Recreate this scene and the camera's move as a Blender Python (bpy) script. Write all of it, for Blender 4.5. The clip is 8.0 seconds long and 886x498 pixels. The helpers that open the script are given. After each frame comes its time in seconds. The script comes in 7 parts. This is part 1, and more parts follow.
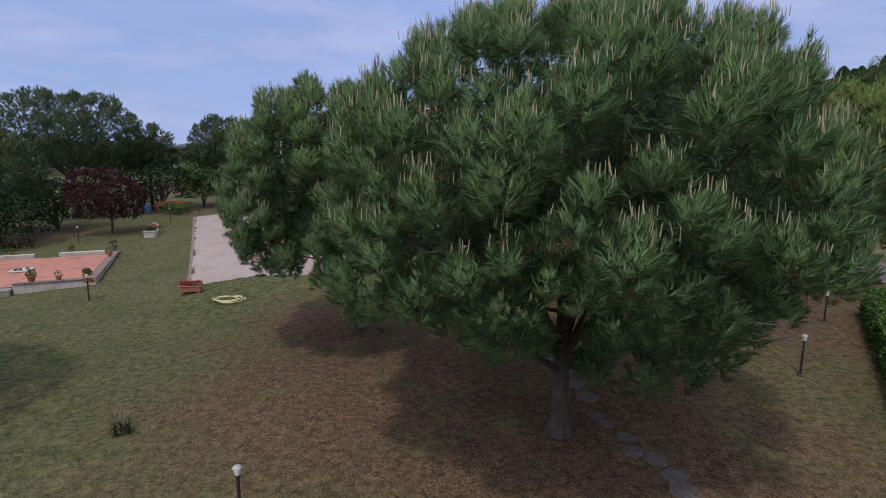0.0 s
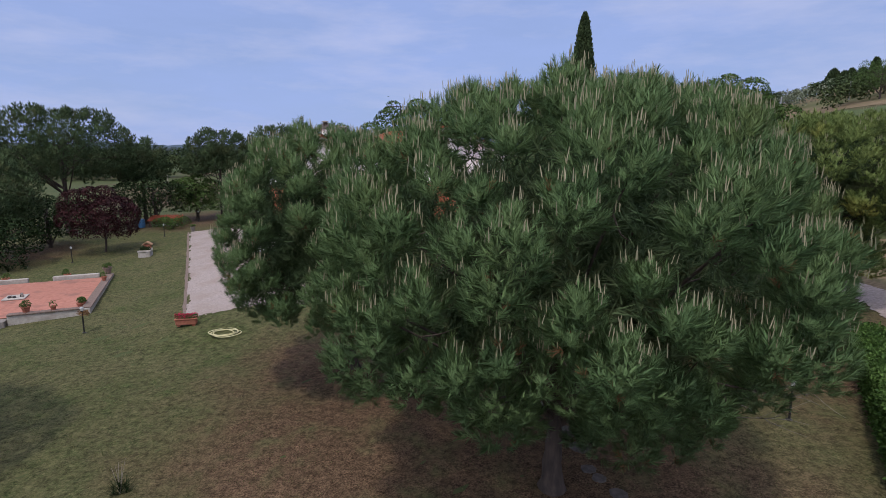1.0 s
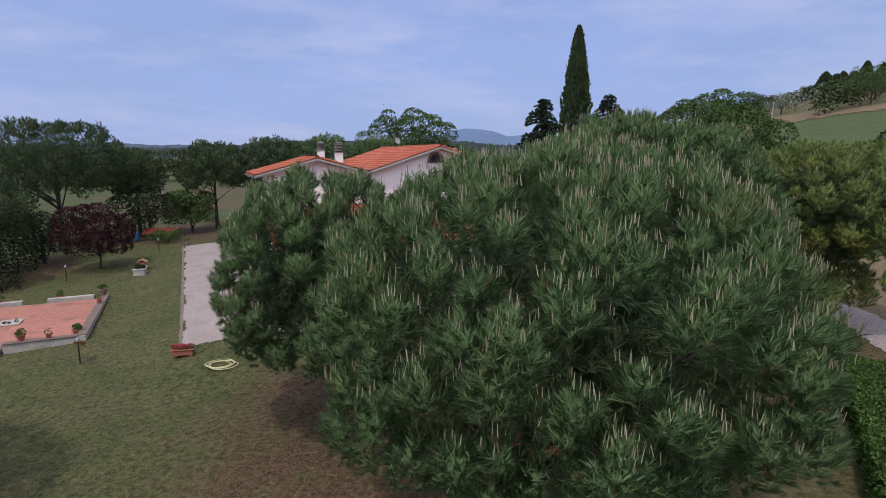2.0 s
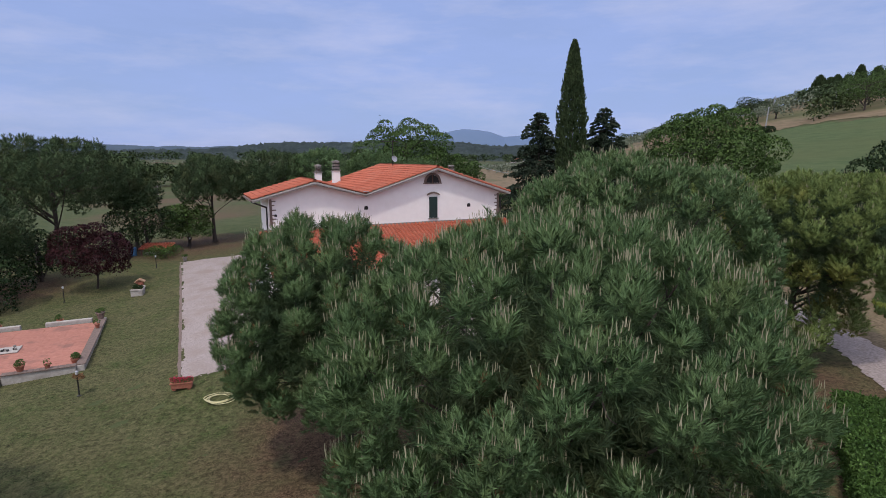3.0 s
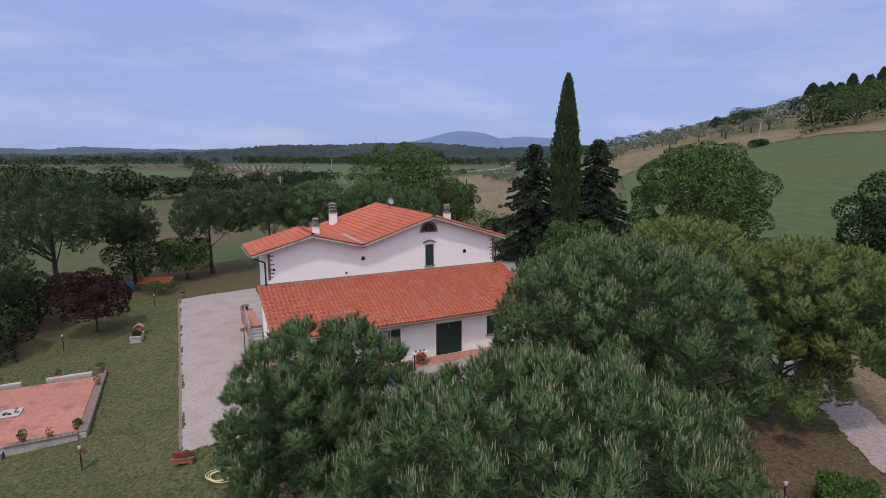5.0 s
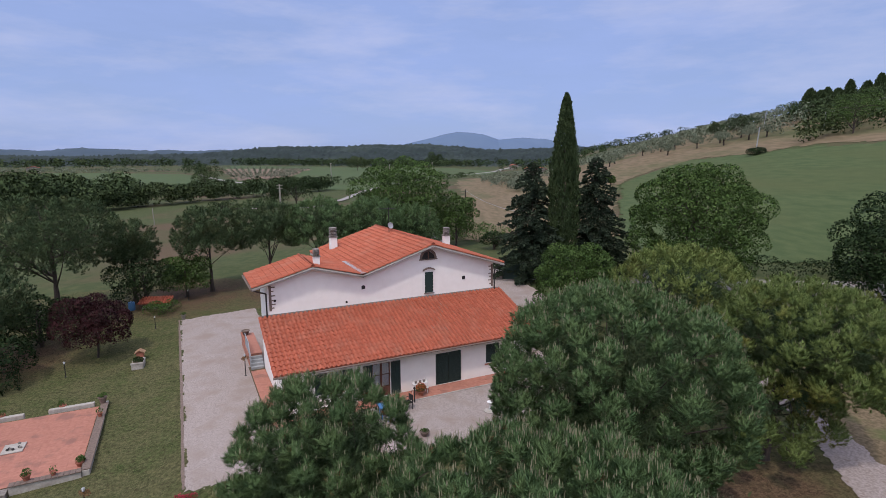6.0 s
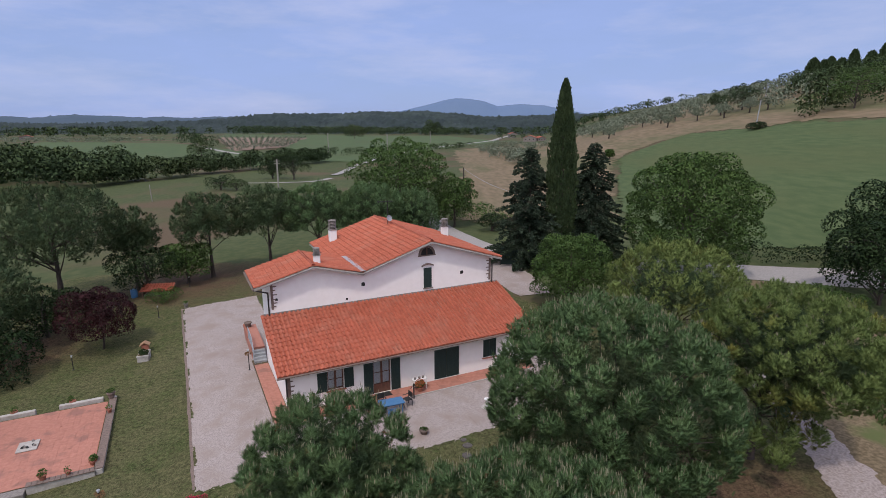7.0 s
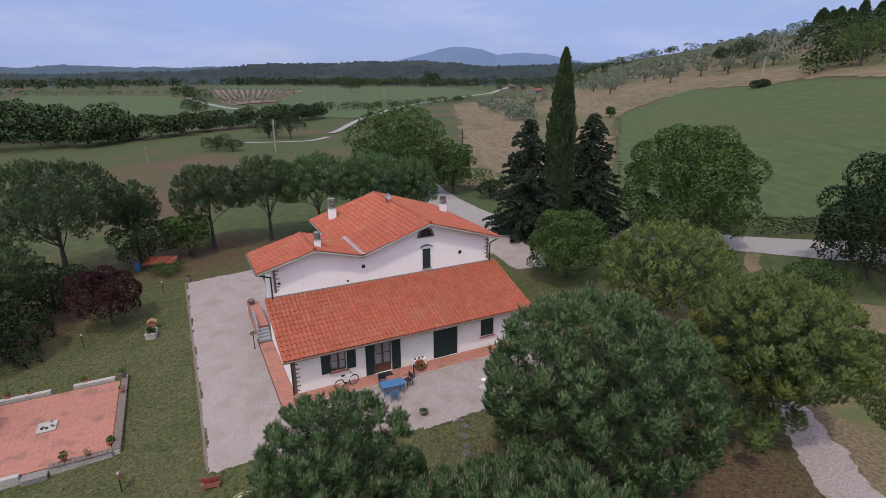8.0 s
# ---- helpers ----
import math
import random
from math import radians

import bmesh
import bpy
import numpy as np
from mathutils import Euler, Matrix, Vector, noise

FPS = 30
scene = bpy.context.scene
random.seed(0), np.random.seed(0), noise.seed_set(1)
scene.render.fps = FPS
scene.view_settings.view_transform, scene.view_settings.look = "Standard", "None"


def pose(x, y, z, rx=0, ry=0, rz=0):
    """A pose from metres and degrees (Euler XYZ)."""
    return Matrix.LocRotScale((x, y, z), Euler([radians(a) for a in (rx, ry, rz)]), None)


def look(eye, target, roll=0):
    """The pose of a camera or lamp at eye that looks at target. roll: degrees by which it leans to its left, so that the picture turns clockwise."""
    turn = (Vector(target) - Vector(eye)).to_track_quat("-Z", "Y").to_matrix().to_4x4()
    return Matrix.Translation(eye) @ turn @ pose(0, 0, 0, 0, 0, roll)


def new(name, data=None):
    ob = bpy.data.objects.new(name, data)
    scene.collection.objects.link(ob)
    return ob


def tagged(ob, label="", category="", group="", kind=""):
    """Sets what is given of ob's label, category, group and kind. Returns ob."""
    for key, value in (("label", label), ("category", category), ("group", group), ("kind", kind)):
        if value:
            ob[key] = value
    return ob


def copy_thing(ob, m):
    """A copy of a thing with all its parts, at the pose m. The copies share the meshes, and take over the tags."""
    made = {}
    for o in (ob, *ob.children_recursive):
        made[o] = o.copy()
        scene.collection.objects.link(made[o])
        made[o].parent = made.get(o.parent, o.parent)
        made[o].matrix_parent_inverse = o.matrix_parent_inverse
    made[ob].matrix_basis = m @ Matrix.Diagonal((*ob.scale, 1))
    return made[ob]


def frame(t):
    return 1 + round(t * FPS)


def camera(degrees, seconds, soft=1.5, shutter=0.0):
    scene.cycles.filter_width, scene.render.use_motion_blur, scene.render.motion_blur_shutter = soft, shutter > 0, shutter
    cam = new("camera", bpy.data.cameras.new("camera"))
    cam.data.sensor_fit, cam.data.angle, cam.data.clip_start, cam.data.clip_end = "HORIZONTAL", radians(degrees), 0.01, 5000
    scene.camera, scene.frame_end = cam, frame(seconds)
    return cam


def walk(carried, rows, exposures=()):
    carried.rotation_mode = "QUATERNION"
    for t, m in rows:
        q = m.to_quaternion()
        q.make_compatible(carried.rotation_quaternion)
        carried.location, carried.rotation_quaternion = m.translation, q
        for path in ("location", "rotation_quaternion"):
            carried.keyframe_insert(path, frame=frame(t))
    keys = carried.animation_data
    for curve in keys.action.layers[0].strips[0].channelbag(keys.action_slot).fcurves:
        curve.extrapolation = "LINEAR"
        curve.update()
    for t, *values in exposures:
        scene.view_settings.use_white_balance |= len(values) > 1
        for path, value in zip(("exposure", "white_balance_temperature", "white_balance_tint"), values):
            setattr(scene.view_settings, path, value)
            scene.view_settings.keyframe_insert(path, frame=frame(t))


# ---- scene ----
cam = camera(79.0, 8.0, soft=0.5)
PATH = [
    (0, (0.138, 0.32, 6.753), (0.114, 2.292, 6.417), 0.3),
    (0.5, (0.146, 0.33, 7.455), (0.131, 2.302, 7.118), 0.2),
    (1, (0.135, 0.383, 8.135), (0.131, 2.354, 7.798), 0.1),
    (1.5, (0.084, 0.429, 8.801), (0.091, 2.4, 8.463), 0.1),
    (3, (0.083, 0.485, 10.894), (0.11, 2.457, 10.558), 0.0),
    (3.5, (0.123, 0.456, 11.689), (0.153, 2.427, 11.354), -0.1),
    (4, (0.124, 0.46, 12.537), (0.157, 2.432, 12.203), -0.0),
    (4.5, (0.108, 0.512, 13.367), (0.146, 2.484, 13.034), -0.1),
    (6, (0.073, 0.53, 16.24), (0.118, 2.502, 15.912), -0.2),
    (6.5, (0.062, 0.446, 17.297), (0.111, 2.411, 16.93), -0.2),
    (7, (0.057, 0.403, 18.373), (0.108, 2.352, 17.928), -0.2),
    (7.5, (0.058, 0.369, 19.459), (0.111, 2.298, 18.933), -0.3),
    (8, (0.072, 0.319, 20.57), (0.126, 2.222, 19.957), -0.3),
]
walk(cam, [(t, look(eye, target, roll)) for t, eye, target, roll in PATH])

# ---- light ----
world = bpy.data.worlds.new("sky_world")
scene.world = world
world.use_nodes = True
SUN_ELEV, SUN_AZ = 61.0, 199.0        # azimuth clockwise from +y
wn = world.node_tree
wn.nodes.clear()
sky = wn.nodes.new("ShaderNodeTexSky")
sky.sky_type, sky.sun_disc = "NISHITA", False
sky.sun_elevation, sky.sun_rotation = radians(SUN_ELEV), radians(SUN_AZ)
sky.air_density, sky.dust_density, sky.ozone_density = 1.0, 1.2, 2.5
wtc = wn.nodes.new("ShaderNodeTexCoord")
wmap = wn.nodes.new("ShaderNodeMapping")
wmap.inputs["Scale"].default_value = (1.0, 1.0, 4.5)
wnoise = wn.nodes.new("ShaderNodeTexNoise")
wnoise.inputs["Scale"].default_value, wnoise.inputs["Detail"].default_value = 2.2, 6.0
wnoise.inputs["Roughness"].default_value = 0.6
wramp = wn.nodes.new("ShaderNodeMapRange")
wramp.inputs["From Min"].default_value, wramp.inputs["From Max"].default_value = 0.42, 0.8
wramp.inputs["To Min"].default_value, wramp.inputs["To Max"].default_value = 0.72, 0.95
wmix = wn.nodes.new("ShaderNodeMix")
wmix.data_type = "RGBA"
wmix.inputs[7].default_value = (4.65, 6.1, 11.2, 1)
wbg = wn.nodes.new("ShaderNodeBackground")
wbg.inputs["Strength"].default_value = 0.078
wout = wn.nodes.new("ShaderNodeOutputWorld")
wn.links.new(wtc.outputs["Generated"], wmap.inputs["Vector"])
wn.links.new(wmap.outputs["Vector"], wnoise.inputs["Vector"])
wn.links.new(wnoise.outputs["Fac"], wramp.inputs["Value"])
wn.links.new(wramp.outputs["Result"], wmix.inputs[0])
wn.links.new(sky.outputs["Color"], wmix.inputs[6])
SUN_FROM = Vector((math.sin(radians(SUN_AZ)) * math.cos(radians(SUN_ELEV)), math.cos(radians(SUN_AZ)) * math.cos(radians(SUN_ELEV)), math.sin(radians(SUN_ELEV))))
wdot = wn.nodes.new("ShaderNodeVectorMath")           # thin haze, brighter and whiter towards the sun
wdot.operation = "DOT_PRODUCT"
wdot.inputs[1].default_value = SUN_FROM
wn.links.new(wtc.outputs["Generated"], wdot.inputs[0])
whigh = wn.nodes.new("ShaderNodeMapRange")
whigh.interpolation_type = "SMOOTHSTEP"
whigh.inputs["From Min"].default_value, whigh.inputs["From Max"].default_value = 0.1, 0.9
whigh.inputs["To Min"].default_value, whigh.inputs["To Max"].default_value = 1.0, 2.15
wn.links.new(wdot.outputs["Value"], whigh.inputs["Value"])
wcloud = wn.nodes.new("ShaderNodeTexNoise")
wcloud.inputs["Scale"].default_value, wcloud.inputs["Detail"].default_value, wcloud.inputs["Roughness"].default_value = 3.1, 7.0, 0.62
wn.links.new(wmap.outputs["Vector"], wcloud.inputs["Vector"])
wveil = wn.nodes.new("ShaderNodeMapRange")
wveil.inputs["From Min"].default_value, wveil.inputs["From Max"].default_value = 0.47, 0.74
wveil.inputs["To Min"].default_value, wveil.inputs["To Max"].default_value = 0.0, 0.55
wn.links.new(wcloud.outputs["Fac"], wveil.inputs["Value"])
wwhite = wn.nodes.new("ShaderNodeMix")
wwhite.data_type = "RGBA"
wwhite.inputs[7].default_value = (7.3, 7.7, 10.6, 1)
wn.links.new(wveil.outputs["Result"], wwhite.inputs[0])
wn.links.new(wmix.outputs[2], wwhite.inputs[6])
wtop = wn.nodes.new("ShaderNodeMapRange")
wtop.inputs["From Min"].default_value, wtop.inputs["From Max"].default_value = 0.1, 0.7
wtop.inputs["To Max"].default_value = 0.85
wn.links.new(wdot.outputs["Value"], wtop.inputs["Value"])
whaze = wn.nodes.new("ShaderNodeMix")
whaze.data_type = "RGBA"
whaze.inputs[7].default_value = (7.0, 7.1, 8.1, 1)
wn.links.new(wtop.outputs["Result"], whaze.inputs[0])
wn.links.new(wwhite.outputs[2], whaze.inputs[6])
wscale = wn.nodes.new("ShaderNodeVectorMath")
wscale.operation = "SCALE"
wn.links.new(whaze.outputs[2], wscale.inputs[0])
wn.links.new(whigh.outputs["Result"], wscale.inputs["Scale"])
wn.links.new(wscale.outputs["Vector"], wbg.inputs["Color"])
wn.links.new(wbg.outputs["Background"], wout.inputs["Surface"])

sun_data = bpy.data.lights.new("sun", "SUN")
sun_data.energy, sun_data.angle, sun_data.color = 1.9, radians(4.0), (1.0, 0.92, 0.84)
sun = new("sun", sun_data)
sun.matrix_world = look(SUN_FROM * 60, (0, 0, 0))
scene.view_settings.exposure = 0.0

# ---- materials ----
MATS = {}


def material(name, base, second=None, scale=3.0, rough=0.85, bump=0.0, bump_scale=20.0, spec=0.3, third=None, third_scale=0.4,
             third_at=(0.5, 0.7), sharp=(0.35, 0.65), island=0.0, object_random=0.0, metal=0.0, translucent=0.0, stretch=None, detail=5.0):
    """A mottled surface: base and second by a fine noise, third by a broad one, with relief."""
    if name in MATS:
        return MATS[name]
    m = bpy.data.materials.new(name)
    m.use_nodes = True
    t = m.node_tree
    b = t.nodes["Principled BSDF"]
    b.inputs["Roughness"].default_value, b.inputs["Metallic"].default_value = rough, metal
    b.inputs["Specular IOR Level"].default_value = spec
    geo = t.nodes.new("ShaderNodeNewGeometry")
    place = geo.outputs["Position"]
    if stretch:
        mp = t.nodes.new("ShaderNodeMapping")
        mp.inputs["Scale"].default_value = stretch[:3]
        if len(stretch) > 3:
            mp.inputs["Rotation"].default_value = (0, 0, radians(stretch[3]))
        t.links.new(place, mp.inputs["Vector"])
        place = mp.outputs["Vector"]

    def noise_node(s, d=detail):
        n = t.nodes.new("ShaderNodeTexNoise")
        n.inputs["Scale"].default_value, n.inputs["Detail"].default_value = s, d
        t.links.new(place, n.inputs["Vector"])
        return n.outputs["Fac"]

    def ranged(out, lo, hi, to=(0, 1)):
        r = t.nodes.new("ShaderNodeMapRange")
        r.inputs["From Min"].default_value, r.inputs["From Max"].default_value = lo, hi
        r.inputs["To Min"].default_value, r.inputs["To Max"].default_value = to
        t.links.new(out, r.inputs["Value"])
        return r.outputs["Result"]

    def mixed(fac, a, c):
        x = t.nodes.new("ShaderNodeMix")
        x.data_type = "RGBA"
        t.links.new(fac, x.inputs[0])
        for k, v in ((6, a), (7, c)):
            if isinstance(v, tuple):
                x.inputs[k].default_value = (*v, 1)
            else:
                t.links.new(v, x.inputs[k])
        return x.outputs[2]

    colour = mixed(ranged(noise_node(scale), *sharp), base, second or tuple(c * 0.8 for c in base))
    if third:
        colour = mixed(ranged(noise_node(third_scale, 4.0), *third_at), colour, third)
    vary = []
    if island:
        vary.append((geo.outputs["Random Per Island"], island))
    if object_random:
        info = t.nodes.new("ShaderNodeObjectInfo")
        vary.append((info.outputs["Random"], object_random))
    for out, amount in vary:
        h = t.nodes.new("ShaderNodeHueSaturation")
        t.links.new(ranged(out, 0, 1, (1 - amount, 1 + amount)), h.inputs["Value"])
        t.links.new(colour, h.inputs["Color"])
        colour = h.outputs["Color"]
    t.links.new(colour, b.inputs["Base Color"])
    if bump:
        bn = t.nodes.new("ShaderNodeBump")
        bn.inputs["Strength"].default_value, bn.inputs["Distance"].default_value = min(1, bump * 4), bump
        t.links.new(noise_node(bump_scale), bn.inputs["Height"])
        t.links.new(bn.outputs["Normal"], b.inputs["Normal"])
    if translucent:
        tr = t.nodes.new("ShaderNodeBsdfTranslucent")
        t.links.new(colour, tr.inputs["Color"])
        ms = t.nodes.new("ShaderNodeMixShader")
        ms.inputs[0].default_value = translucent
        t.links.new(b.outputs[0], ms.inputs[1])
        t.links.new(tr.outputs[0], ms.inputs[2])
        t.links.new(ms.outputs[0], t.nodes["Material Output"].inputs["Surface"])
    MATS[name] = m
    return m


M_NEEDLE = material("pine_needles", (0.098, 0.168, 0.073), (0.145, 0.222, 0.096), 1.6, 0.6, island=0.42, translucent=0.25, third=(0.135, 0.182, 0.07), third_scale=0.7, third_at=(0.55, 0.8), spec=0.08)
M_NEEDLE_Y = material("pine_needles_yellowish", (0.165, 0.225, 0.07), (0.215, 0.265, 0.086), 1.6, 0.6, island=0.2, translucent=0.2, third=(0.155, 0.155, 0.045), third_scale=0.5, third_at=(0.55, 0.75), spec=0.08)
M_NEEDLE_L = material("light_pine_needles", (0.14, 0.2, 0.066), (0.2, 0.255, 0.085), 1.6, 0.6, island=0.35, translucent=0.25, third=(0.27, 0.25, 0.06), third_scale=0.3, third_at=(0.56, 0.7), spec=0.08)
# own colour of the dull pines; on the deep crown fill it paints inner shade
M_NEEDLE_DULL = material("dull_pine_needles_and_crown_shade", (0.056, 0.092, 0.045), (0.084, 0.122, 0.057), 1.2, 0.65, island=0.25, translucent=0.15, third=(0.085, 0.1, 0.045), third_scale=0.5, spec=0.08)
M_CANDLE = material("pine_candles", (0.25, 0.24, 0.155), (0.33, 0.3, 0.2), 6, 0.7, island=0.2, spec=0.08)
M_DEAD = material("dead_needles", (0.22, 0.12, 0.055), (0.16, 0.09, 0.045), 5, 0.8, island=0.3)
M_BARK = material("pine_bark", (0.042, 0.034, 0.03), (0.08, 0.06, 0.05), 9, 0.9, 0.05, 14, stretch=(1, 1, 0.3))
M_TWIG = material("dry_twigs", (0.27, 0.24, 0.2), (0.2, 0.17, 0.14), 9, 0.9)
M_LEAF = material("green_leaves", (0.055, 0.10, 0.026), (0.085, 0.135, 0.04), 0.9, 0.55, island=0.35, translucent=0.2, spec=0.08)
# leaf colour of the dark shrubs; the hedge core takes it as painted shade
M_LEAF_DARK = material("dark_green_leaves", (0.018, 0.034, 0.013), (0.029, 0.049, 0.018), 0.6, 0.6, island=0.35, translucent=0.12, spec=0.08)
M_LEAF_FIR = material("fir_foliage", (0.028, 0.042, 0.028), (0.045, 0.062, 0.038), 0.9, 0.7, island=0.35, third=(0.07, 0.06, 0.04), third_scale=0.5, third_at=(0.58, 0.75), spec=0.08)
M_LEAF_CYP = material("cypress_foliage", (0.04, 0.062, 0.028), (0.06, 0.085, 0.036), 1.2, 0.7, island=0.3, spec=0.08)
M_LEAF_RED = material("plum_leaves", (0.03, 0.012, 0.014), (0.05, 0.017, 0.019), 1.2, 0.5, island=0.35, translucent=0.15, spec=0.08)
M_LEAF_OLIVE = material("olive_leaves", (0.13, 0.16, 0.11), (0.19, 0.21, 0.15), 0.5, 0.6, island=0.3, spec=0.08)
M_LEAF_HEDGE = material("hedge_leaves", (0.05, 0.10, 0.025), (0.08, 0.14, 0.035), 1.5, 0.5, island=0.35, translucent=0.15, spec=0.08)
M_WOODS = material("far_woods_foliage", (0.034, 0.056, 0.026), (0.055, 0.08, 0.034), 0.05, 0.8, island=0.4, third=(0.065, 0.085, 0.034), third_scale=0.02, spec=0.08)
M_BLADE = material("grass_blades", (0.085, 0.098, 0.036), (0.16, 0.135, 0.07), 1.2, 0.8, island=0.4, translucent=0.2, spec=0.08)
M_GRAVEL = material("white_gravel", (0.36, 0.305, 0.285), (0.25, 0.207, 0.19), 13.0, 0.95, 0.04, 30, 0.2, third=(0.27, 0.215, 0.188), third_scale=0.7, third_at=(0.46, 0.7), detail=12.0, sharp=(0.4, 0.62))
M_ROAD = material("road_surface", (0.33, 0.30, 0.285), (0.26, 0.24, 0.225), 6.0, 0.95, 0.01, 30, 0.2)
M_DIRT = material("bare_dirt", (0.14, 0.1, 0.066), (0.092, 0.07, 0.044), 3.0, 0.95, 0.04, 12, 0.1, third=(0.13, 0.12, 0.055), third_scale=0.5, detail=8.0)
M_PLASTER = material("white_plaster", (0.84, 0.805, 0.78), (0.81, 0.775, 0.75), 2.5, 0.9, 0.003, 60, 0.2, third=(0.76, 0.72, 0.69), third_scale=0.8, third_at=(0.58, 0.85))
M_TILE = material("terracotta_roof_tile", (0.40, 0.115, 0.068), (0.33, 0.09, 0.052), 9.0, 0.85, 0.004, 50, 0.25, island=0.1, object_random=0.1, third=(0.36, 0.125, 0.08), third_scale=0.9)
M_COTTO = material("cotto_floor_tile", (0.41, 0.185, 0.135), (0.35, 0.15, 0.11), 5.0, 0.8, 0.003, 40, 0.25, object_random=0.04, island=0.04, third=(0.27, 0.13, 0.10), third_scale=1.1, third_at=(0.56, 0.68))
M_GREEN = material("dark_green_paint", (0.018, 0.035, 0.032), (0.022, 0.042, 0.038), 9, 0.5)
M_WOOD = material("brown_wood", (0.16, 0.075, 0.05), (0.11, 0.05, 0.035), 12, 0.6, stretch=(1, 1, 0.2))
M_STONE = material("grey_stone", (0.25, 0.22, 0.2), (0.17, 0.15, 0.135), 9, 0.9, 0.012, 25)
M_SLATE = material("dark_flagstone", (0.12, 0.104, 0.098), (0.07, 0.062, 0.058), 9, 0.9, 0.012, 25)
M_CONCRETE = material("pale_concrete", (0.42, 0.385, 0.35), (0.34, 0.31, 0.28), 8, 0.9, 0.006, 30, third=(0.26, 0.23, 0.2), third_scale=1.2, third_at=(0.55, 0.75))
M_QUOIN = material("brown_stone_quoin", (0.20, 0.145, 0.12), (0.14, 0.105, 0.09), 9, 0.9, 0.01, 30)
M_METAL = material("dark_metal", (0.035, 0.033, 0.033), (0.05, 0.046, 0.044), 20, 0.45, metal=0.4)
M_ZINC = material("grey_zinc", (0.36, 0.37, 0.38), (0.29, 0.30, 0.31), 6, 0.55, metal=0.2)
M_GREYRAIL = material("grey_painted_metal", (0.33, 0.34, 0.37), (0.27, 0.28, 0.3), 8, 0.5)
M_LAMPGLASS = material("frosted_lamp_glass", (0.62, 0.62, 0.62), (0.55, 0.55, 0.55), 12, 0.2, spec=0.6)
M_TERRA = material("terracotta_pot", (0.34, 0.13, 0.085), (0.27, 0.10, 0.065), 12, 0.85, 0.003, 50)
M_DARKHOLE = material("dark_interior", (0.02, 0.02, 0.02), (0.03, 0.028, 0.026), 5, 0.9)
M_FLOWER = material("flower_petals", (0.5, 0.03, 0.06), (0.4, 0.02, 0.09), 20, 0.6, island=0.3)
M_ORANGE = material("orange_flower_petals", (0.45, 0.14, 0.05), (0.3, 0.08, 0.04), 20, 0.6, island=0.3)
M_BLUE = material("blue_plastic", (0.055, 0.145, 0.28), (0.07, 0.17, 0.31), 8, 0.4)
M_POLE = material("weathered_pole_wood", (0.30, 0.27, 0.24), (0.24, 0.215, 0.19), 6, 0.9)
M_HOSE = material("pale_yellow_hose", (0.62, 0.58, 0.34), (0.55, 0.5, 0.28), 10, 0.5)
M_WHITE = material("white_paint", (0.75, 0.74, 0.72), (0.68, 0.67, 0.65), 10, 0.5)
M_RUBBER = material("black_rubber", (0.02, 0.02, 0.02), (0.03, 0.03, 0.03), 20, 0.7)
M_CURTAIN = material("white_curtain", (0.62, 0.62, 0.66), (0.52, 0.52, 0.57), 14, 0.9, stretch=(6, 6, 0.3))
M_FIELD = material("green_wheat_field", (0.06, 0.086, 0.035), (0.082, 0.106, 0.045), 0.8, 0.95, 0.1, 5, 0.1, third=(0.082, 0.096, 0.04), third_scale=0.045, stretch=(1, 0.3, 1, 35), detail=8.0)
M_FIELD_PALE = material("pale_green_field", (0.068, 0.098, 0.045), (0.085, 0.112, 0.05), 0.2, 0.95, 0.05, 3, 0.1, third=(0.08, 0.095, 0.045), third_scale=0.012, detail=8.0)
M_STUBBLE = material("dry_hay_field", (0.2, 0.148, 0.094), (0.135, 0.106, 0.062), 0.7, 0.95, 0.06, 5, 0.1, third=(0.085, 0.095, 0.042), third_scale=0.05, stretch=(1, 0.25, 1, 15), detail=8.0)
M_MEADOW = material("meadow_grass", (0.054, 0.07, 0.029), (0.08, 0.09, 0.04), 0.9, 0.95, 0.1, 5, 0.1, third=(0.105, 0.076, 0.047), third_scale=0.028, third_at=(0.5, 0.62), detail=8.0)
M_VINE = material("ploughed_earth", (0.22, 0.145, 0.105), (0.17, 0.12, 0.085), 0.3, 0.95)
M_FARHILL = material("far_wooded_hill", (0.013, 0.022, 0.021), (0.022, 0.034, 0.029), 0.03, 0.95, third=(0.036, 0.05, 0.04), third_scale=0.006, detail=8.0)
# the two farthest ranges: the blue of distance haze is painted into their colour
M_FARHAZE = material("far_hill_haze_blue", (0.05, 0.075, 0.105), (0.06, 0.085, 0.11), 0.005, 0.95)
M_MOUNTAIN_HAZE = material("far_mountain_haze_blue", (0.105, 0.155, 0.25), (0.12, 0.17, 0.26), 0.003, 0.95)

# ---- mesh tools ----
RNG = np.random.default_rng(7)


def thing(name, x, y, z, turn=0.0, label="", category="", group="", kind=""):
    ob = new(name)
    ob.matrix_world = pose(x, y, z, 0, 0, turn)
    return tagged(ob, label, category, group, kind)


def part(name, bm, mat, parent=None, label=""):
    """Links a bmesh as one mesh object, under a thing or a part."""
    data = bpy.data.meshes.new(name)
    bm.to_mesh(data)
    bm.free()
    data.materials.append(mat)
    ob = new(name, data)
    if parent:
        ob.parent = parent
    if label:
        ob["label"] = label
    return ob


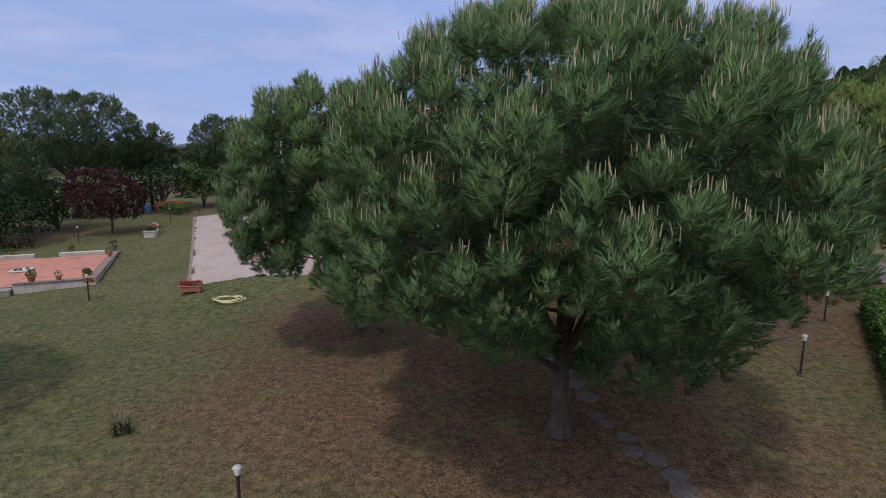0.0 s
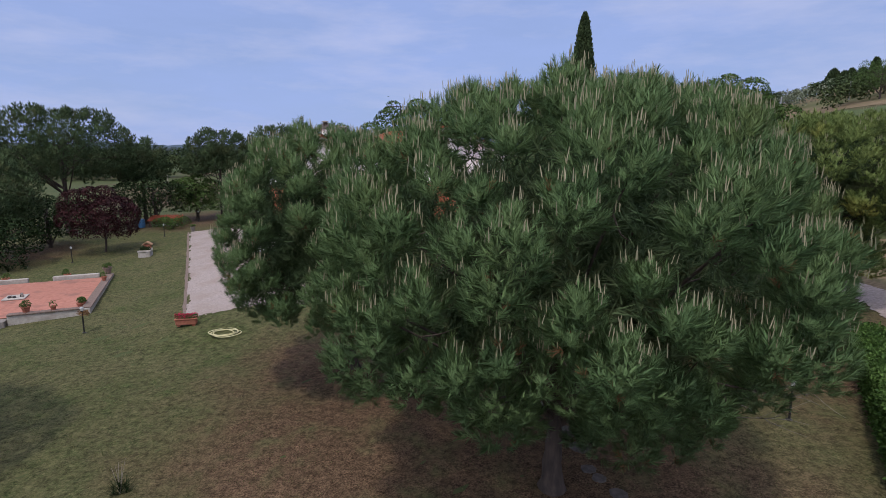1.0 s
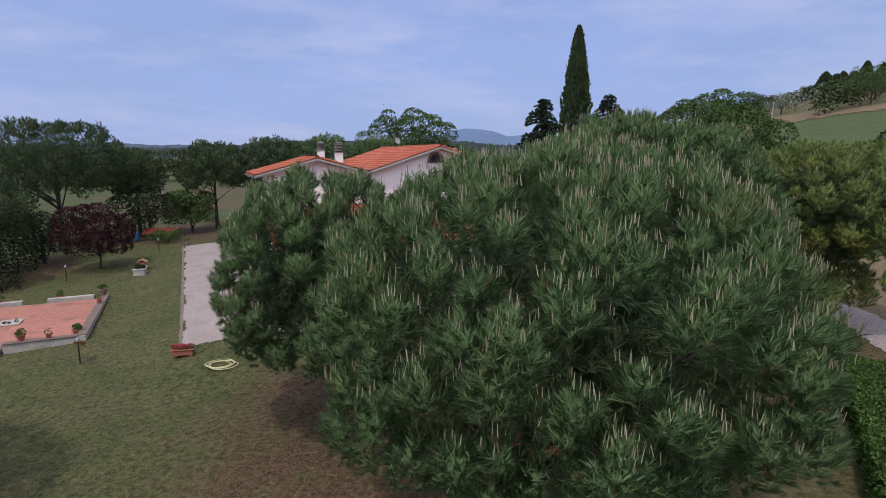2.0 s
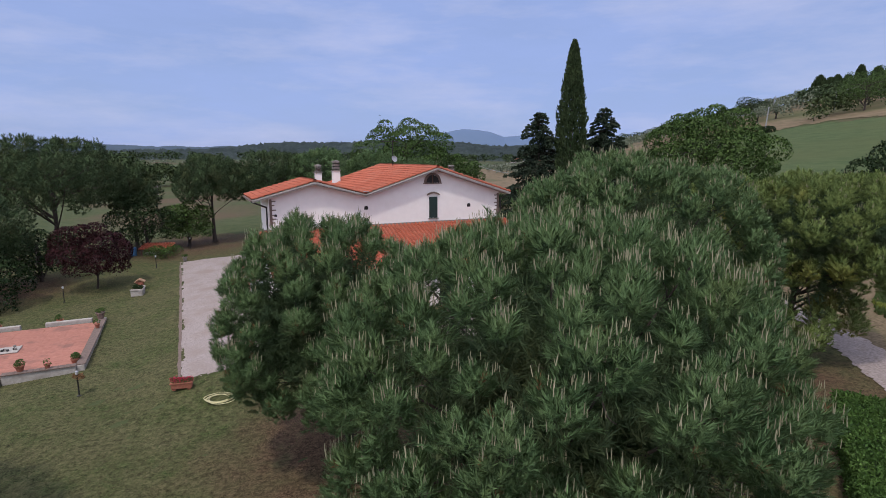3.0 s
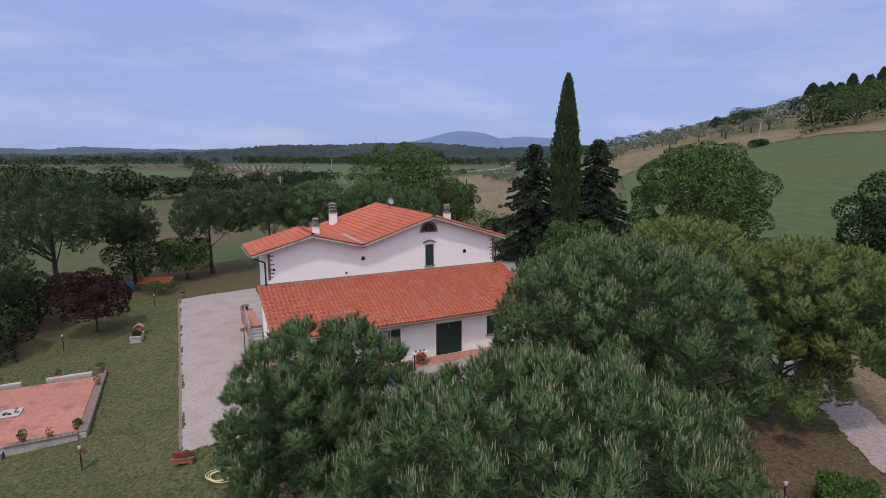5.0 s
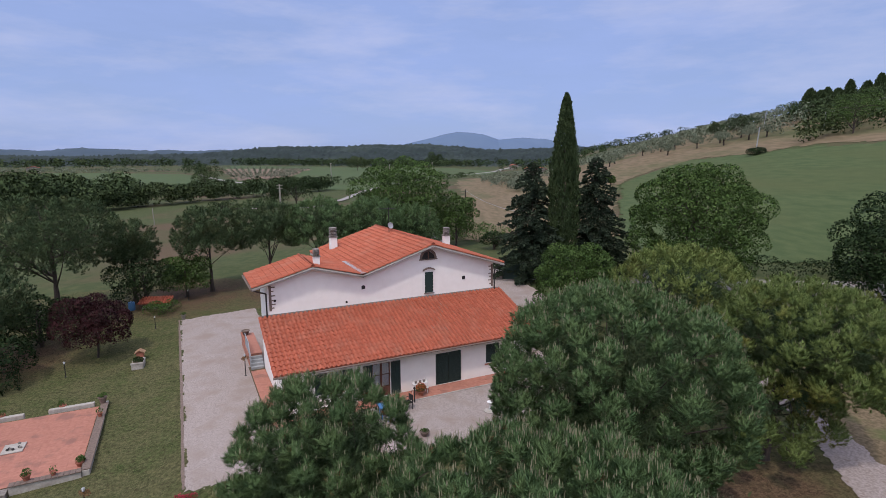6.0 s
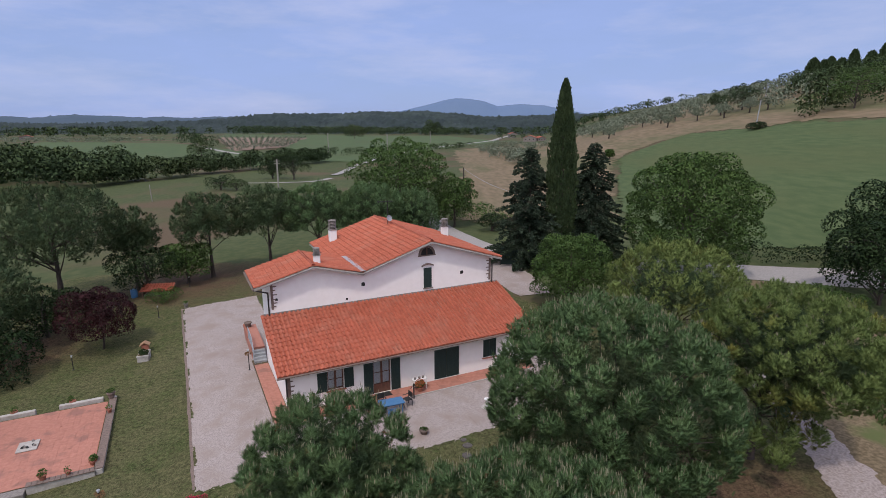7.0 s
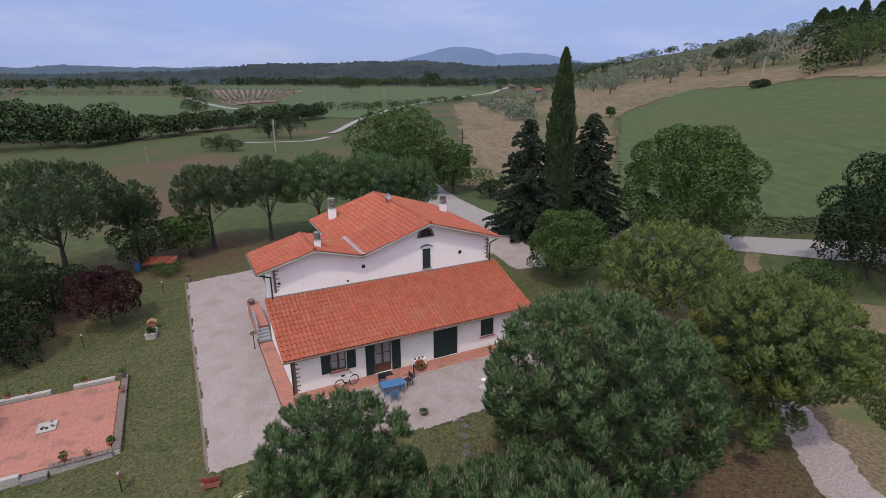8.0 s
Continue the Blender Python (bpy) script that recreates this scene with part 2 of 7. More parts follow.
def mesh_from(name, verts, faces, mat, parent=None, label="", smooth=False):
    """verts (n, 3); faces (m, k) of one k."""
    verts, faces = np.asarray(verts, np.float32), np.asarray(faces, np.int32)
    data = bpy.data.meshes.new(name)
    k = faces.shape[1]
    data.vertices.add(len(verts))
    data.vertices.foreach_set("co", verts.ravel())
    data.loops.add(faces.size)
    data.loops.foreach_set("vertex_index", faces.ravel())
    data.polygons.add(len(faces))
    data.polygons.foreach_set("loop_start", np.arange(len(faces), dtype=np.int32) * k)
    data.polygons.foreach_set("loop_total", np.full(len(faces), k, np.int32))
    data.polygons.foreach_set("use_smooth", np.full(len(faces), smooth))
    data.update(calc_edges=True)
    data.validate()
    data.materials.append(mat)
    ob = new(name, data)
    if parent:
        ob.parent = parent
    if label:
        ob["label"] = label
    return ob


def box(bm, x0, y0, z0, x1, y1, z1, bevel=0.0):
    m = Matrix.Translation(((x0 + x1) / 2, (y0 + y1) / 2, (z0 + z1) / 2)) @ Matrix.Diagonal((x1 - x0, y1 - y0, z1 - z0, 1))
    made = bmesh.ops.create_cube(bm, size=1, matrix=m)["verts"]
    if bevel:
        edges = {e for v in made for e in v.link_edges}
        bmesh.ops.bevel(bm, geom=list(edges), offset=bevel, segments=1, affect="EDGES")
    return bm


def boxed(*a, bevel=0.0):
    return box(bmesh.new(), *a, bevel=bevel)


def prism(bm, outline, y0, y1):
    """A solid from an outline in x, z, drawn from y0 to y1."""
    front = [bm.verts.new((x, y0, z)) for x, z in outline]
    back = [bm.verts.new((x, y1, z)) for x, z in outline]
    n = len(outline)
    bm.faces.new(front)
    bm.faces.new(back[::-1])
    for i in range(n):
        j = (i + 1) % n
        bm.faces.new((front[j], front[i], back[i], back[j]))
    bmesh.ops.recalc_face_normals(bm, faces=bm.faces)
    return bm


def lathe(bm, profile, sides=16, x=0.0, y=0.0):
    """A turned form: profile of radius, height from below to above."""
    rings = []
    for r, z in profile:
        rings.append([bm.verts.new((x + r * math.cos(2 * math.pi * i / sides), y + r * math.sin(2 * math.pi * i / sides), z)) for i in range(sides)])
    for a, b in zip(rings, rings[1:]):
        for i in range(sides):
            j = (i + 1) % sides
            bm.faces.new((a[i], a[j], b[j], b[i]))
    bm.faces.new(rings[0][::-1])
    bm.faces.new(rings[-1])
    return bm


def tube_np(points, radii, sides=8):
    """Vertices and quads of a tube along points."""
    p = np.asarray(points, float)
    r = np.asarray(radii, float)
    d = np.gradient(p, axis=0)
    d /= np.linalg.norm(d, axis=1, keepdims=True) + 1e-9
    ref = np.where(np.abs(d[:, 2:3]) > 0.9, np.array([[1.0, 0, 0]]), np.array([[0, 0, 1.0]]))
    a = np.cross(d, ref)
    a /= np.linalg.norm(a, axis=1, keepdims=True) + 1e-9
    b = np.cross(d, a)
    ang = np.arange(sides) * 2 * np.pi / sides
    v = (p[:, None] + r[:, None, None] * (np.cos(ang)[None, :, None] * a[:, None] + np.sin(ang)[None, :, None] * b[:, None])).reshape(-1, 3)
    i = np.arange(len(p) - 1)[:, None] * sides
    k = np.arange(sides)[None]
    k2 = (k + 1) % sides
    f = np.stack([i + k, i + k2, i + sides + k2, i + sides + k], -1).reshape(-1, 4)
    return v, f


def joined(pieces):
    vs, fs, n = [], [], 0
    for v, f in pieces:
        vs.append(v)
        fs.append(f + n)
        n += len(v)
    return np.concatenate(vs), np.concatenate(fs)


def rod(bm, a, b, r, sides=8):
    a, b = Vector(a), Vector(b)
    m = Matrix.Translation((a + b) / 2) @ (b - a).to_track_quat("Z", "Y").to_matrix().to_4x4()
    bmesh.ops.create_cone(bm, cap_ends=True, segments=sides, radius1=r, radius2=r, depth=(b - a).length, matrix=m)
    return bm


def spline(points, n):
    """A smooth line through points."""
    p = np.asarray(points, float)
    p = np.vstack([2 * p[0] - p[1], p, 2 * p[-1] - p[-2]])
    out = []
    seg = len(p) - 3
    for t in np.linspace(0, seg - 1e-6, n):
        i = int(t)
        f = t - i
        a, b, c, d = p[i:i + 4]
        out.append(0.5 * (2 * b + (c - a) * f + (2 * a - 5 * b + 4 * c - d) * f * f + (3 * b - a - 3 * c + d) * f ** 3))
    return np.array(out)


# ---- the lie of the land ----
HOUSE = pose(-8.42, 30.0, 1.5, 0, 0, 24.8)


def smooth(a, b, v):
    t = np.clip((v - a) / (b - a), 0, 1)
    return t * t * (3 - 2 * t)


def land(x, y):
    """Height of the ground, for arrays."""
    x, y = np.asarray(x, float), np.asarray(y, float)
    near = 0.26 + 0.04 * np.clip(x, -60, 0) + 0.01 * np.clip(x, 0, 60) + 0.034 * np.clip(y, -30, 75)
    far_left = smooth(80, 220, y - 0.2 * x)
    near = near * (1 - far_left) + far_left * (1.0 + 2.5 * np.sin(x / 190 + 0.6) * np.cos(y / 240) + 0.006 * np.clip(y - 200, 0, 900))
    lin = 0.3 * (x - 42) - 0.07 * np.maximum(0, y - 230)
    hill = 70 * np.tanh(np.logaddexp(0, lin / 1.6) * 1.6 / 70)
    z = near + hill * smooth(44, 75, y + 0.25 * x)
    c, s = math.cos(radians(24.8)), math.sin(radians(24.8))
    lx, ly = (x + 8.42) * c + (y - 30.0) * s, -(x + 8.42) * s + (y - 30.0) * c
    out = np.hypot(np.maximum(np.maximum(-2.0 - lx, lx - 18.5), 0), np.maximum(np.maximum(-3.0 - ly, ly - 21), 0))
    pad = 1 - smooth(0, 7, out)
    return z * (1 - pad) + 1.46 * pad


def steps(start, first, end, grow):
    out, v, d = [], start, first
    while v < end:
        v += d
        d *= grow
        out.append(v)
    return np.array(out)


right_x = steps(45, 1.0, 4700, 1.12)
GX = np.concatenate([-right_x[::-1], np.arange(-45, 45.5, 1.0), right_x])
GY = np.concatenate([-steps(20, 1.5, 1500, 1.35)[::-1], np.arange(-20, 80.5, 1.0), steps(80, 1.2, 4800, 1.1)])
gxx, gyy = np.meshgrid(GX, GY)
GZ = land(gxx, gyy)
near_mask = np.exp(-(np.hypot(gxx, gyy - 25) / 60) ** 2)
GZ += near_mask * 0.05 * np.sin(gxx * 1.3 + np.sin(gyy)) * np.sin(gyy * 1.1 + 0.7 * np.sin(gxx * 0.6)) * (np.abs(GZ - 1.46) > 0.02)


def gz(x, y):
    """Height of the ground sheet itself."""
    x, y = np.asarray(x, float), np.asarray(y, float)
    i = np.clip(np.searchsorted(GX, x) - 1, 0, len(GX) - 2)
    j = np.clip(np.searchsorted(GY, y) - 1, 0, len(GY) - 2)
    fx = np.clip((x - GX[i]) / (GX[i + 1] - GX[i]), 0, 1)
    fy = np.clip((y - GY[j]) / (GY[j + 1] - GY[j]), 0, 1)
    return (GZ[j, i] * (1 - fx) + GZ[j, i + 1] * fx) * (1 - fy) + (GZ[j + 1, i] * (1 - fx) + GZ[j + 1, i + 1] * fx) * fy


def grid_faces(rows, cols):
    i, j = np.meshgrid(np.arange(rows - 1), np.arange(cols - 1), indexing="ij")
    a = (i * cols + j).ravel()
    return np.stack([a, a + 1, a + cols + 1, a + cols], -1)


def sheet(name, inside, x0, x1, y0, y1, step, lift, mat, label, category="ground", turn=0.0, origin=(0, 0)):
    """A skin on the ground where inside(x, y) holds, with an edge that wanders."""
    xs, ys = np.arange(x0, x1 + step, step), np.arange(y0, y1 + step, step)
    xx, yy = np.meshgrid(xs, ys)
    c, s = math.cos(radians(turn)), math.sin(radians(turn))
    keep = inside(xx, yy)
    xx, yy = xx + RNG.uniform(-0.42, 0.42, xx.shape) * step, yy + RNG.uniform(-0.42, 0.42, yy.shape) * step
    wx, wy = origin[0] + xx * c - yy * s, origin[1] + xx * s + yy * c
    v = np.stack([wx, wy, gz(wx, wy) + lift], -1).reshape(-1, 3)
    f = grid_faces(len(ys), len(xs))
    f = f[keep.ravel()[f].all(1)]
    used = np.unique(f)
    remap = np.zeros(len(v), int)
    remap[used] = np.arange(len(used))
    ob = mesh_from(name, v[used], remap[f], mat, smooth=True)
    return tagged(ob, label, category, kind="structure")


def ribbon(name, points, widths, lift, mat, label, category="road", n=160, across=7, ragged=0.0):
    p = spline(points, n)
    w = np.interp(np.linspace(0, 1, n), np.linspace(0, 1, len(widths)), widths)
    d = np.gradient(p, axis=0)
    d /= np.linalg.norm(d, axis=1, keepdims=True)
    side = np.stack([d[:, 1], -d[:, 0]], -1)
    k = np.linspace(-0.5, 0.5, across)
    rough = np.stack([np.convolve(RNG.standard_normal(n + 6), np.ones(7) / 2.6, "valid") for _ in range(2)], 1)
    wob = 1 + ragged * np.where(k < 0, rough[:, :1], rough[:, 1:]) * (np.abs(k) > 0.45)
    q = p[:, None] + side[:, None] * (k * wob * w[:, None])[..., None]
    v = np.concatenate([q, (gz(q[..., 0], q[..., 1]) + lift)[..., None]], -1).reshape(-1, 3)
    return tagged(mesh_from(name, v, grid_faces(n, across), mat, smooth=True), label, category, kind="structure")


def wander(x, y, scale, seed=0.0):
    """A smooth wandering value about 0, for edges."""
    return (np.sin(x * scale + seed + 1.7 * np.sin(y * scale * 0.7)) + np.sin(y * scale * 1.3 + 2 * seed + 1.3 * np.sin(x * scale * 0.9))
            + 0.6 * np.sin((x + y) * scale * 2.9 + seed) + 0.5 * np.sin((x - y) * scale * 4.7)) / 3


ground = mesh_from("ground", np.stack([gxx, gyy, GZ], -1).reshape(-1, 3), grid_faces(len(GY), len(GX)), M_MEADOW, smooth=True)
tagged(ground, "green and straw-brown grassland rolling to the horizon", "ground", kind="structure")

# ---- foliage ----
def unit(v):
    return v / (np.linalg.norm(v, axis=-1, keepdims=True) + 1e-9)


def frames(axis):
    """Two directions across each axis, turned at random."""
    ref = np.where(np.abs(axis[:, 2:3]) > 0.9, np.array([[1.0, 0, 0]]), np.array([[0, 0, 1.0]]))
    a = unit(np.cross(axis, ref))
    b = np.cross(axis, a)
    t = RNG.uniform(0, 2 * np.pi, (len(axis), 1))
    return np.cos(t) * a + np.sin(t) * b, -np.sin(t) * a + np.cos(t) * b


def scatter(template_v, template_f, at, axis, size):
    """One mesh of a template set at many places, its z along each axis."""
    a, b = frames(axis)
    v = (at[:, None] + size[:, None, None] * (template_v[None, :, :1] * a[:, None] + template_v[None, :, 1:2] * b[:, None] + template_v[None, :, 2:] * axis[:, None]))
    f = template_f[None] + (np.arange(len(at)) * len(template_v))[:, None, None]
    return v.reshape(-1, 3), f.reshape(-1, template_f.shape[1])


def needle_tuft(count, spread, thick, seed):
    """A shoot's brush of needles about z, 1 long."""
    r = np.random.default_rng(seed)
    v, f = [], []
    for i in range(count):
        tilt, turn = radians(r.uniform(8, spread)), r.uniform(0, 2 * math.pi)
        d = np.array([math.sin(tilt) * math.cos(turn), math.sin(tilt) * math.sin(turn), math.cos(tilt)])
        root = np.array([0, 0, r.uniform(-0.45, 0.35)])
        side = unit(np.cross(d, r.standard_normal(3))[None])[0] * thick
        tip = root + d * r.uniform(0.7, 1.05)
        n = len(v)
        v += [root - side, root + side, tip]
        f.append((n, n + 1, n + 2))
    return np.array(v), np.array(f)


def shell_points(lobes, radii, per, up=-0.35, flat=0.8):
    """Points with outward axes on a heap of lobes, leaving out those buried in another lobe."""
    n = len(lobes)
    idx = np.repeat(np.arange(n), np.maximum(4, per * (radii / radii.mean()) ** 2).astype(int))
    d = unit(RNG.standard_normal((len(idx), 3)))
    d[:, 2] = np.where(d[:, 2] < up, -d[:, 2], d[:, 2])
    p = lobes[idx] + d * radii[idx, None] * np.array([1, 1, flat]) * RNG.uniform(0.82, 1.05, (len(idx), 1))
    keep = np.ones(len(p), bool)
    for k in range(n):
        q = (p - lobes[k]) / np.array([1, 1, flat])
        keep &= (np.einsum("ij,ij->i", q, q) > (0.86 * radii[k]) ** 2) | (idx == k)
    return p[keep], d[keep]


def crown_lobes(centre, rx, rz_up, rz_down, count, lobe, uneven=0.07, boxy=0.85, low=1.72):
    """Lobe centres over a rounded crown: wide, domed above, shallower below."""
    k = np.arange(count) + 0.5
    z = 1 - low * k / count
    phi = k * 2.39996 + RNG.uniform(-0.25, 0.25, count)
    r = np.sqrt(np.maximum(0, 1 - z * z))
    d = np.stack([r ** boxy * np.cos(phi), r ** boxy * np.sin(phi), np.sign(z) * np.abs(z) ** boxy], -1)
    s = (1 + uneven * RNG.standard_normal(count))[:, None].clip(0.86, 1.04)
    size = np.stack([np.full(count, rx), np.full(count, rx), np.where(z > 0, rz_up, rz_down)], -1) - lobe
    return centre + d * size * s, lobe * RNG.uniform(0.75, 1.3, count)


def brush(count, thick, seed):
    """A pine shoot about z, 1 long: a rounded head of needles that spread wide below and close up above."""
    r = np.random.default_rng(seed)
    s = r.uniform(0.0, 0.55, count)
    open_by = 1 - s / 0.55
    tilt, turn = np.radians(r.uniform(0, 34, count) + 26 * open_by), r.uniform(0, 2 * np.pi, count)
    d = np.stack([np.sin(tilt) * np.cos(turn), np.sin(tilt) * np.sin(turn), np.cos(tilt)], -1)
    root = np.stack([0.03 * np.cos(turn), 0.03 * np.sin(turn), s], -1)
    side = unit(np.cross(d, r.standard_normal((count, 3)))) * thick
    tip = root + d * r.uniform(0.4, 0.56, (count, 1))
    return np.stack([root - side, root + side, tip], 1).reshape(-1, 3), np.arange(3 * count).reshape(-1, 3)


def shoots(template, at, axis, size, outward):
    """Many shoots, with the soft shading of rounded needle clumps: vertices, faces and a normal for each vertex."""
    tv, tf = template
    a, b = frames(axis)
    turn = lambda q: q[None, :, :1] * a[:, None] + q[None, :, 1:2] * b[:, None] + q[None, :, 2:] * axis[:, None]
    v = at[:, None] + size[:, None, None] * turn(tv)
    n = turn(unit(tv[2::3] - [0, 0, 0.3]))
    n = unit(0.5 * n + 0.65 * outward[:, None] + [0, 0, 0.2] + 0.26 * RNG.standard_normal(n.shape)).reshape(-1, 3)
    v = v.reshape(-1, 3, 3)
    ng = np.cross(v[:, 1] - v[:, 0], v[:, 2] - v[:, 0])
    back = np.einsum("ij,ij->i", ng, n) < 0
    v[back] = v[back][:, [1, 0, 2]]
    return v.reshape(-1, 3), np.arange(len(v) * 3).reshape(-1, 3), np.repeat(n, 3, 0)


def spaced(p, gap):
    """Indices of points that keep a gap from one another."""
    cell, keep = {}, []
    for i, q in enumerate(p):
        k = (int(q[0] // gap), int(q[1] // gap), int(q[2] // gap))
        near = [p[j] for a in (-1, 0, 1) for b in (-1, 0, 1) for c in (-1, 0, 1) for j in cell.get((k[0] + a, k[1] + b, k[2] + c), ())]
        if all((q[0] - o[0]) ** 2 + (q[1] - o[1]) ** 2 + (q[2] - o[2]) ** 2 > gap * gap for o in near):
            cell.setdefault(k, []).append(i)
            keep.append(i)
    return np.array(keep)


BRUSH_NEAR = brush(70, 0.0125, 1)
BRUSH_FAR = brush(12, 0.06, 3)
BRUSH_MID = brush(34, 0.034, 2)
BRUSH_UNDER = brush(14, 0.03, 4)
TUFT_DEEP = needle_tuft(14, 85, 0.035, 5)
TUFT_MID = needle_tuft(13, 76, 0.085, 2)
CANDLE_V = np.array([(-.05, -.03, -.2), (.05, -.03, -.2), (0, .06, -.2), (-.035, -.02, .8), (.035, -.02, .8), (0, .04, .8), (0, 0, 1.0)])
CANDLE_F = np.array([(0, 1, 4), (0, 4, 3), (1, 2, 5), (1, 5, 4), (2, 0, 3), (2, 3, 5), (3, 4, 6), (4, 5, 6), (5, 3, 6)])


def pine(x, y, top, radius, crown_bottom, lobes, lobe, per, tuft, tuft_size, label, needles=None, candles=0.0, name="stone_pine", seed_lean=(0, 0),
         trunk_r=0.24, limbs=26, squash=0.62, dead=0.0, centre_at=None, low=1.72, brushy=0.0, hanging=(), deep_ones=6000, uneven=0.018, boxy=0.85):
    """An umbrella pine: trunk, limbs and a lumpy crown of needle tufts."""
    base = float(gz(x, y))
    tree = thing(name, x, y, base - 0.05, 0, label, "tree")
    cx, cy = centre_at or (x + seed_lean[0], y + seed_lean[1])
    mid = crown_bottom + (top - crown_bottom) * (1 - squash)
    centre = np.array([cx - x, cy - y, mid - base])
    lc, lr = crown_lobes(centre, radius, top - mid, mid - crown_bottom, lobes, lobe, uneven, boxy, low)
    if brushy:
        if hanging:
            low_ones = np.array(hanging, float)
            lc, lr = np.concatenate([lc, low_ones[:, :3] - [x, y, base]]), np.concatenate([lr, low_ones[:, 3]])
        p, d = shell_points(lc, lr, per, -0.9, 1.05)
        pick = spaced(p, brushy)
        p, d = p[pick], d[pick]
        p = p - d * (tuft_size * 0.7 + brushy * RNG.uniform(0.0, 0.5, len(p)))[:, None]
        out = unit(0.75 * d + [0, 0, 0.85] + 0.16 * RNG.standard_normal(d.shape))
        size = tuft_size * RNG.uniform(0.75, 1.2, len(p))
        v, f, soft = shoots(tuft, p, out, size, d)
        mesh_from("crown", v, f, needles or M_NEEDLE, tree, smooth=True).data.normals_split_custom_set_from_vertices(soft.tolist())
        under = p - d * brushy * RNG.uniform(0.7, 1.4, (len(p), 1)) + RNG.standard_normal(p.shape) * brushy * 0.4
        v, f, soft = shoots(BRUSH_UNDER, under, out, size * 1.25, d)
        inner = mesh_from("inner_foliage", v, f, needles or M_NEEDLE, tree, "shaded needles deep in the crown", smooth=True)
        inner.data.normals_split_custom_set_from_vertices(soft.tolist())
        inner["kind"] = "stuff"
        # added tufts through the inner crown, their darker colour standing for the shade there
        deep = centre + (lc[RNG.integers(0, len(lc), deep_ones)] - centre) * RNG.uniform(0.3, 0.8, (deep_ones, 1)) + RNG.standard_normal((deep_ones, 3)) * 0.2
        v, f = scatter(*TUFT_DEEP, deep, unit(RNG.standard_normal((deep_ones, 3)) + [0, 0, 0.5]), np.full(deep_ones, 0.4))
        mesh_from("old_foliage", v, f, M_NEEDLE_DULL, tree, "darker needles filling the crown, its inner shade put into their colour")["kind"] = "stuff"
    else:
        p, d = shell_points(lc, lr, per, -0.62)
        n_in = int(len(p) * 0.35)
        q = centre + (lc[RNG.integers(0, len(lc), n_in)] - centre) * RNG.uniform(0.45, 1.0, (n_in, 1)) + RNG.standard_normal((n_in, 3)) * lobe * 0.42
        p = np.concatenate([p, q])
        out = unit(np.concatenate([0.7 * d, RNG.standard_normal((n_in, 3))]) + np.array([0, 0, 1.0]) + 0.12 * RNG.standard_normal((len(p), 3)))
        size = tuft_size * RNG.uniform(0.75, 1.25, len(p))
        v, f = scatter(*tuft, p, out, size)
        mesh_from("crown", v, f, needles or M_NEEDLE, tree)
    if not brushy:
        core = []
        ico = bmesh.new()
        bmesh.ops.create_icosphere(ico, subdivisions=2, radius=1)
        iv, ifc = np.array([q.co for q in ico.verts]), np.array([[q.index for q in fc.verts] for fc in ico.faces])
        ico.free()
        for k in range(len(lc)):
            if lc[k][2] > centre[2] - 0.75 * (mid - crown_bottom):
                bump = iv * (1 + 0.08 * RNG.standard_normal((len(iv), 1)))
                core.append((lc[k] + (centre - lc[k]) * 0.25 + bump * lr[k] * 0.5 * [1, 1, 0.8], ifc))
        mesh_from("inner_foliage", *joined(core), needles or M_NEEDLE, tree, "shaded needles deep in the crown")["kind"] = "stuff"
    if candles:
        pick = np.flatnonzero((out[:, 2] > 0.8) & (p[:, 2] > centre[2] - 0.6) & (RNG.random(len(p)) < candles))
        many = RNG.integers(2, 5, len(pick))
        tip = (p + out * size[:, None] * 0.85)[pick]
        cp = np.repeat(tip, many, 0) + RNG.standard_normal((many.sum(), 3)) * 0.055 * [1, 1, 0.4]
        ca = unit(np.array([0, 0, 1.0]) + 0.1 * RNG.standard_normal((len(cp), 3)))
        v, f = scatter(CANDLE_V, CANDLE_F, cp, ca, RNG.uniform(0.08, 0.17, len(cp)))
        mesh_from("candle_growth", v, f, M_CANDLE, tree, "pale upright new shoots")["kind"] = "stuff"
    if dead:
        pick = RNG.choice(len(d), int(len(d) * dead), replace=False)
        v, f = scatter(*BRUSH_MID, p[pick] - d[pick] * 0.02, out[pick], np.full(len(pick), 0.27))
        mesh_from("dead_needles", v, f, M_DEAD, tree, "brown withered needles")["kind"] = "stuff"
    fork = np.array([0.25 * (cx - x), 0.25 * (cy - y), 0]) + [0, 0, max(1.6, (crown_bottom - base) * 0.95)]
    lead = spline([(0, 0, 0), fork * [0.6, 0.6, 0.5], fork, fork * 0.35 + (centre + [0, 0, (top - mid) * 0.45]) * 0.65], 14)
    tv, tf = tube_np(lead, trunk_r * np.linspace(1, 0.3, 14) * np.where(np.arange(14) == 0, 1.35, 1), 10)
    tv += 0.015 * RNG.standard_normal(tv.shape)
    mesh_from("trunk", tv, tf, M_BARK, tree, smooth=True)
    arms = []
    for i in RNG.choice(len(lc), min(limbs, len(lc)), replace=False):
        s = RNG.uniform(0.58, 0.97)
        a = lead[int(s * 13)]
        e = lc[i]
        m = (a + e) / 2 + np.array([0, 0, 0.03 * np.linalg.norm(e - a)]) + 0.15 * RNG.standard_normal(3)
        r0 = trunk_r * (0.36 - 0.2 * s)
        line = spline([a, m, e], 8)
        arms.append(tube_np(line, np.linspace(r0, r0 * 0.25, 8), 6))
        for k in range(3):
            b = line[RNG.integers(4, 8)]
            tip = b + unit(RNG.standard_normal((1, 3)))[0] * lobe * 0.9
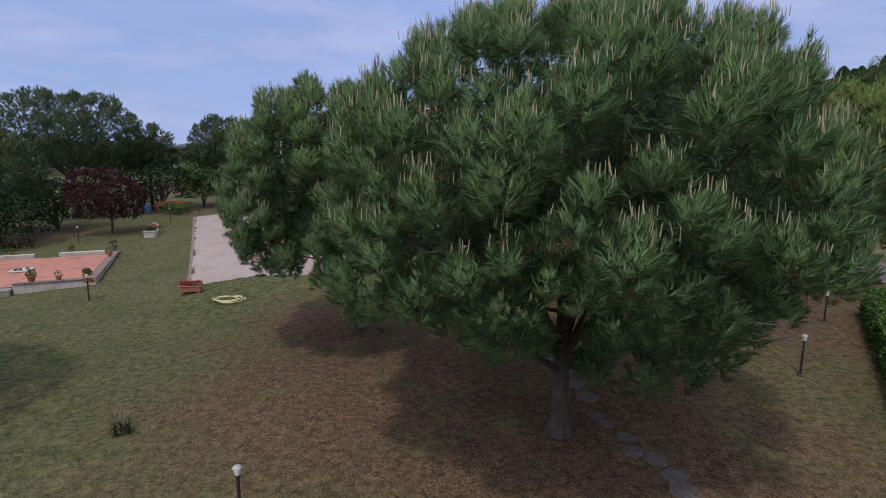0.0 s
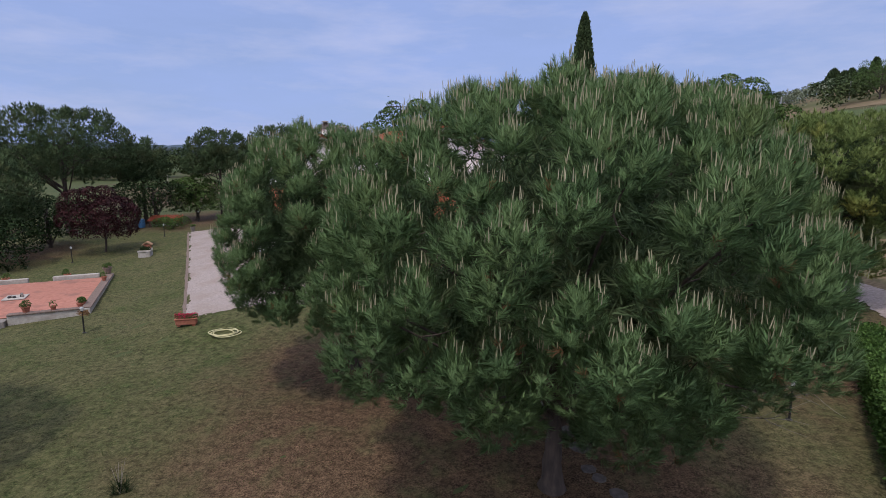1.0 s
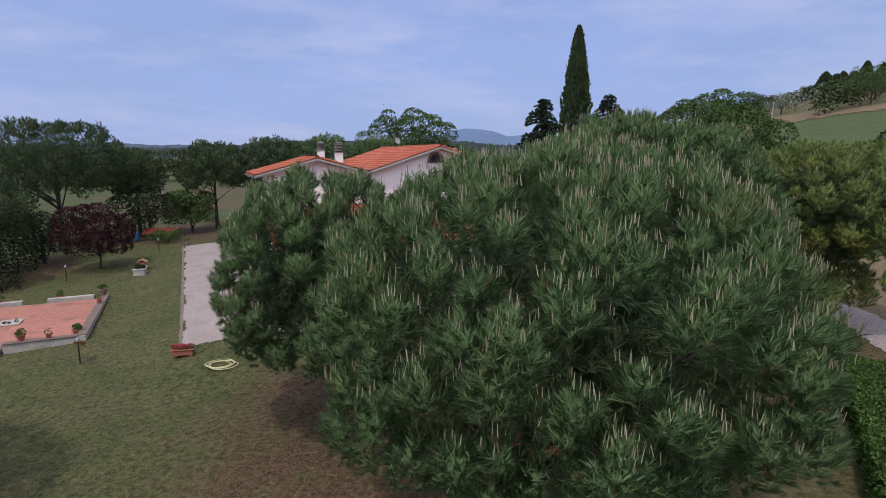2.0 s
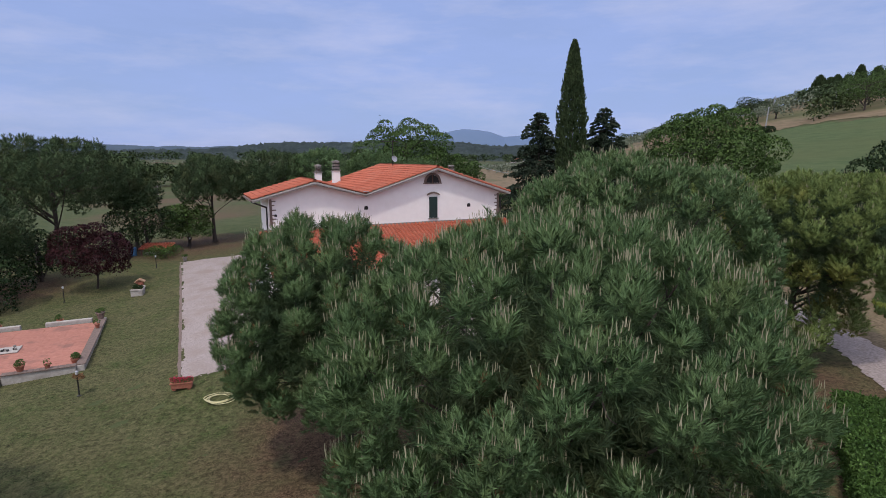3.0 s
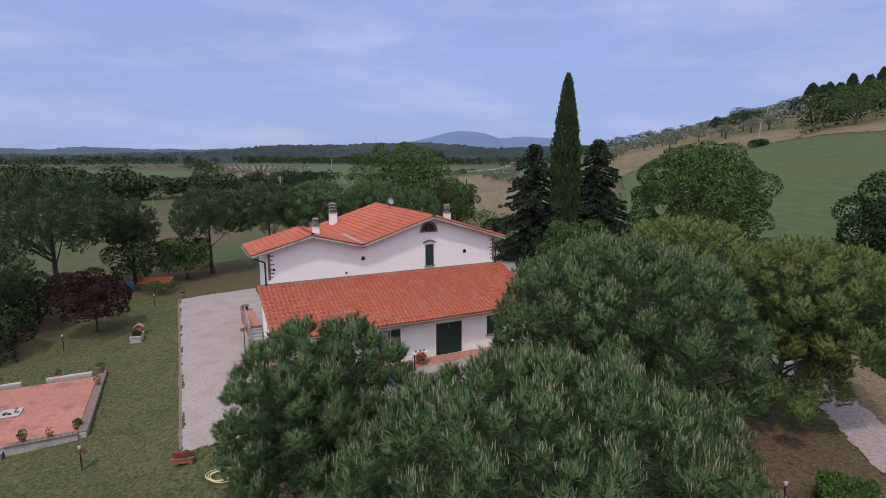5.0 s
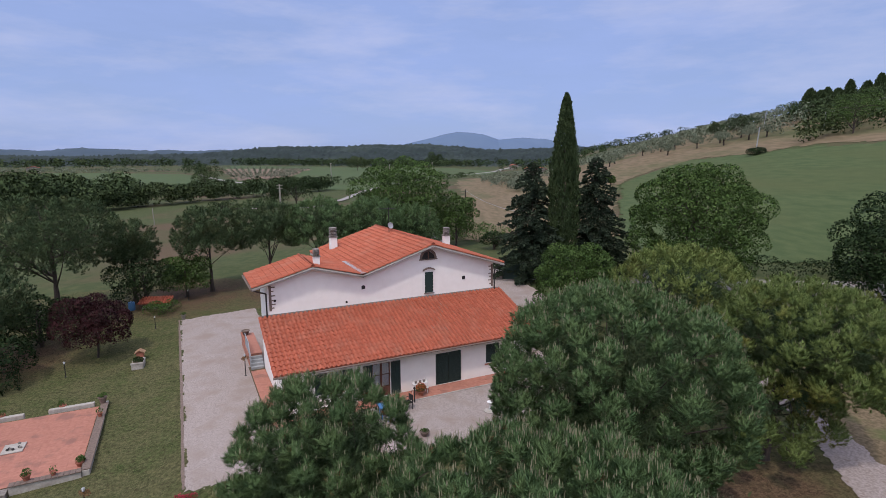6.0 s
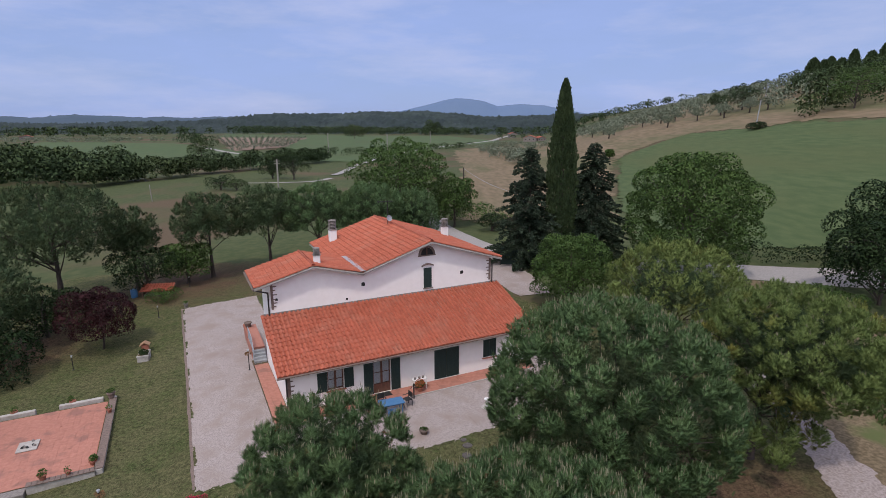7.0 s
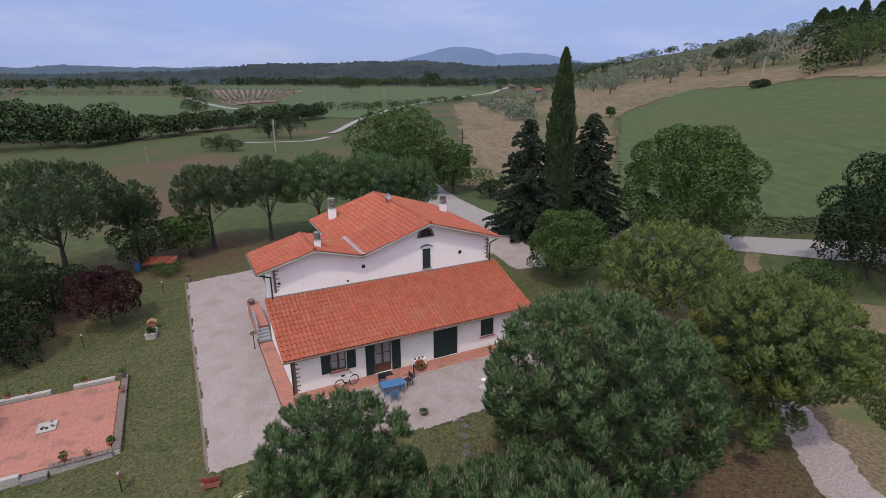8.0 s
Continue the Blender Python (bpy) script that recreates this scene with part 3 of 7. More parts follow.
            arms.append(tube_np(spline([b, (b + tip) / 2 + 0.05 * RNG.standard_normal(3), tip], 5), np.linspace(r0 * 0.3, 0.006, 5), 5))
    mesh_from("branchwork", *joined(arms), M_BARK, tree, smooth=True)["kind"] = "stuff"
    return tree


LEAF_V = np.array([(-.5, -.28, 0), (0.1, -.36, 0.1), (.6, 0, 0.0), (.1, .36, .1), (-.5, .28, 0)])
SPRAY_V = np.concatenate([LEAF_V[:4] * [1, .8, 1], (LEAF_V[:4] * [.9, .8, 1])[:, [1, 2, 0]] + [0.2, 0.1, 0.2], (LEAF_V[:4] * [.8, .8, 1])[:, [2, 0, 1]] + [-.1, .25, -.2]])
SPRAY_F = np.array([(0, 1, 2, 3), (4, 5, 6, 7), (8, 9, 10, 11)])


def leaf_cloud(lc, lr, per, size, up=-0.6, flat=0.85, inner=0.25):
    p, d = shell_points(lc, lr, per, up, flat)
    mid = lc.mean(0)
    n_in = int(len(p) * inner)
    q = mid + (lc[RNG.integers(0, len(lc), n_in)] - mid) * RNG.uniform(0.4, 1.0, (n_in, 1)) + RNG.standard_normal((n_in, 3)) * lr.mean() * 0.5
    p = np.concatenate([p, q])
    ax = unit(np.concatenate([d, RNG.standard_normal((n_in, 3))]) + 0.7 * RNG.standard_normal((len(p), 3)))
    return scatter(SPRAY_V, SPRAY_F, p, ax, size * RNG.uniform(0.6, 1.3, len(p)))


CARD_V, CARD_F = LEAF_V[:4] * [1.0, 1.0, 1.0], np.array([(0, 1, 2, 3)])


def soft_cloud(lc, lr, per, size, up=-0.6, flat=0.85, inner=0.25, template=(SPRAY_V, SPRAY_F)):
    """Leaves over lobes with rounded shading: vertices, quads and a normal for each vertex."""
    p, d = shell_points(lc, lr, per, up, flat)
    mid = lc.mean(0)
    n_in = int(len(p) * inner)
    q = mid + (lc[RNG.integers(0, len(lc), n_in)] - mid) * RNG.uniform(0.4, 1.0, (n_in, 1)) + RNG.standard_normal((n_in, 3)) * lr.mean() * 0.5
    p = np.concatenate([p, q])
    d = np.concatenate([d, unit(q - mid)])
    v, f = scatter(*template, p, unit(d + 0.7 * RNG.standard_normal((len(p), 3))), size * RNG.uniform(0.6, 1.3, len(p)))
    k = len(template[1])
    face_n = np.repeat(unit(0.9 * d + [0, 0, 0.35] + 0.5 * RNG.standard_normal(d.shape)), k, 0)
    c = v[f]
    back = np.einsum("ij,ij->i", np.cross(c[:, 1] - c[:, 0], c[:, 2] - c[:, 0]), face_n) < 0
    f[back] = f[back][:, ::-1]
    n = np.zeros_like(v)
    n[f.ravel()] = np.repeat(face_n, 4, 0)
    return v, f, n


def soft_mesh(name, v, f, n, mat, parent=None, label=""):
    ob = mesh_from(name, v, f, mat, parent, label, smooth=True)
    ob.data.normals_split_custom_set_from_vertices(n.tolist())
    return ob


def broadleaf(x, y, height, radius, bottom, label, mat=None, lobes=45, lobe=0.28, per=110, leaf=0.22, name="broadleaf_tree", trunk_r=0.2, uneven=0.14, base=None, squash=0.5):
    """A leafy tree of many small sprays on a branching trunk."""
    base = float(gz(x, y)) if base is None else base
    tree = thing(name, x, y, base - 0.05, 0, label, "tree")
    mid = bottom + (height - bottom) * squash
    lc, lr = crown_lobes(np.array([0, 0, mid]), radius, height - mid, mid - bottom, lobes, lobe * radius, uneven)
    lc += RNG.standard_normal(lc.shape) * lobe * radius * 0.34
    lr *= RNG.uniform(0.75, 1.2, len(lr))
    soft_mesh("crown", *soft_cloud(lc, lr, int(per * 3.4), leaf * 0.66, inner=0.12, template=(CARD_V, CARD_F)), mat or M_LEAF, tree)
    lead = spline([(0, 0, 0), (0.1, 0.05, bottom), (0.0, 0.1, mid), (0, 0, mid + (height - mid) * 0.5)], 10)
    pieces = [tube_np(lead, trunk_r * np.linspace(1.1, 0.3, 10), 9)]
    for i in RNG.choice(len(lc), min(16, len(lc)), replace=False):
        a = lead[RNG.integers(3, 8)]
        line = spline([a, (a + lc[i]) / 2 + [0, 0, 0.1 * radius], lc[i]], 6)
        pieces.append(tube_np(line, np.linspace(trunk_r * 0.35, 0.02, 6), 5))
    mesh_from("trunk", *joined(pieces), M_BARK, tree, smooth=True)
    return tree


def conifer(x, y, height, radius, label, name, mat, columnar=False, n=9000, tiers=26, per=70, leaf=0.3, base=None, ragged=0.2):
    """A fir of drooping tiers, or a cypress column."""
    base = float(gz(x, y)) if base is None else base
    tree = thing(name, x, y, base - 0.05, 0, label, "tree")
    pts, ax, arms = [], [], []
    if columnar:
        t = RNG.random(n) ** 0.85
        prof = radius * np.minimum(1, 1.75 * np.maximum(0, 1 - t) ** 0.62) * (0.7 + 0.3 * np.minimum(1, t * 4)) * (1 - 0.14 * t)
        a = RNG.uniform(0, 2 * np.pi, n)
        flame = 1 + 0.13 * np.sin(5 * a + 9 * t) + 0.12 * np.sin(9 * a - 31 * t) + 0.07 * np.sin(3 * a + 47 * t) + 0.08 * RNG.standard_normal(n)
        r = prof * flame * np.where(RNG.random(n) < 0.2, RNG.uniform(0.3, 0.9, n), 1)
        p = np.stack([r * np.cos(a), r * np.sin(a), 0.4 + t * (height - 0.4)], -1)
        d = unit(np.stack([np.cos(a) * 0.35, np.sin(a) * 0.35, np.ones(n)], -1) + 0.15 * RNG.standard_normal((n, 3)))
        v, f = scatter(SPRAY_V[:, [2, 1, 0]] * [0.45, 0.45, 1.4], SPRAY_F, p, d, leaf * RNG.uniform(0.6, 1.3, n))
    else:
        for k in range(tiers):
            t = k / tiers
            zz = height * (0.06 + 0.93 * t)
            reach = radius * (1 - t) ** 0.66 * 0.92 + 0.15
            for b in range(int(10 - 4 * t)):
                ang = RNG.uniform(0, 2 * np.pi)
                ln = reach * RNG.uniform(1 - 2.2 * ragged, 1 + ragged)
                m = max(6, int(per * ln / radius))
                s = RNG.random(m) ** 0.7
                fan = (RNG.random(m) - 0.5) * 0.55 * ln * (1.1 - s)
                px = np.cos(ang) * s * ln - np.sin(ang) * fan
                py = np.sin(ang) * s * ln + np.cos(ang) * fan
                pz = zz - 0.28 * ln * s ** 1.5 + 0.1 * ln * np.maximum(0, s - 0.7) + 0.06 * RNG.standard_normal(m)
                pts.append(np.stack([px, py, pz], -1))
                ax.append(np.stack([np.cos(ang) * np.ones(m), np.sin(ang) * np.ones(m), -0.1 * np.ones(m)], -1))
                end = np.array([np.cos(ang) * ln * 0.9, np.sin(ang) * ln * 0.9, zz - 0.22 * ln])
                arms.append(tube_np(np.linspace([0, 0, zz], end, 4), np.linspace(0.05, 0.012, 4), 4))
        pts, ax = np.concatenate(pts), np.concatenate(ax)
        v, f = scatter(SPRAY_V[:, [2, 1, 0]] * [0.8, 0.8, 1.3], SPRAY_F, pts, unit(ax + 0.35 * RNG.standard_normal(ax.shape)), leaf * RNG.uniform(0.6, 1.3, len(pts)))
    mesh_from("crown", v, f, mat, tree)
    arms.append(tube_np(np.linspace([0, 0, 0], [0, 0, height * 0.96], 8), np.linspace(0.2, 0.02, 8) * height / 13, 8))
    mesh_from("trunk", *joined(arms), M_BARK, tree, smooth=True)
    return tree


def woods(name, xs, ys, heights, radii, label, mat, per=90, leaf=1.0, category="woods", lobes=7):
    """Many far crowns in one mesh."""
    vs, fs, ns, count = [], [], [], 0
    for x, y, h, r in zip(xs, ys, heights, radii):
        a = RNG.uniform(0, 2 * np.pi, lobes)
        lc = np.stack([np.cos(a) * r * 0.55, np.sin(a) * r * 0.55, RNG.uniform(0.25, 0.75, lobes) * h], -1)
        lc[0] = (0, 0, h * 0.74)
        v, f, n = soft_cloud(lc, r * RNG.uniform(0.42, 0.6, lobes), int(per * 2.6 / lobes), leaf * 0.62, up=-0.5, flat=0.9, inner=0.08, template=(CARD_V, CARD_F))
        vs.append(v + [x, y, float(gz(x, y))])
        fs.append(f + count)
        ns.append(n)
        count += len(v)
    return tagged(soft_mesh(name, np.concatenate(vs), np.concatenate(fs), np.concatenate(ns), mat), label, category, kind="stuff")


# ---- pines of the garden ----
NEAR = dict(per=420, tuft=BRUSH_NEAR, tuft_size=0.305, brushy=0.195, deep_ones=4000)
big_pine = pine(2.6, 11.6, 9.85, 5.2, 2.8, 300, 0.55, low=1.84, label="dense dark green stone pine with pale candles, on the lawn", candles=0.5, dead=0.02, limbs=44, trunk_r=0.27, squash=0.56, centre_at=(2.62, 11.5), boxy=0.93,
                hanging=[(-1.5, 9.7, 4.55, .75), (-1.0, 9.3, 4.3, .6), (0.1, 8.8, 4.6, .7), (0.7, 9.0, 4.15, .6), (3.1, 8.9, 4.25, .7), (3.9, 9.1, 4.25, .75), (4.6, 9.4, 4.6, .8), (5.3, 9.9, 4.9, .8), (4.3, 9.0, 3.95, .65), (3.5, 8.7, 3.95, .6), (5.7, 10.4, 4.4, .75), (-1.3, 9.7, 4.15, .65), (0.2, 9.0, 4.2, .6), (2.0, 8.4, 5.2, .8),
                         (2.9, 9.7, 3.0, .6), (3.6, 9.5, 2.95, .65), (4.4, 9.8, 3.0, .7), (5.2, 10.3, 3.1, .75), (6.0, 10.9, 3.4, .75), (6.7, 11.7, 3.8, .8), (3.2, 10.2, 3.3, .6), (4.8, 10.8, 3.4, .7)], **NEAR)
pine(-3.0, 18.4, 9.15, 3.6, 2.5, 150, 0.5, label="smaller rounded stone pine with pale candles, beside the gravel", candles=0.5, dead=0.03, limbs=24, trunk_r=0.17, squash=0.55, centre_at=(-3.5, 17.4), low=1.78, **NEAR)
twigs = []
for k in range(14):
    a = RNG.uniform(-0.9, 0.35)
    r0 = RNG.uniform(2.4, 3.4)
    p0 = np.array([0.25 + r0 * math.cos(a), r0 * math.sin(a), RNG.uniform(2.6, 5.2)])
    d0 = np.array([math.cos(a), math.sin(a), RNG.uniform(-0.1, 0.45)])
    line = spline([p0, p0 + d0 * 0.7 + 0.08 * RNG.standard_normal(3), p0 + d0 * RNG.uniform(0.9, 1.3) + [0, 0, 0.1]], 8)
    twigs.append(tube_np(line, np.linspace(0.014, 0.004, 8), 5))
    for j in range(7):
        b0 = line[RNG.integers(2, 8)]
        e0 = b0 + (d0 + 0.8 * RNG.standard_normal(3)) * RNG.uniform(0.15, 0.4)
        twigs.append(tube_np(spline([b0, (b0 + e0) / 2 + 0.03 * RNG.standard_normal(3), e0], 4), np.linspace(0.007, 0.002, 4), 4))
mesh_from("dead_branchwork", *joined(twigs), material("bleached_twigs", (0.2, 0.18, 0.15), (0.3, 0.27, 0.22), 8, 0.9), big_pine, "bare bleached twigs", smooth=True)["kind"] = "stuff"
MIDDLE = dict(per=340, tuft=BRUSH_MID, tuft_size=0.33, brushy=0.22, deep_ones=4000)
pine(8.3, 21.8, 11.2, 5.45, 2.9, 230, 0.64, label="broad green stone pine with a rounded crown", candles=0.4, limbs=34, trunk_r=0.25, squash=0.56, centre_at=(7.9, 21.6), low=1.9, **MIDDLE)
pine(16.8, 25.2, 10.4, 4.75, 4.4, 150, 0.66, label="light green stone pine with yellowed lower needles near the farm track", needles=M_NEEDLE_L, limbs=30, candles=0.1, squash=0.6, centre_at=(18.7, 25.9), low=1.75,
     hanging=[(15.8, 23.7, 3.6, 0.9), (17.2, 23.4, 3.7, 0.9), (18.3, 24.6, 4.0, 0.9), (19.6, 24.8, 4.0, 0.8), (18.9, 23.7, 3.5, 0.8), (16.3, 22.4, 3.2, 0.8), (14.3, 22.6, 3.7, 0.8), (20.2, 26.6, 4.8, 0.9)], **MIDDLE)
pine(17.9, 37.6, 10.4, 5.1, 3.6, 120, 0.8, 160, BRUSH_FAR, 0.42, "light green stone pine beside the house", needles=M_NEEDLE_Y, limbs=16, squash=0.55, brushy=0.31, deep_ones=1500)
ROW = dict(low=1.72, lobes=70, lobe=0.85, per=160, tuft=BRUSH_FAR, tuft_size=0.44, brushy=0.34, deep_ones=1600, limbs=12, squash=0.55)
pine(-25.1, 61.4, 11.5, 4.3, 5.0, needles=M_NEEDLE_DULL, label="umbrella pine with a bare trunk behind the drive", **ROW)
pine(-19.0, 63.6, 12.0, 4.3, 5.2, needles=M_NEEDLE_DULL, label="umbrella pine with a bare trunk behind the drive", **ROW)
pine(-13.2, 64.5, 12.2, 4.6, 5.2, label="umbrella pine standing behind the house", **ROW)
pine(-7.0, 66.5, 12.0, 4.4, 5.0, label="umbrella pine standing behind the house", **ROW)
pine(-2.0, 69.0, 11.0, 3.8, 4.0, label="umbrella pine standing behind the house", **ROW)
pine(-37.0, 53.2, 13.3, 6.6, 5.0, label="large spreading umbrella pine on the lawn", needles=M_NEEDLE_DULL, low=1.86, squash=0.52, lobes=150, lobe=1.0, per=160, tuft=BRUSH_FAR, tuft_size=0.46, brushy=0.38, deep_ones=2000, limbs=24, trunk_r=0.34)
pine(-32.0, 58.0, 10.4, 3.2, 4.6, label="slender umbrella pine in the garden", needles=M_NEEDLE_DULL, lobes=50, lobe=0.8, per=160, tuft=BRUSH_FAR, tuft_size=0.46, brushy=0.38, deep_ones=2000, limbs=10)
pine(-36.0, 40.5, 9.4, 5.4, 2.0, label="dark low-branched pine at the lawn's edge", needles=M_NEEDLE_DULL, lobes=100, lobe=0.95, per=160, tuft=BRUSH_FAR, tuft_size=0.46, brushy=0.38, deep_ones=2000, limbs=18)

pine(-16.0, 11.4, 7.2, 4.5, 1.9, 100, 0.8, 80, TUFT_MID, 0.24, "low bushy pine shading the lawn's edge", limbs=16, trunk_r=0.14)

# ---- other trees ----
broadleaf(-26.7, 42.3, 4.8, 2.65, 1.05, "dark red-leaved plum tree on the lawn", M_LEAF_RED, 60, 0.32, 190, 0.2, "plum_tree", 0.09)
broadleaf(-30.5, 57.0, 5.2, 3.4, 0.6, "dark green bushy tree behind the plum", M_LEAF_DARK, 40, 0.3, 100, 0.26)
broadleaf(-27.2, 59.5, 4.8, 2.6, 0.5, "green bushy tree beside the wood store", M_LEAF, 40, 0.3, 90, 0.26)
broadleaf(-33.5, 45.5, 4.4, 3.6, 0.2, "dark evergreen shrubbery at the lawn's edge", M_LEAF_DARK, 40, 0.3, 100, 0.26, "shrub")
broadleaf(-32.0, 37.0, 4.2, 3.4, 0.1, "dark evergreen shrubbery at the lawn's edge", M_LEAF_DARK, 40, 0.3, 100, 0.26, "shrub")
broadleaf(-28.5, 27.5, 3.0, 2.6, 0.1, "dark evergreen shrub beside the terrace", M_LEAF_DARK, 36, 0.3, 90, 0.22, "shrub")
broadleaf(13.2, 48.2, 6.7, 3.7, 0.2, "fresh green rounded tree beside the drive gate", M_LEAF, 75, 0.24, 130, 0.24)
broadleaf(27.6, 55.5, 13.2, 6.7, 0.4, "large green broad-leaved tree by the road", M_LEAF, 110, 0.2, 150, 0.32, trunk_r=0.3)
broadleaf(-4.4, 84.0, 13.6, 6.8, 1.2, "tall green broad-leaved tree behind the pines", M_LEAF, 80, 0.24, 110, 0.42, trunk_r=0.3)
broadleaf(4.0, 84.0, 8.0, 3.6, 0.8, "green broad-leaved tree behind the pines", M_LEAF, 40, 0.3, 80, 0.38)
broadleaf(40.5, 45.5, 8.3, 5.4, 0.3, "dense dark green tree beside the road", M_LEAF_DARK, 80, 0.24, 120, 0.32)
broadleaf(34.5, 44.0, 2.6, 2.6, 0.1, "low green bush by the dirt path", M_LEAF, 40, 0.3, 80, 0.22, "shrub")
broadleaf(47.5, 52.0, 9.6, 5.0, 0.3, "dense dark green tree beside the road", M_LEAF_DARK, 50, 0.27, 100, 0.34)
conifer(11.8, 62.2, 13.8, 5.9, "dark ragged fir beside the road", "fir_tree", M_LEAF_FIR, leaf=0.34, per=85, tiers=34, ragged=0.15)
conifer(19.3, 63.0, 14.2, 6.0, "dark ragged fir beside the road", "fir_tree", M_LEAF_FIR, leaf=0.34, per=85, tiers=34, ragged=0.15)
conifer(15.15, 61.2, 20.75, 1.45, "tall slender Italian cypress rising over the firs", "cypress_tree", M_LEAF_CYP, columnar=True, leaf=0.42)

# ---- house: axes along its front, up from its threshold ----
house = thing("house", 0, 0, 0, 0, "white plastered country house with red tiled roofs", "house")
house.matrix_world = HOUSE
WALL = 0.3


def wall_with_holes(x0, x1, z0, z1, y0, y1, holes):
    """A wall along x with openings right through it."""
    bm = bmesh.new()
    xs = sorted({x0, x1, *[h[0] for h in holes], *[h[1] for h in holes]})
    for a, b in zip(xs, xs[1:]):
        cuts = sorted((h[2], h[3]) for h in holes if h[0] < (a + b) / 2 < h[1])
        z = z0
        for lo, hi in cuts:
            if lo > z + 1e-4:
                box(bm, a, y0, z, b, y1, lo)
            z = hi
        if z1 > z:
            box(bm, a, y0, z, b, y1, z1)
    bmesh.ops.remove_doubles(bm, verts=bm.verts, dist=0.0005)
    return bm


FRONT = [(2.36, 3.39, 0.95, 2.24), (5.31, 6.5, 0.02, 2.24), (9.64, 11.55, 0.02, 2.2), (13.45, 14.55, 0.9, 2.24)]
part("front_wall", wall_with_holes(0, 16.8, -0.4, 2.72, 0, WALL, FRONT), M_PLASTER, house)


def lean_z(y):
    return 2.8 + (y + 0.65) * 0.363


for name, xa, xb in (("left_wall", 0.0, WALL), ("right_wall", 16.5, 16.8)):
    bm = bmesh.new()
    verts = [(WALL, -0.4), (4.8, -0.4), (4.8, lean_z(4.8) - 0.2), (WALL, lean_z(WALL) - 0.2)]
    a = [bm.verts.new((xa, y, z)) for y, z in verts]
    b = [bm.verts.new((xb, y, z)) for y, z in verts]
    bm.faces.new(a), bm.faces.new(b[::-1])
    for i in range(4):
        bm.faces.new((a[i], b[i], b[(i + 1) % 4], a[(i + 1) % 4]))
    bmesh.ops.recalc_face_normals(bm, faces=bm.faces)
    part(name, bm, M_PLASTER, house)

# upper gabled walls
UP = [(0, -0.4), (16.85, -0.4), (16.85, 6.86), (11.5, 8.5), (6.22, 6.82), (2.85, 7.66), (0, 6.9)]
part("gable_wall", prism(bmesh.new(), UP, 4.8, 5.1), M_PLASTER, house)
part("wing_side_wall", boxed(0, 5.1, -0.4, 0.3, 8.2, 6.85), M_PLASTER, house)
part("wing_back_wall", prism(bmesh.new(), [(0, -0.4), (6.0, -0.4), (6.0, 6.84), (2.85, 7.66), (0, 6.86)], 8.2, 8.5), M_PLASTER, house)
part("main_left_wall", boxed(6.02, 8.5, -0.4, 6.32, 16.2, 6.78), M_PLASTER, house)
part("main_right_wall", boxed(16.55, 5.1, -0.4, 16.85, 16.2, 6.86), M_PLASTER, house)
part("back_wall", prism(bmesh.new(), [(6.02, -0.4), (16.85, -0.4), (16.85, 6.84), (11.5, 8.5), (6.02, 6.76)], 16.2, 16.5), M_PLASTER, house)


# ---- roofs ----
def slab(name, corners, thick, mat, parent, label=""):
    """A roof board from four corners, thick downwards."""
    bm = bmesh.new()
    top = [bm.verts.new(c) for c in corners]
    low = [bm.verts.new((c[0], c[1], c[2] - thick)) for c in corners]
    bm.faces.new(top), bm.faces.new(low[::-1])
    for i in range(4):
        j = (i + 1) % 4
        bm.faces.new((top[i], low[i], low[j], top[j]))
    bmesh.ops.recalc_face_normals(bm, faces=bm.faces)
    return part(name, bm, mat, parent, label)


TILE_PROFILE = [(0.0, 0.0), (0.03, 0.0), (0.05, 0.07), (0.105, 0.11), (0.16, 0.07), (0.18, 0.0), (0.205, 0.0)]


def tile_arrays(wide=0.205, length=0.37):
    """One roof tile: along x its width, along y up the slope."""
    s = wide / 0.205
    n = len(TILE_PROFILE)
    v = [(x * s, 0.0, z + 0.06) for x, z in TILE_PROFILE] + [(x * s, length, z + 0.004) for x, z in TILE_PROFILE]
    v += [(x * s, 0.0, 0.0) for x, z in TILE_PROFILE]
    f = [(i, i + 1, n + i + 1, n + i) for i in range(n - 1)] + [(2 * n + i, 2 * n + i + 1, i + 1, i) for i in range(n - 1)]
    return np.array(v), np.array(f)


def roof(name, origin, along, up, width, height, parent, boundary=None, single=0, wide=0.285, row=0.42):
    """Tiles over a slope: origin at its lower left corner, along its eave, up its slope; the first ones as pieces of their own."""
    along, up = unit(np.array([along], float))[0], unit(np.array([up], float))[0]
    normal = np.cross(along, up)
    cols, rows = int(round(width / wide)), int(round(height / row))
    wide, row = width / cols, height / rows
    tv, tf = tile_arrays(wide, row * 1.12)
    sheet_parts, made, shared = [], 0, None
    for r in range(rows):
        for c in range(cols):
            at = np.array(origin) + along * (c * wide) + up * (r * row)
            if boundary and not boundary(at + along * wide / 2 + up * row / 2):
                continue
            jig = RNG.uniform(-0.006, 0.006, 3)
            if made < single:
                if shared is None:
                    data = bpy.data.meshes.new("roof_tile")
                    data.from_pydata([tuple(p) for p in tv], [], [tuple(int(i) for i in q) for q in tf])
                    data.materials.append(M_TILE)
                    shared = data
                ob = new("roof_tile", shared)
                ob.parent = parent
                m = Matrix(((along[0], up[0], normal[0], at[0] + jig[0]), (along[1], up[1], normal[1], at[1] + jig[1]), (along[2], up[2], normal[2], at[2] + jig[2]), (0, 0, 0, 1)))
                ob.matrix_local = m
                made += 1
            else:
                w = tv[:, :1] * along + tv[:, 1:2] * up + tv[:, 2:] * normal + at + jig
                sheet_parts.append((w, tf))
    ob = mesh_from(name, *joined(sheet_parts), M_TILE, parent)
    ob["kind"] = "stuff"
    return ob


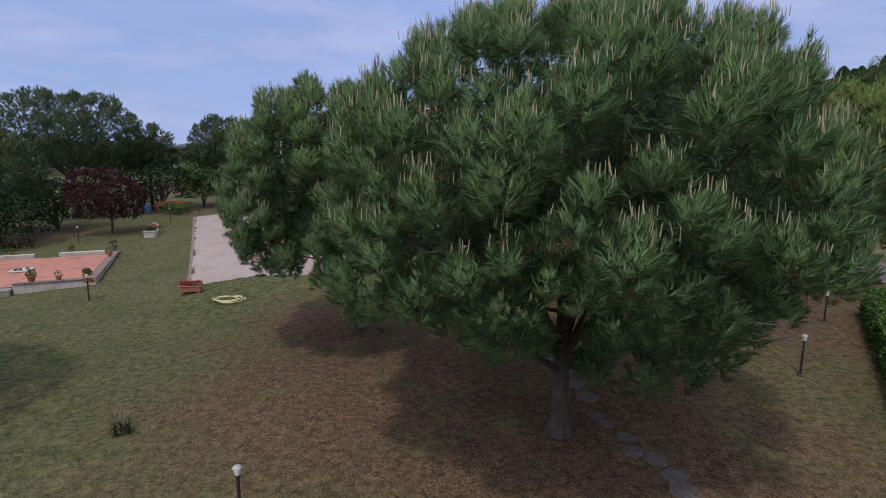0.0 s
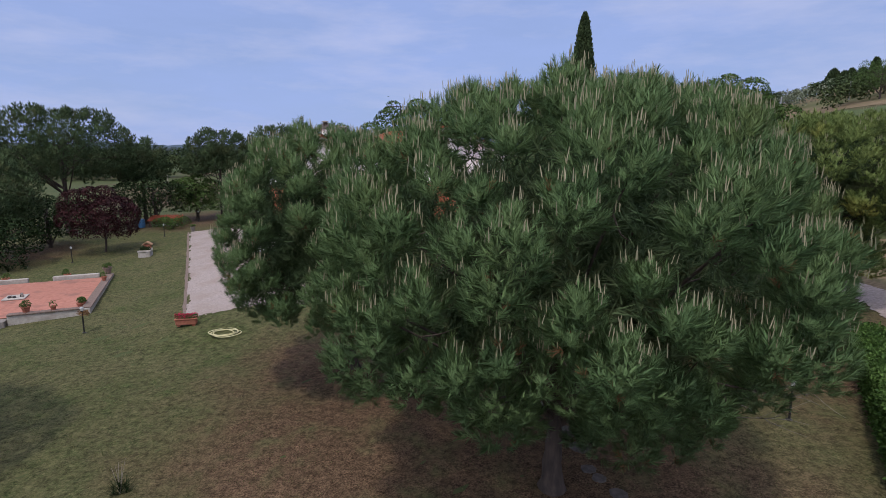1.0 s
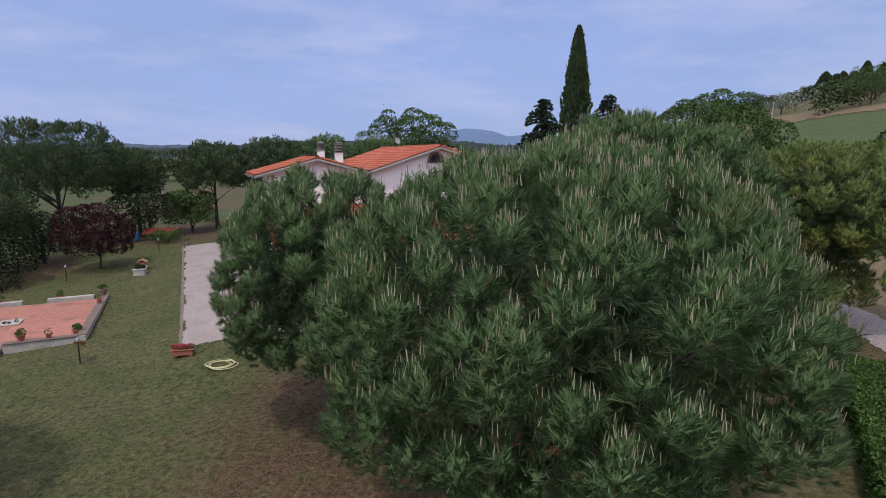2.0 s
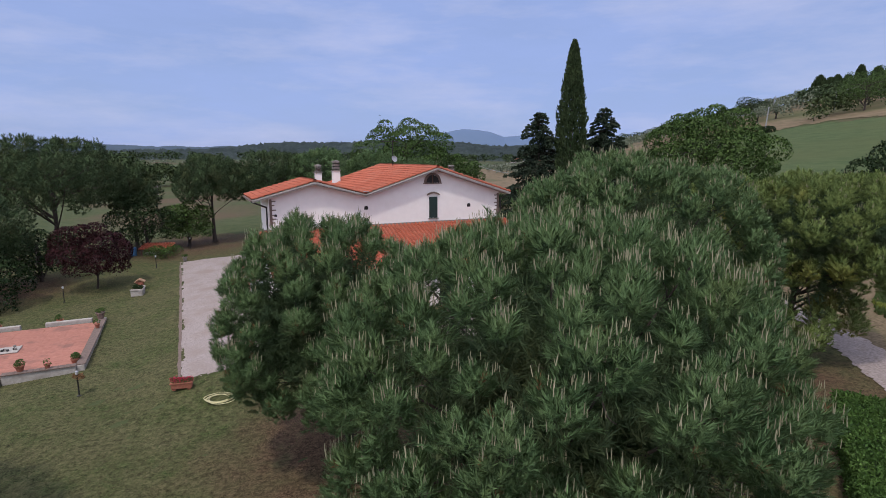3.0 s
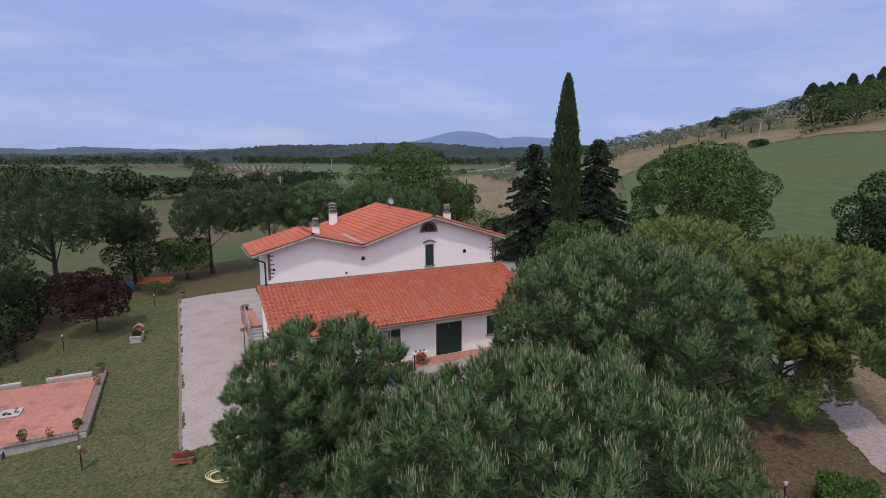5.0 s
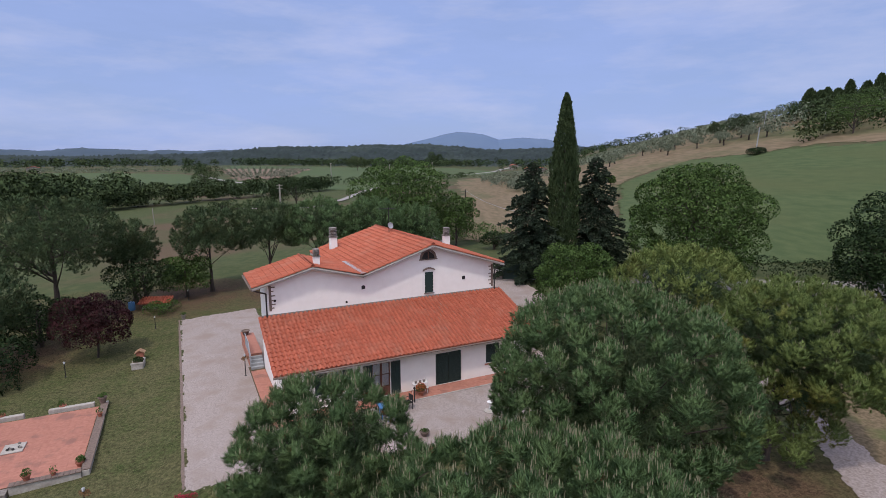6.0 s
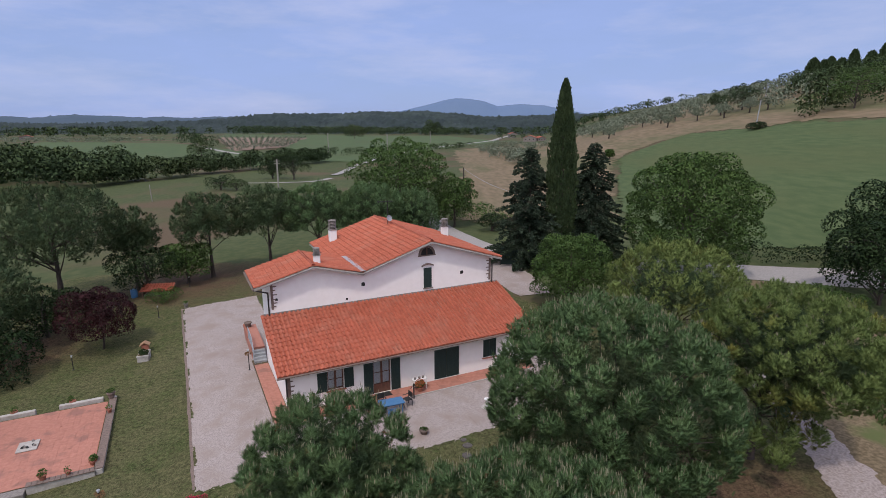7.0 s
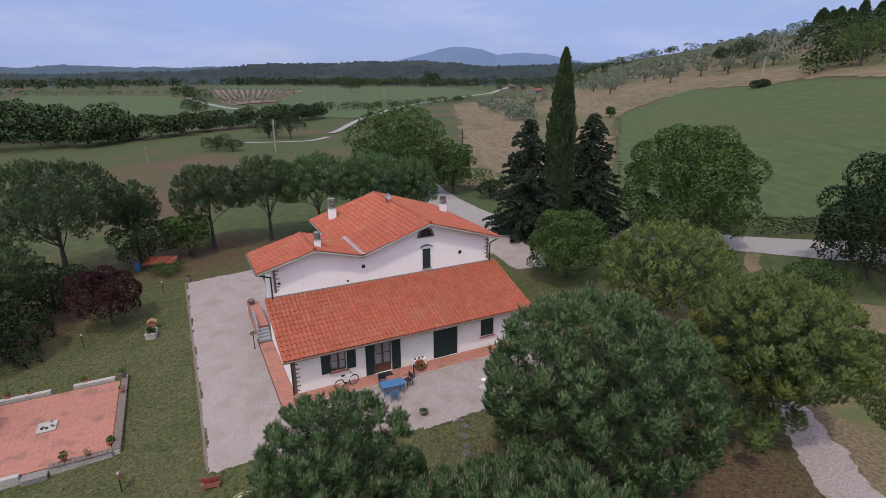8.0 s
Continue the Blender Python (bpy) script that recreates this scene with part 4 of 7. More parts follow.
def ridge_tiles(name, a, b, parent, r=0.12):
    """Half-round caps along a ridge."""
    a, b = np.array(a, float), np.array(b, float)
    n = max(2, int(np.linalg.norm(b - a) / 0.38))
    pieces = []
    d = unit((b - a)[None])[0]
    for i in range(n):
        p0, p1 = a + (b - a) * i / n, a + (b - a) * (i + 1.12) / n
        v, f = tube_np(np.array([p0 + [0, 0, 0.02], p1]), np.array([r * 1.1, r * 0.95]), 10)
        pieces.append((v, f))
    return mesh_from(name, *joined(pieces), M_TILE, parent)


LEAN = 0.363
slab("lean_to_roof_deck", [(-0.62, -0.6, lean_z(-0.6) - 0.04), (17.46, -0.6, lean_z(-0.6) - 0.04), (17.46, 4.8, lean_z(4.8) - 0.06), (-0.62, 4.8, lean_z(4.8) - 0.06)], 0.14, M_CONCRETE, house)
roof("lean_to_tiles", (-0.68, -0.7, 2.76), (1, 0, 0), (0, 1, LEAN), 18.2, 5.84, house, single=300)
part("wall_flashing", boxed(-0.6, 4.73, lean_z(4.8) - 0.02, 17.46, 4.8, lean_z(4.8) + 0.1), M_STONE, house)

# front gables, the wing behind them and the long main roof: eave, ridge, from, to
YF, YB, YW = 4.22, 16.8, 8.95
SLOPES = dict(wing_left=((-1.0, 6.83), (2.85, 7.88), YF, YW), wing_right=((6.25, 7.0), (2.85, 7.88), YF, YW),
              main_left=((6.2, 7.01), (11.5, 8.7), YF, YW), main_left_back=((5.35, 6.74), (11.5, 8.7), YW, YB), main_right=((17.55, 6.83), (11.5, 8.7), YF, YB))
for key, ((xa, za), (xb, zb), ya, yb) in SLOPES.items():
    slab(key + "_roof_deck", [(xa, ya, za - 0.02), (xb, ya, zb - 0.02), (xb, yb, zb - 0.02), (xa, yb, za - 0.02)], 0.16, M_CONCRETE, house)
    rise = np.array([xb - xa, 0, zb - za])
    if xb > xa:
        roof(key + "_tiles", (xa, yb, za), (0, -1, 0), rise, yb - ya, np.linalg.norm(rise), house)
    else:
        roof(key + "_tiles", (xa, ya, za), (0, 1, 0), rise, yb - ya, np.linalg.norm(rise), house)
ridge_tiles("main_ridge_caps", (11.5, YF - 0.02, 8.74), (11.5, YB, 8.74), house)
ridge_tiles("wing_ridge_caps", (2.85, YF - 0.02, 7.92), (2.85, YW, 7.92), house)

# ---- garden grounds ----
def inside_poly(poly, ragged=0.0, scale=0.5, seed=0.0):
    poly = np.array(poly, float)

    def test(x, y):
        qx, qy = x + ragged * wander(x, y, scale, seed), y + ragged * wander(y, x, scale, seed + 2)
        hit = np.zeros(np.shape(x), bool)
        for (x0, y0), (x1, y1) in zip(poly, np.roll(poly, -1, 0)):
            if y0 != y1:
                hit ^= ((y0 > qy) != (y1 > qy)) & (qx < (x1 - x0) * (qy - y0) / (y1 - y0) + x0)
        return hit
    return test


def lawn_material():
    """Dry lawn that turns to brown needle litter about the pines."""
    m = bpy.data.materials.new("dry_lawn_and_needle_litter")
    m.use_nodes = True
    t = m.node_tree
    b = t.nodes["Principled BSDF"]
    b.inputs["Roughness"].default_value, b.inputs["Specular IOR Level"].default_value = 0.95, 0.1
    geo = t.nodes.new("ShaderNodeNewGeometry")

    def noise_node(s, d=5.0, r=0.55):
        n = t.nodes.new("ShaderNodeTexNoise")
        n.inputs["Scale"].default_value, n.inputs["Detail"].default_value, n.inputs["Roughness"].default_value = s, d, r
        t.links.new(geo.outputs["Position"], n.inputs["Vector"])
        return n.outputs["Fac"]

    def ranged(out, lo, hi):
        r = t.nodes.new("ShaderNodeMapRange")
        r.inputs["From Min"].default_value, r.inputs["From Max"].default_value = lo, hi
        t.links.new(out, r.inputs["Value"])
        return r.outputs["Result"]

    def calc(op, a, c):
        k = t.nodes.new("ShaderNodeMath")
        k.operation = op
        for i, v in enumerate((a, c)):
            if isinstance(v, (int, float)):
                k.inputs[i].default_value = v
            else:
                t.links.new(v, k.inputs[i])
        return k.outputs[0]

    def mixed(fac, a, c):
        x = t.nodes.new("ShaderNodeMix")
        x.data_type = "RGBA"
        t.links.new(fac, x.inputs[0])
        for k, v in ((6, a), (7, c)):
            if isinstance(v, tuple):
                x.inputs[k].default_value = (*v, 1)
            else:
                t.links.new(v, x.inputs[k])
        return x.outputs[2]

    grass = mixed(ranged(noise_node(18, 6, 0.62), 0.38, 0.62), (0.035, 0.048, 0.016), (0.135, 0.118, 0.062))
    green = mixed(ranged(noise_node(18, 6, 0.62), 0.38, 0.62), (0.022, 0.042, 0.01), (0.082, 0.096, 0.036))
    straw = mixed(ranged(noise_node(0.3, 6, 0.68), 0.43, 0.6), grass, green)
    litter = mixed(ranged(noise_node(20, 6, 0.62), 0.38, 0.62), (0.05, 0.03, 0.018), (0.16, 0.105, 0.066))
    litter = mixed(ranged(noise_node(0.9, 4), 0.5, 0.7), litter, (0.1, 0.095, 0.045))
    mask = None
    for x, y, r in ((-1.5, 13.5, 8.0), (3.0, 12.0, 8.5), (8.0, 21.5, 8.0), (14.5, 19.8, 8.5), (-4.0, 19.0, 5.0), (-27.0, 60.0, 10.0), (-34.0, 42.0, 7.0), (-16.0, 60.0, 8.0)):
        dist = t.nodes.new("ShaderNodeVectorMath")
        dist.operation = "DISTANCE"
        t.links.new(geo.outputs["Position"], dist.inputs[0])
        dist.inputs[1].default_value = (x, y, 0.8)
        here = calc("SUBTRACT", 1.0, calc("DIVIDE", dist.outputs["Value"], r))
        mask = here if mask is None else calc("MAXIMUM", mask, here)
    mask = calc("ADD", mask, calc("MULTIPLY", calc("SUBTRACT", noise_node(0.5, 6, 0.65), 0.5), 1.1))
    colour = mixed(ranged(mask, 0.05, 0.62), straw, litter)
    colour = mixed(ranged(noise_node(2.2, 6, 0.7), 0.36, 0.7), colour, mixed(ranged(mask, 0.05, 0.62), (0.105, 0.1, 0.046), (0.1, 0.066, 0.04)))
    shade = t.nodes.new("ShaderNodeMapRange")
    shade.inputs["From Min"].default_value, shade.inputs["From Max"].default_value = 0.32, 0.68
    shade.inputs["To Min"].default_value, shade.inputs["To Max"].default_value = 0.22, 1.55
    t.links.new(noise_node(5.0, 9, 0.8), shade.inputs["Value"])
    worn = t.nodes.new("ShaderNodeVectorMath")
    worn.operation = "SCALE"
    t.links.new(colour, worn.inputs[0])
    t.links.new(shade.outputs["Result"], worn.inputs["Scale"])
    t.links.new(worn.outputs["Vector"], b.inputs["Base Color"])
    bn = t.nodes.new("ShaderNodeBump")
    bn.inputs["Strength"].default_value, bn.inputs["Distance"].default_value = 0.6, 0.02
    t.links.new(noise_node(45, 4, 0.6), bn.inputs["Height"])
    t.links.new(bn.outputs["Normal"], b.inputs["Normal"])
    return m


M_LAWN = lawn_material()
LAWN_EDGE = [(-48, -19), (24, -19), (23.2, 8), (21.2, 15), (20.2, 20), (20.8, 25), (21.4, 30), (18, 40), (9, 51), (4, 60), (-4, 66), (-30, 68), (-48, 62)]
sheet("lawn", inside_poly(LAWN_EDGE, 0.5, 0.8), -50, 26, -20, 70, 0.5, 0.012, M_LAWN, "dry mown lawn with green patches and pine litter", "lawn")


def drive_area(lx, ly):
    w = 0.07 * wander(lx, ly, 1.7)
    side = (lx > -5.45 + w) & (lx < 1.5) & (ly > -4.6 - 0.17 * (lx + 5.6) + w) & (ly < 25.6 + w)
    front = (lx > -5.45 + w) & (lx < 17.6 + w) & (ly > np.maximum(-4.6 - 0.17 * (lx + 5.6), -6.7) + w + 0.12 * np.maximum(0, lx - 11)) & (ly < 0.5)
    right = (lx > 15) & (lx < 19.8 + 2 * w) & (ly > -5.0 + w) & (ly < 9 + w)
    return side | front | right


sheet("gravel_drive", drive_area, -6.4, 21, -8, 27, 0.16, 0.03, M_GRAVEL, "pale pinkish-white gravel drive round the house", "drive", 24.8, (-8.42, 30.0))

q0, q1 = HOUSE @ Vector((-5.5, -4.3, 0)), HOUSE @ Vector((-5.5, 25.6, 0))
ribbon("trim_drive_edge", [(q0.x, q0.y), ((q0.x + q1.x) / 2 + 0.05, (q0.y + q1.y) / 2), (q1.x, q1.y)], [0.14, 0.16, 0.14], 0.05, M_QUOIN, "dark brick edging along the drive", "edging", n=160, across=3, ragged=0.2)

# loose stones along the drive
n = 5000
lx, ly = RNG.uniform(-5.6, 17, n), RNG.uniform(-7, 25, n)
keep = drive_area(lx, ly) & ((lx < -1.4) | (ly < -1.5))
c, s = math.cos(radians(24.8)), math.sin(radians(24.8))
wx, wy = -8.42 + lx * c - ly * s, 30.0 + lx * s + ly * c
at = np.stack([wx, wy, gz(wx, wy) + 0.035], -1)[keep]
STONE_V = np.array([(-1, -.6, 0), (.2, -1, 0), (1, .1, 0), (-.2, .9, 0), (0, 0, .8)])
STONE_F = np.array([(0, 1, 4), (1, 2, 4), (2, 3, 4), (3, 0, 4)])
tagged(mesh_from("gravel", *scatter(STONE_V, STONE_F, at, np.tile([0, 0, 1.0], (len(at), 1)), RNG.uniform(0.015, 0.05, len(at))), M_GRAVEL), "loose pale gravel stones on the drive", "gravel", kind="stuff")

ribbon("road", [(75, 24), (58, 40), (47, 49), (36, 55.2), (27, 59.5), (19.5, 62.2), (11, 64.5), (6.5, 69), (3, 77), (0, 88), (-3, 104)], [5.0] * 5 + [5.4, 6, 5.5, 5, 5], 0.05, M_ROAD, "pale grey country road behind the house", n=400)
ribbon("drive_entrance", [(4.5, 66.5), (7.5, 60.5), (9.6, 55.0), (10.5, 51.0)], [7.5, 5.5, 4.6, 3.2], 0.062, M_GRAVEL, "pale gravel entrance from the road", "drive", n=60, ragged=0.05)
M_TRACK = material("pinkish_track_earth", (0.36, 0.3, 0.285), (0.24, 0.195, 0.175), 9.0, 0.95, bump=0.03, third=(0.2, 0.15, 0.115), third_scale=3.5, third_at=(0.6, 0.76), detail=9.0)
ribbon("farm_track", [(26, -2), (23.6, 8), (21.6, 15), (20.4, 20), (21.0, 24.4), (21.7, 29), (22.4, 35)], [2.7, 2.7, 2.7, 2.7, 2.5, 1.8, 1.3], 0.045, M_TRACK, "pale gravel farm track past the pines", "track", n=240, across=9, ragged=0.09)
ribbon("dirt_path", [(20.8, 34), (26, 41), (30.4, 45), (32.4, 50), (34.2, 53)], [1.2, 1.2, 1.4, 1.4], 0.06, M_STUBBLE, "narrow dry dirt path up to the road", "path", n=80, ragged=0.15)
M_ROUGH = material("dry_rough_grass", (0.2, 0.15, 0.095), (0.11, 0.085, 0.05), 5.0, 0.95, 0.05, 14, 0.1, third=(0.1, 0.115, 0.045), third_scale=0.4, third_at=(0.52, 0.7), detail=9.0)
sheet("rough_ground", inside_poly([(23.6, 4), (60, 2), (58, 34), (40, 42), (26, 40), (21.9, 34), (21.3, 28), (20.9, 24), (20.6, 20), (21.6, 15)], 0.4, 0.5, 3), 15, 62, 0, 46, 0.8, 0.025, M_ROUGH, "dry brown rough ground beside the track", "ground")
CROP_EDGE = [(26.6, 31.5), (25.6, 25.5), (27, 20), (40, 20), (40, 32), (33, 36.5), (31, 36.5), (28.5, 34)]
sheet("crop_strip", inside_poly(CROP_EDGE, 0.3, 0.7, 5), 24, 42, 18, 38, 0.4, 0.05, M_DIRT, "tilled crop strip beside the track", "field")


def ground_tufts(name, xs, ys, size, mat, label, blades=6, thick=0.05, category="grass"):
    tv, tf = needle_tuft(blades, 55, thick, 11)
    at = np.stack([xs, ys, gz(xs, ys) + 0.012], -1)
    v, f = scatter(tv, tf, at, unit(np.array([[0, 0, 1.0]]) + 0.15 * RNG.standard_normal((len(xs), 3))), size * RNG.uniform(0.5, 1.3, len(xs)))
    return tagged(mesh_from(name, v, f, mat), label, category, kind="stuff")


test = inside_poly(LAWN_EDGE)
x, y = RNG.uniform(-30, 18, 45000), RNG.triangular(2, 8, 42, 45000)
c24, s24 = math.cos(radians(24.8)), math.sin(radians(24.8))
hx, hy = (x + 8.42) * c24 + (y - 30) * s24, -(x + 8.42) * s24 + (y - 30) * c24
ok = test(x, y) & ~drive_area(hx, hy) & ~((hx < -9.6) & (hy > 0.2) & (hy < 9.2)) & ~((hx > -1) & (hx < 18) & (hy > -1.6) & (hy < 20)) & (wander(x, y, 0.5, 1) > -0.35)
ground_tufts("grass", x[ok], y[ok], 0.055, M_BLADE, "short dry lawn grass in tufts", 3, 0.1)
CROP = material("crop_leaves", (0.06, 0.1, 0.03), (0.1, 0.14, 0.045), 1.0, 0.7, island=0.3, translucent=0.2)
x, y = RNG.uniform(25, 41, 14000), RNG.uniform(19, 38, 14000)
ok = inside_poly(CROP_EDGE)(x, y)
x, y = x[ok], y[ok]
strip = np.abs(x - 28.0 - (31.6 - y) * 0.26) < 0.45 + 0.15 * np.sin(y * 2.1)
ground_tufts("crop_plants", x[~strip], y[~strip], 0.3, CROP, "dense green leafy crop", 7, 0.16, "crop")
YELLOW = material("yellow_green_crop_leaves", (0.24, 0.26, 0.05), (0.17, 0.22, 0.05), 8, 0.7, island=0.3)
ground_tufts("yellow_crop", x[strip], y[strip], 0.34, YELLOW, "yellow flowering strip of crop", 12, 0.12, "flowers")

# ---- terrace with low walls, square with the house ----
TX0, TX1, TY0, TY1 = -19.5, -9.8, 0.35, 8.95
t_base = 0.5
terrace = thing("terrace", 0, 0, 0, 0, "red-tiled garden terrace with low plastered walls", "terrace", kind="structure")
terrace.matrix_world = Matrix.Translation((0, 0, 0)) @ pose(-8.42, 30.0, t_base, 0, 0, 24.8)
part("terrace_bed", boxed(TX0, TY0 + 0.1, -0.5, TX1 - 0.1, TY1 - 0.1, 0.075), M_DIRT, terrace)
part("right_curb", boxed(TX1 - 0.32, TY0 - 0.15, -0.4, TX1 + 0.02, TY1 + 0.2, 0.24, bevel=0.02), M_CONCRETE, terrace)
part("front_wall", boxed(-13.1, TY0 - 0.22, -0.5, TX1 - 0.33, TY0 + 0.1, 0.24, bevel=0.02), M_CONCRETE, terrace)
part("front_wall", boxed(TX0, TY0 - 0.22, -0.5, -14.4, TY0 + 0.1, 0.24, bevel=0.02), M_CONCRETE, terrace)
part("step", boxed(-14.35, TY0 - 0.5, -0.5, -13.15, TY0 + 0.1, 0.06, bevel=0.02), M_STONE, terrace)
part("back_wall", boxed(-13.0, TY1 - 0.05, -0.4, TX1 - 0.75, TY1 + 0.25, 0.32, bevel=0.02), M_CONCRETE, terrace, "whitewashed low wall")
part("back_wall", boxed(TX0, TY1 - 0.05, -0.4, -14.25, TY1 + 0.25, 0.32, bevel=0.02), M_CONCRETE, terrace, "whitewashed low wall")
bm = bmesh.new()
k = 0.0
while k < TY1 - TY0 - 0.1:
    box(bm, TX1 - 0.36, TY0 - 0.1 + k, 0.244, TX1 + 0.06, TY0 - 0.1 + k + 0.235, 0.30, bevel=0.008)
    k += 0.25
part("brick_coping", bm, M_QUOIN, terrace, "dark weathered brick coping")["kind"] = "stuff"
bm = bmesh.new()
k = -13.1
while k < TX1 - 0.5:
    box(bm, k, TY0 - 0.27, 0.244, k + 0.235, TY0 + 0.13, 0.30, bevel=0.008)
    k += 0.25
part("front_coping", bm, M_QUOIN, terrace, "dark weathered brick coping")["kind"] = "stuff"

# ---- fields ----
WHEAT_TOP = [(38.8, 112.6), (48.7, 139), (59.4, 168), (66.4, 174.4), (76.4, 177.6), (85.5, 176.3), (88.5, 159), (89.5, 148.4), (93.9, 142.8), (95.6, 134.9), (95.5, 116.2)]
sheet("wheat_field", inside_poly([(27, 71), (33, 90), *WHEAT_TOP, (130, 80), (240, 70), (240, 30), (90, 34), (64, 44), (50, 56), (38, 64)], 1.2, 0.12), 20, 245, 28, 195, 0.9, 0.14, M_FIELD, "green wheat field on the hillside", "field")
sheet("hay_field", inside_poly([(5, 90), (6, 117), (12, 200), (16, 375), (38, 420), (90, 520), (150, 560), (230, 480), (260, 430), (250, 230), (240, 70), (130, 80), *WHEAT_TOP[::-1], (33, 90), (24, 76), (14, 80)], 1.5, 0.08, 2), 0, 262, 64, 562, 2.0, 0.1, M_STUBBLE, "dry straw-coloured field under olive trees", "field")
sheet("pale_field", inside_poly([(-300, 395), (-200, 300), (-141, 232), (-72, 240), (-62, 300), (-150, 410), (-235, 520), (-380, 545)], 4, 0.03), -390, -50, 220, 560, 3.0, 0.2, M_FIELD_PALE, "pale green field beyond the wood", "field")
sheet("far_field", inside_poly([(-58, 262), (-22, 250), (8, 400), (90, 620), (30, 860), (-320, 870), (-265, 690), (-112, 425), (-104, 330)], 4, 0.03, 4), -330, 100, 240, 880, 4.0, 0.25, M_FIELD_PALE, "pale green fields in the valley", "field")
sheet("vineyard_ground", inside_poly([(-262, 680), (-151, 700), (-110, 425), (-132, 370)], 3, 0.05), -270, -100, 360, 710, 4.0, 0.5, M_VINE, "brown tilled vineyard earth", "field")
ribbon("gravel_road", [(-33, 190), (-31.9, 201), (-29.5, 252), (-18.4, 332), (2.3, 416), (36, 520), (74, 636), (110, 800), (171, 1025)], [2.6, 2.6, 2.8, 3.2, 3.6, 4.5, 5.5, 7, 9], 0.3, M_ROAD, "white gravel road winding over the fields", n=400, across=5)
ribbon("lane", [(-66, 171), (-53, 168.5), (-44, 168.5), (-36, 170), (-32, 180)], [1.0, 1.6, 1.8, 2.2, 2.4], 0.1, M_ROAD, "pale lane across the meadow", n=150, across=5)
ribbon("dirt_lane", [(-235, 560), (-196, 470), (-135, 368), (-100, 322)], [4.0] * 4, 0.35, M_ROAD, "pale dirt lane between fields", n=150, across=5)


def spread(poly, count, seed, gap=0.0):
    """Places strewn inside an outline."""
    r = np.random.default_rng(seed)
    p = np.array(poly, float)
    test_in = inside_poly(poly)
    out = []
    while len(out) < count:
        x, y = r.uniform(p[:, 0].min(), p[:, 0].max()), r.uniform(p[:, 1].min(), p[:, 1].max())
        if test_in(np.array([x]), np.array([y]))[0] and (not gap or all((x - a) ** 2 + (y - b) ** 2 > gap * gap for a, b in out)):
            out.append((x, y))
    return np.array(out)


def belt(line, width, count, seed):
    r = np.random.default_rng(seed)
    p = spline(line, count)
    return p + r.uniform(-width / 2, width / 2, (count, 2))


# ---- woods ----
w = spread([(-111, 143), (-101, 158), (-95, 182), (-118, 212), (-160, 238), (-230, 250), (-240, 150)], 230, 3, 3.6)
woods("woodland", w[:, 0], w[:, 1], RNG.uniform(8.5, 13, len(w)), RNG.uniform(3.6, 5.4, len(w)), "dense dark green wood beyond the garden", M_WOODS, 120, 1.5)
w = belt([(-104, 163), (-95, 184), (-80, 208), (-64, 236), (-52, 262)], 10, 85, 4)
woods("wood_belt", w[:, 0], w[:, 1], RNG.uniform(5, 8.5, len(w)), RNG.uniform(2.8, 4.2, len(w)), "belt of dark green trees between fields", M_WOODS, 190, 1.1)
w = belt([(-62, 300), (-40, 330), (-18, 345), (10, 395), (30, 420)], 7, 34, 5)
woods("hedgerow", w[:, 0], w[:, 1], RNG.uniform(2.5, 5, len(w)), RNG.uniform(2.5, 4, len(w)), "hedgerow of low trees along a field", M_WOODS, 120, 0.9)
w = belt([(-215, 490), (-190, 455), (-168, 425)], 10, 9, 6)
woods("tree_group", w[:, 0], w[:, 1], RNG.uniform(9, 13, len(w)), RNG.uniform(5, 7, len(w)), "group of dark trees by the vineyard", M_WOODS, 200, 1.3)
w = np.concatenate([spread([(-1000, 640), (-420, 640), (-330, 720), (-330, 900), (-1100, 900)], 230, 7, 9), spread([(-330, 880), (60, 880), (150, 1000), (-330, 1060)], 210, 8, 9), spread([(60, 860), (250, 760), (500, 1000), (150, 1060)], 90, 9, 10)])
woods("far_woodland", w[:, 0], w[:, 1], RNG.uniform(8, 14, len(w)), RNG.uniform(6, 10, len(w)), "far dark woods across the valley", M_WOODS, 40, 3.6)
w = spread([(-560, 545), (-290, 520), (-240, 560), (-300, 600), (-560, 610)], 160, 10, 6)
woods("far_olive_grove", w[:, 0], w[:, 1], RNG.uniform(3, 4.5, len(w)), RNG.uniform(2.2, 3, len(w)), "distant grey-green olive grove", M_LEAF_OLIVE, 40, 1.2, "olive grove")
rows = []
for i in range(15):
    for j in range(12):
        u, t = (i + 0.5) / 15, (j + 0.5) / 12
        a = np.array([-132, 370]) * (1 - t) + np.array([-262, 680]) * t
        b = np.array([-110, 425]) * (1 - t) + np.array([-151, 700]) * t
        rows.append(a * (1 - u) + b * u)
rows = np.array(rows)
woods("vineyard_trees", rows[:, 0], rows[:, 1], np.full(len(rows), 3.4), np.full(len(rows), 2.0), "rows of young trees in tilled earth", M_LEAF_OLIVE, 28, 1.1, "orchard", lobes=3)


def rise(a):
    """Height in metres of the wooded skyline for each metre away, by its bearing."""
    return np.interp(a, [-1.2, -0.82, -0.63, -0.48, -0.3, -0.2, -0.11, -0.02, 0.1, 0.23, 0.4, 0.7], [0.012, 0.010, 0.011, 0.012, 0.028, 0.029, 0.036, 0.034, 0.024, 0.026, 0.03, 0.02])


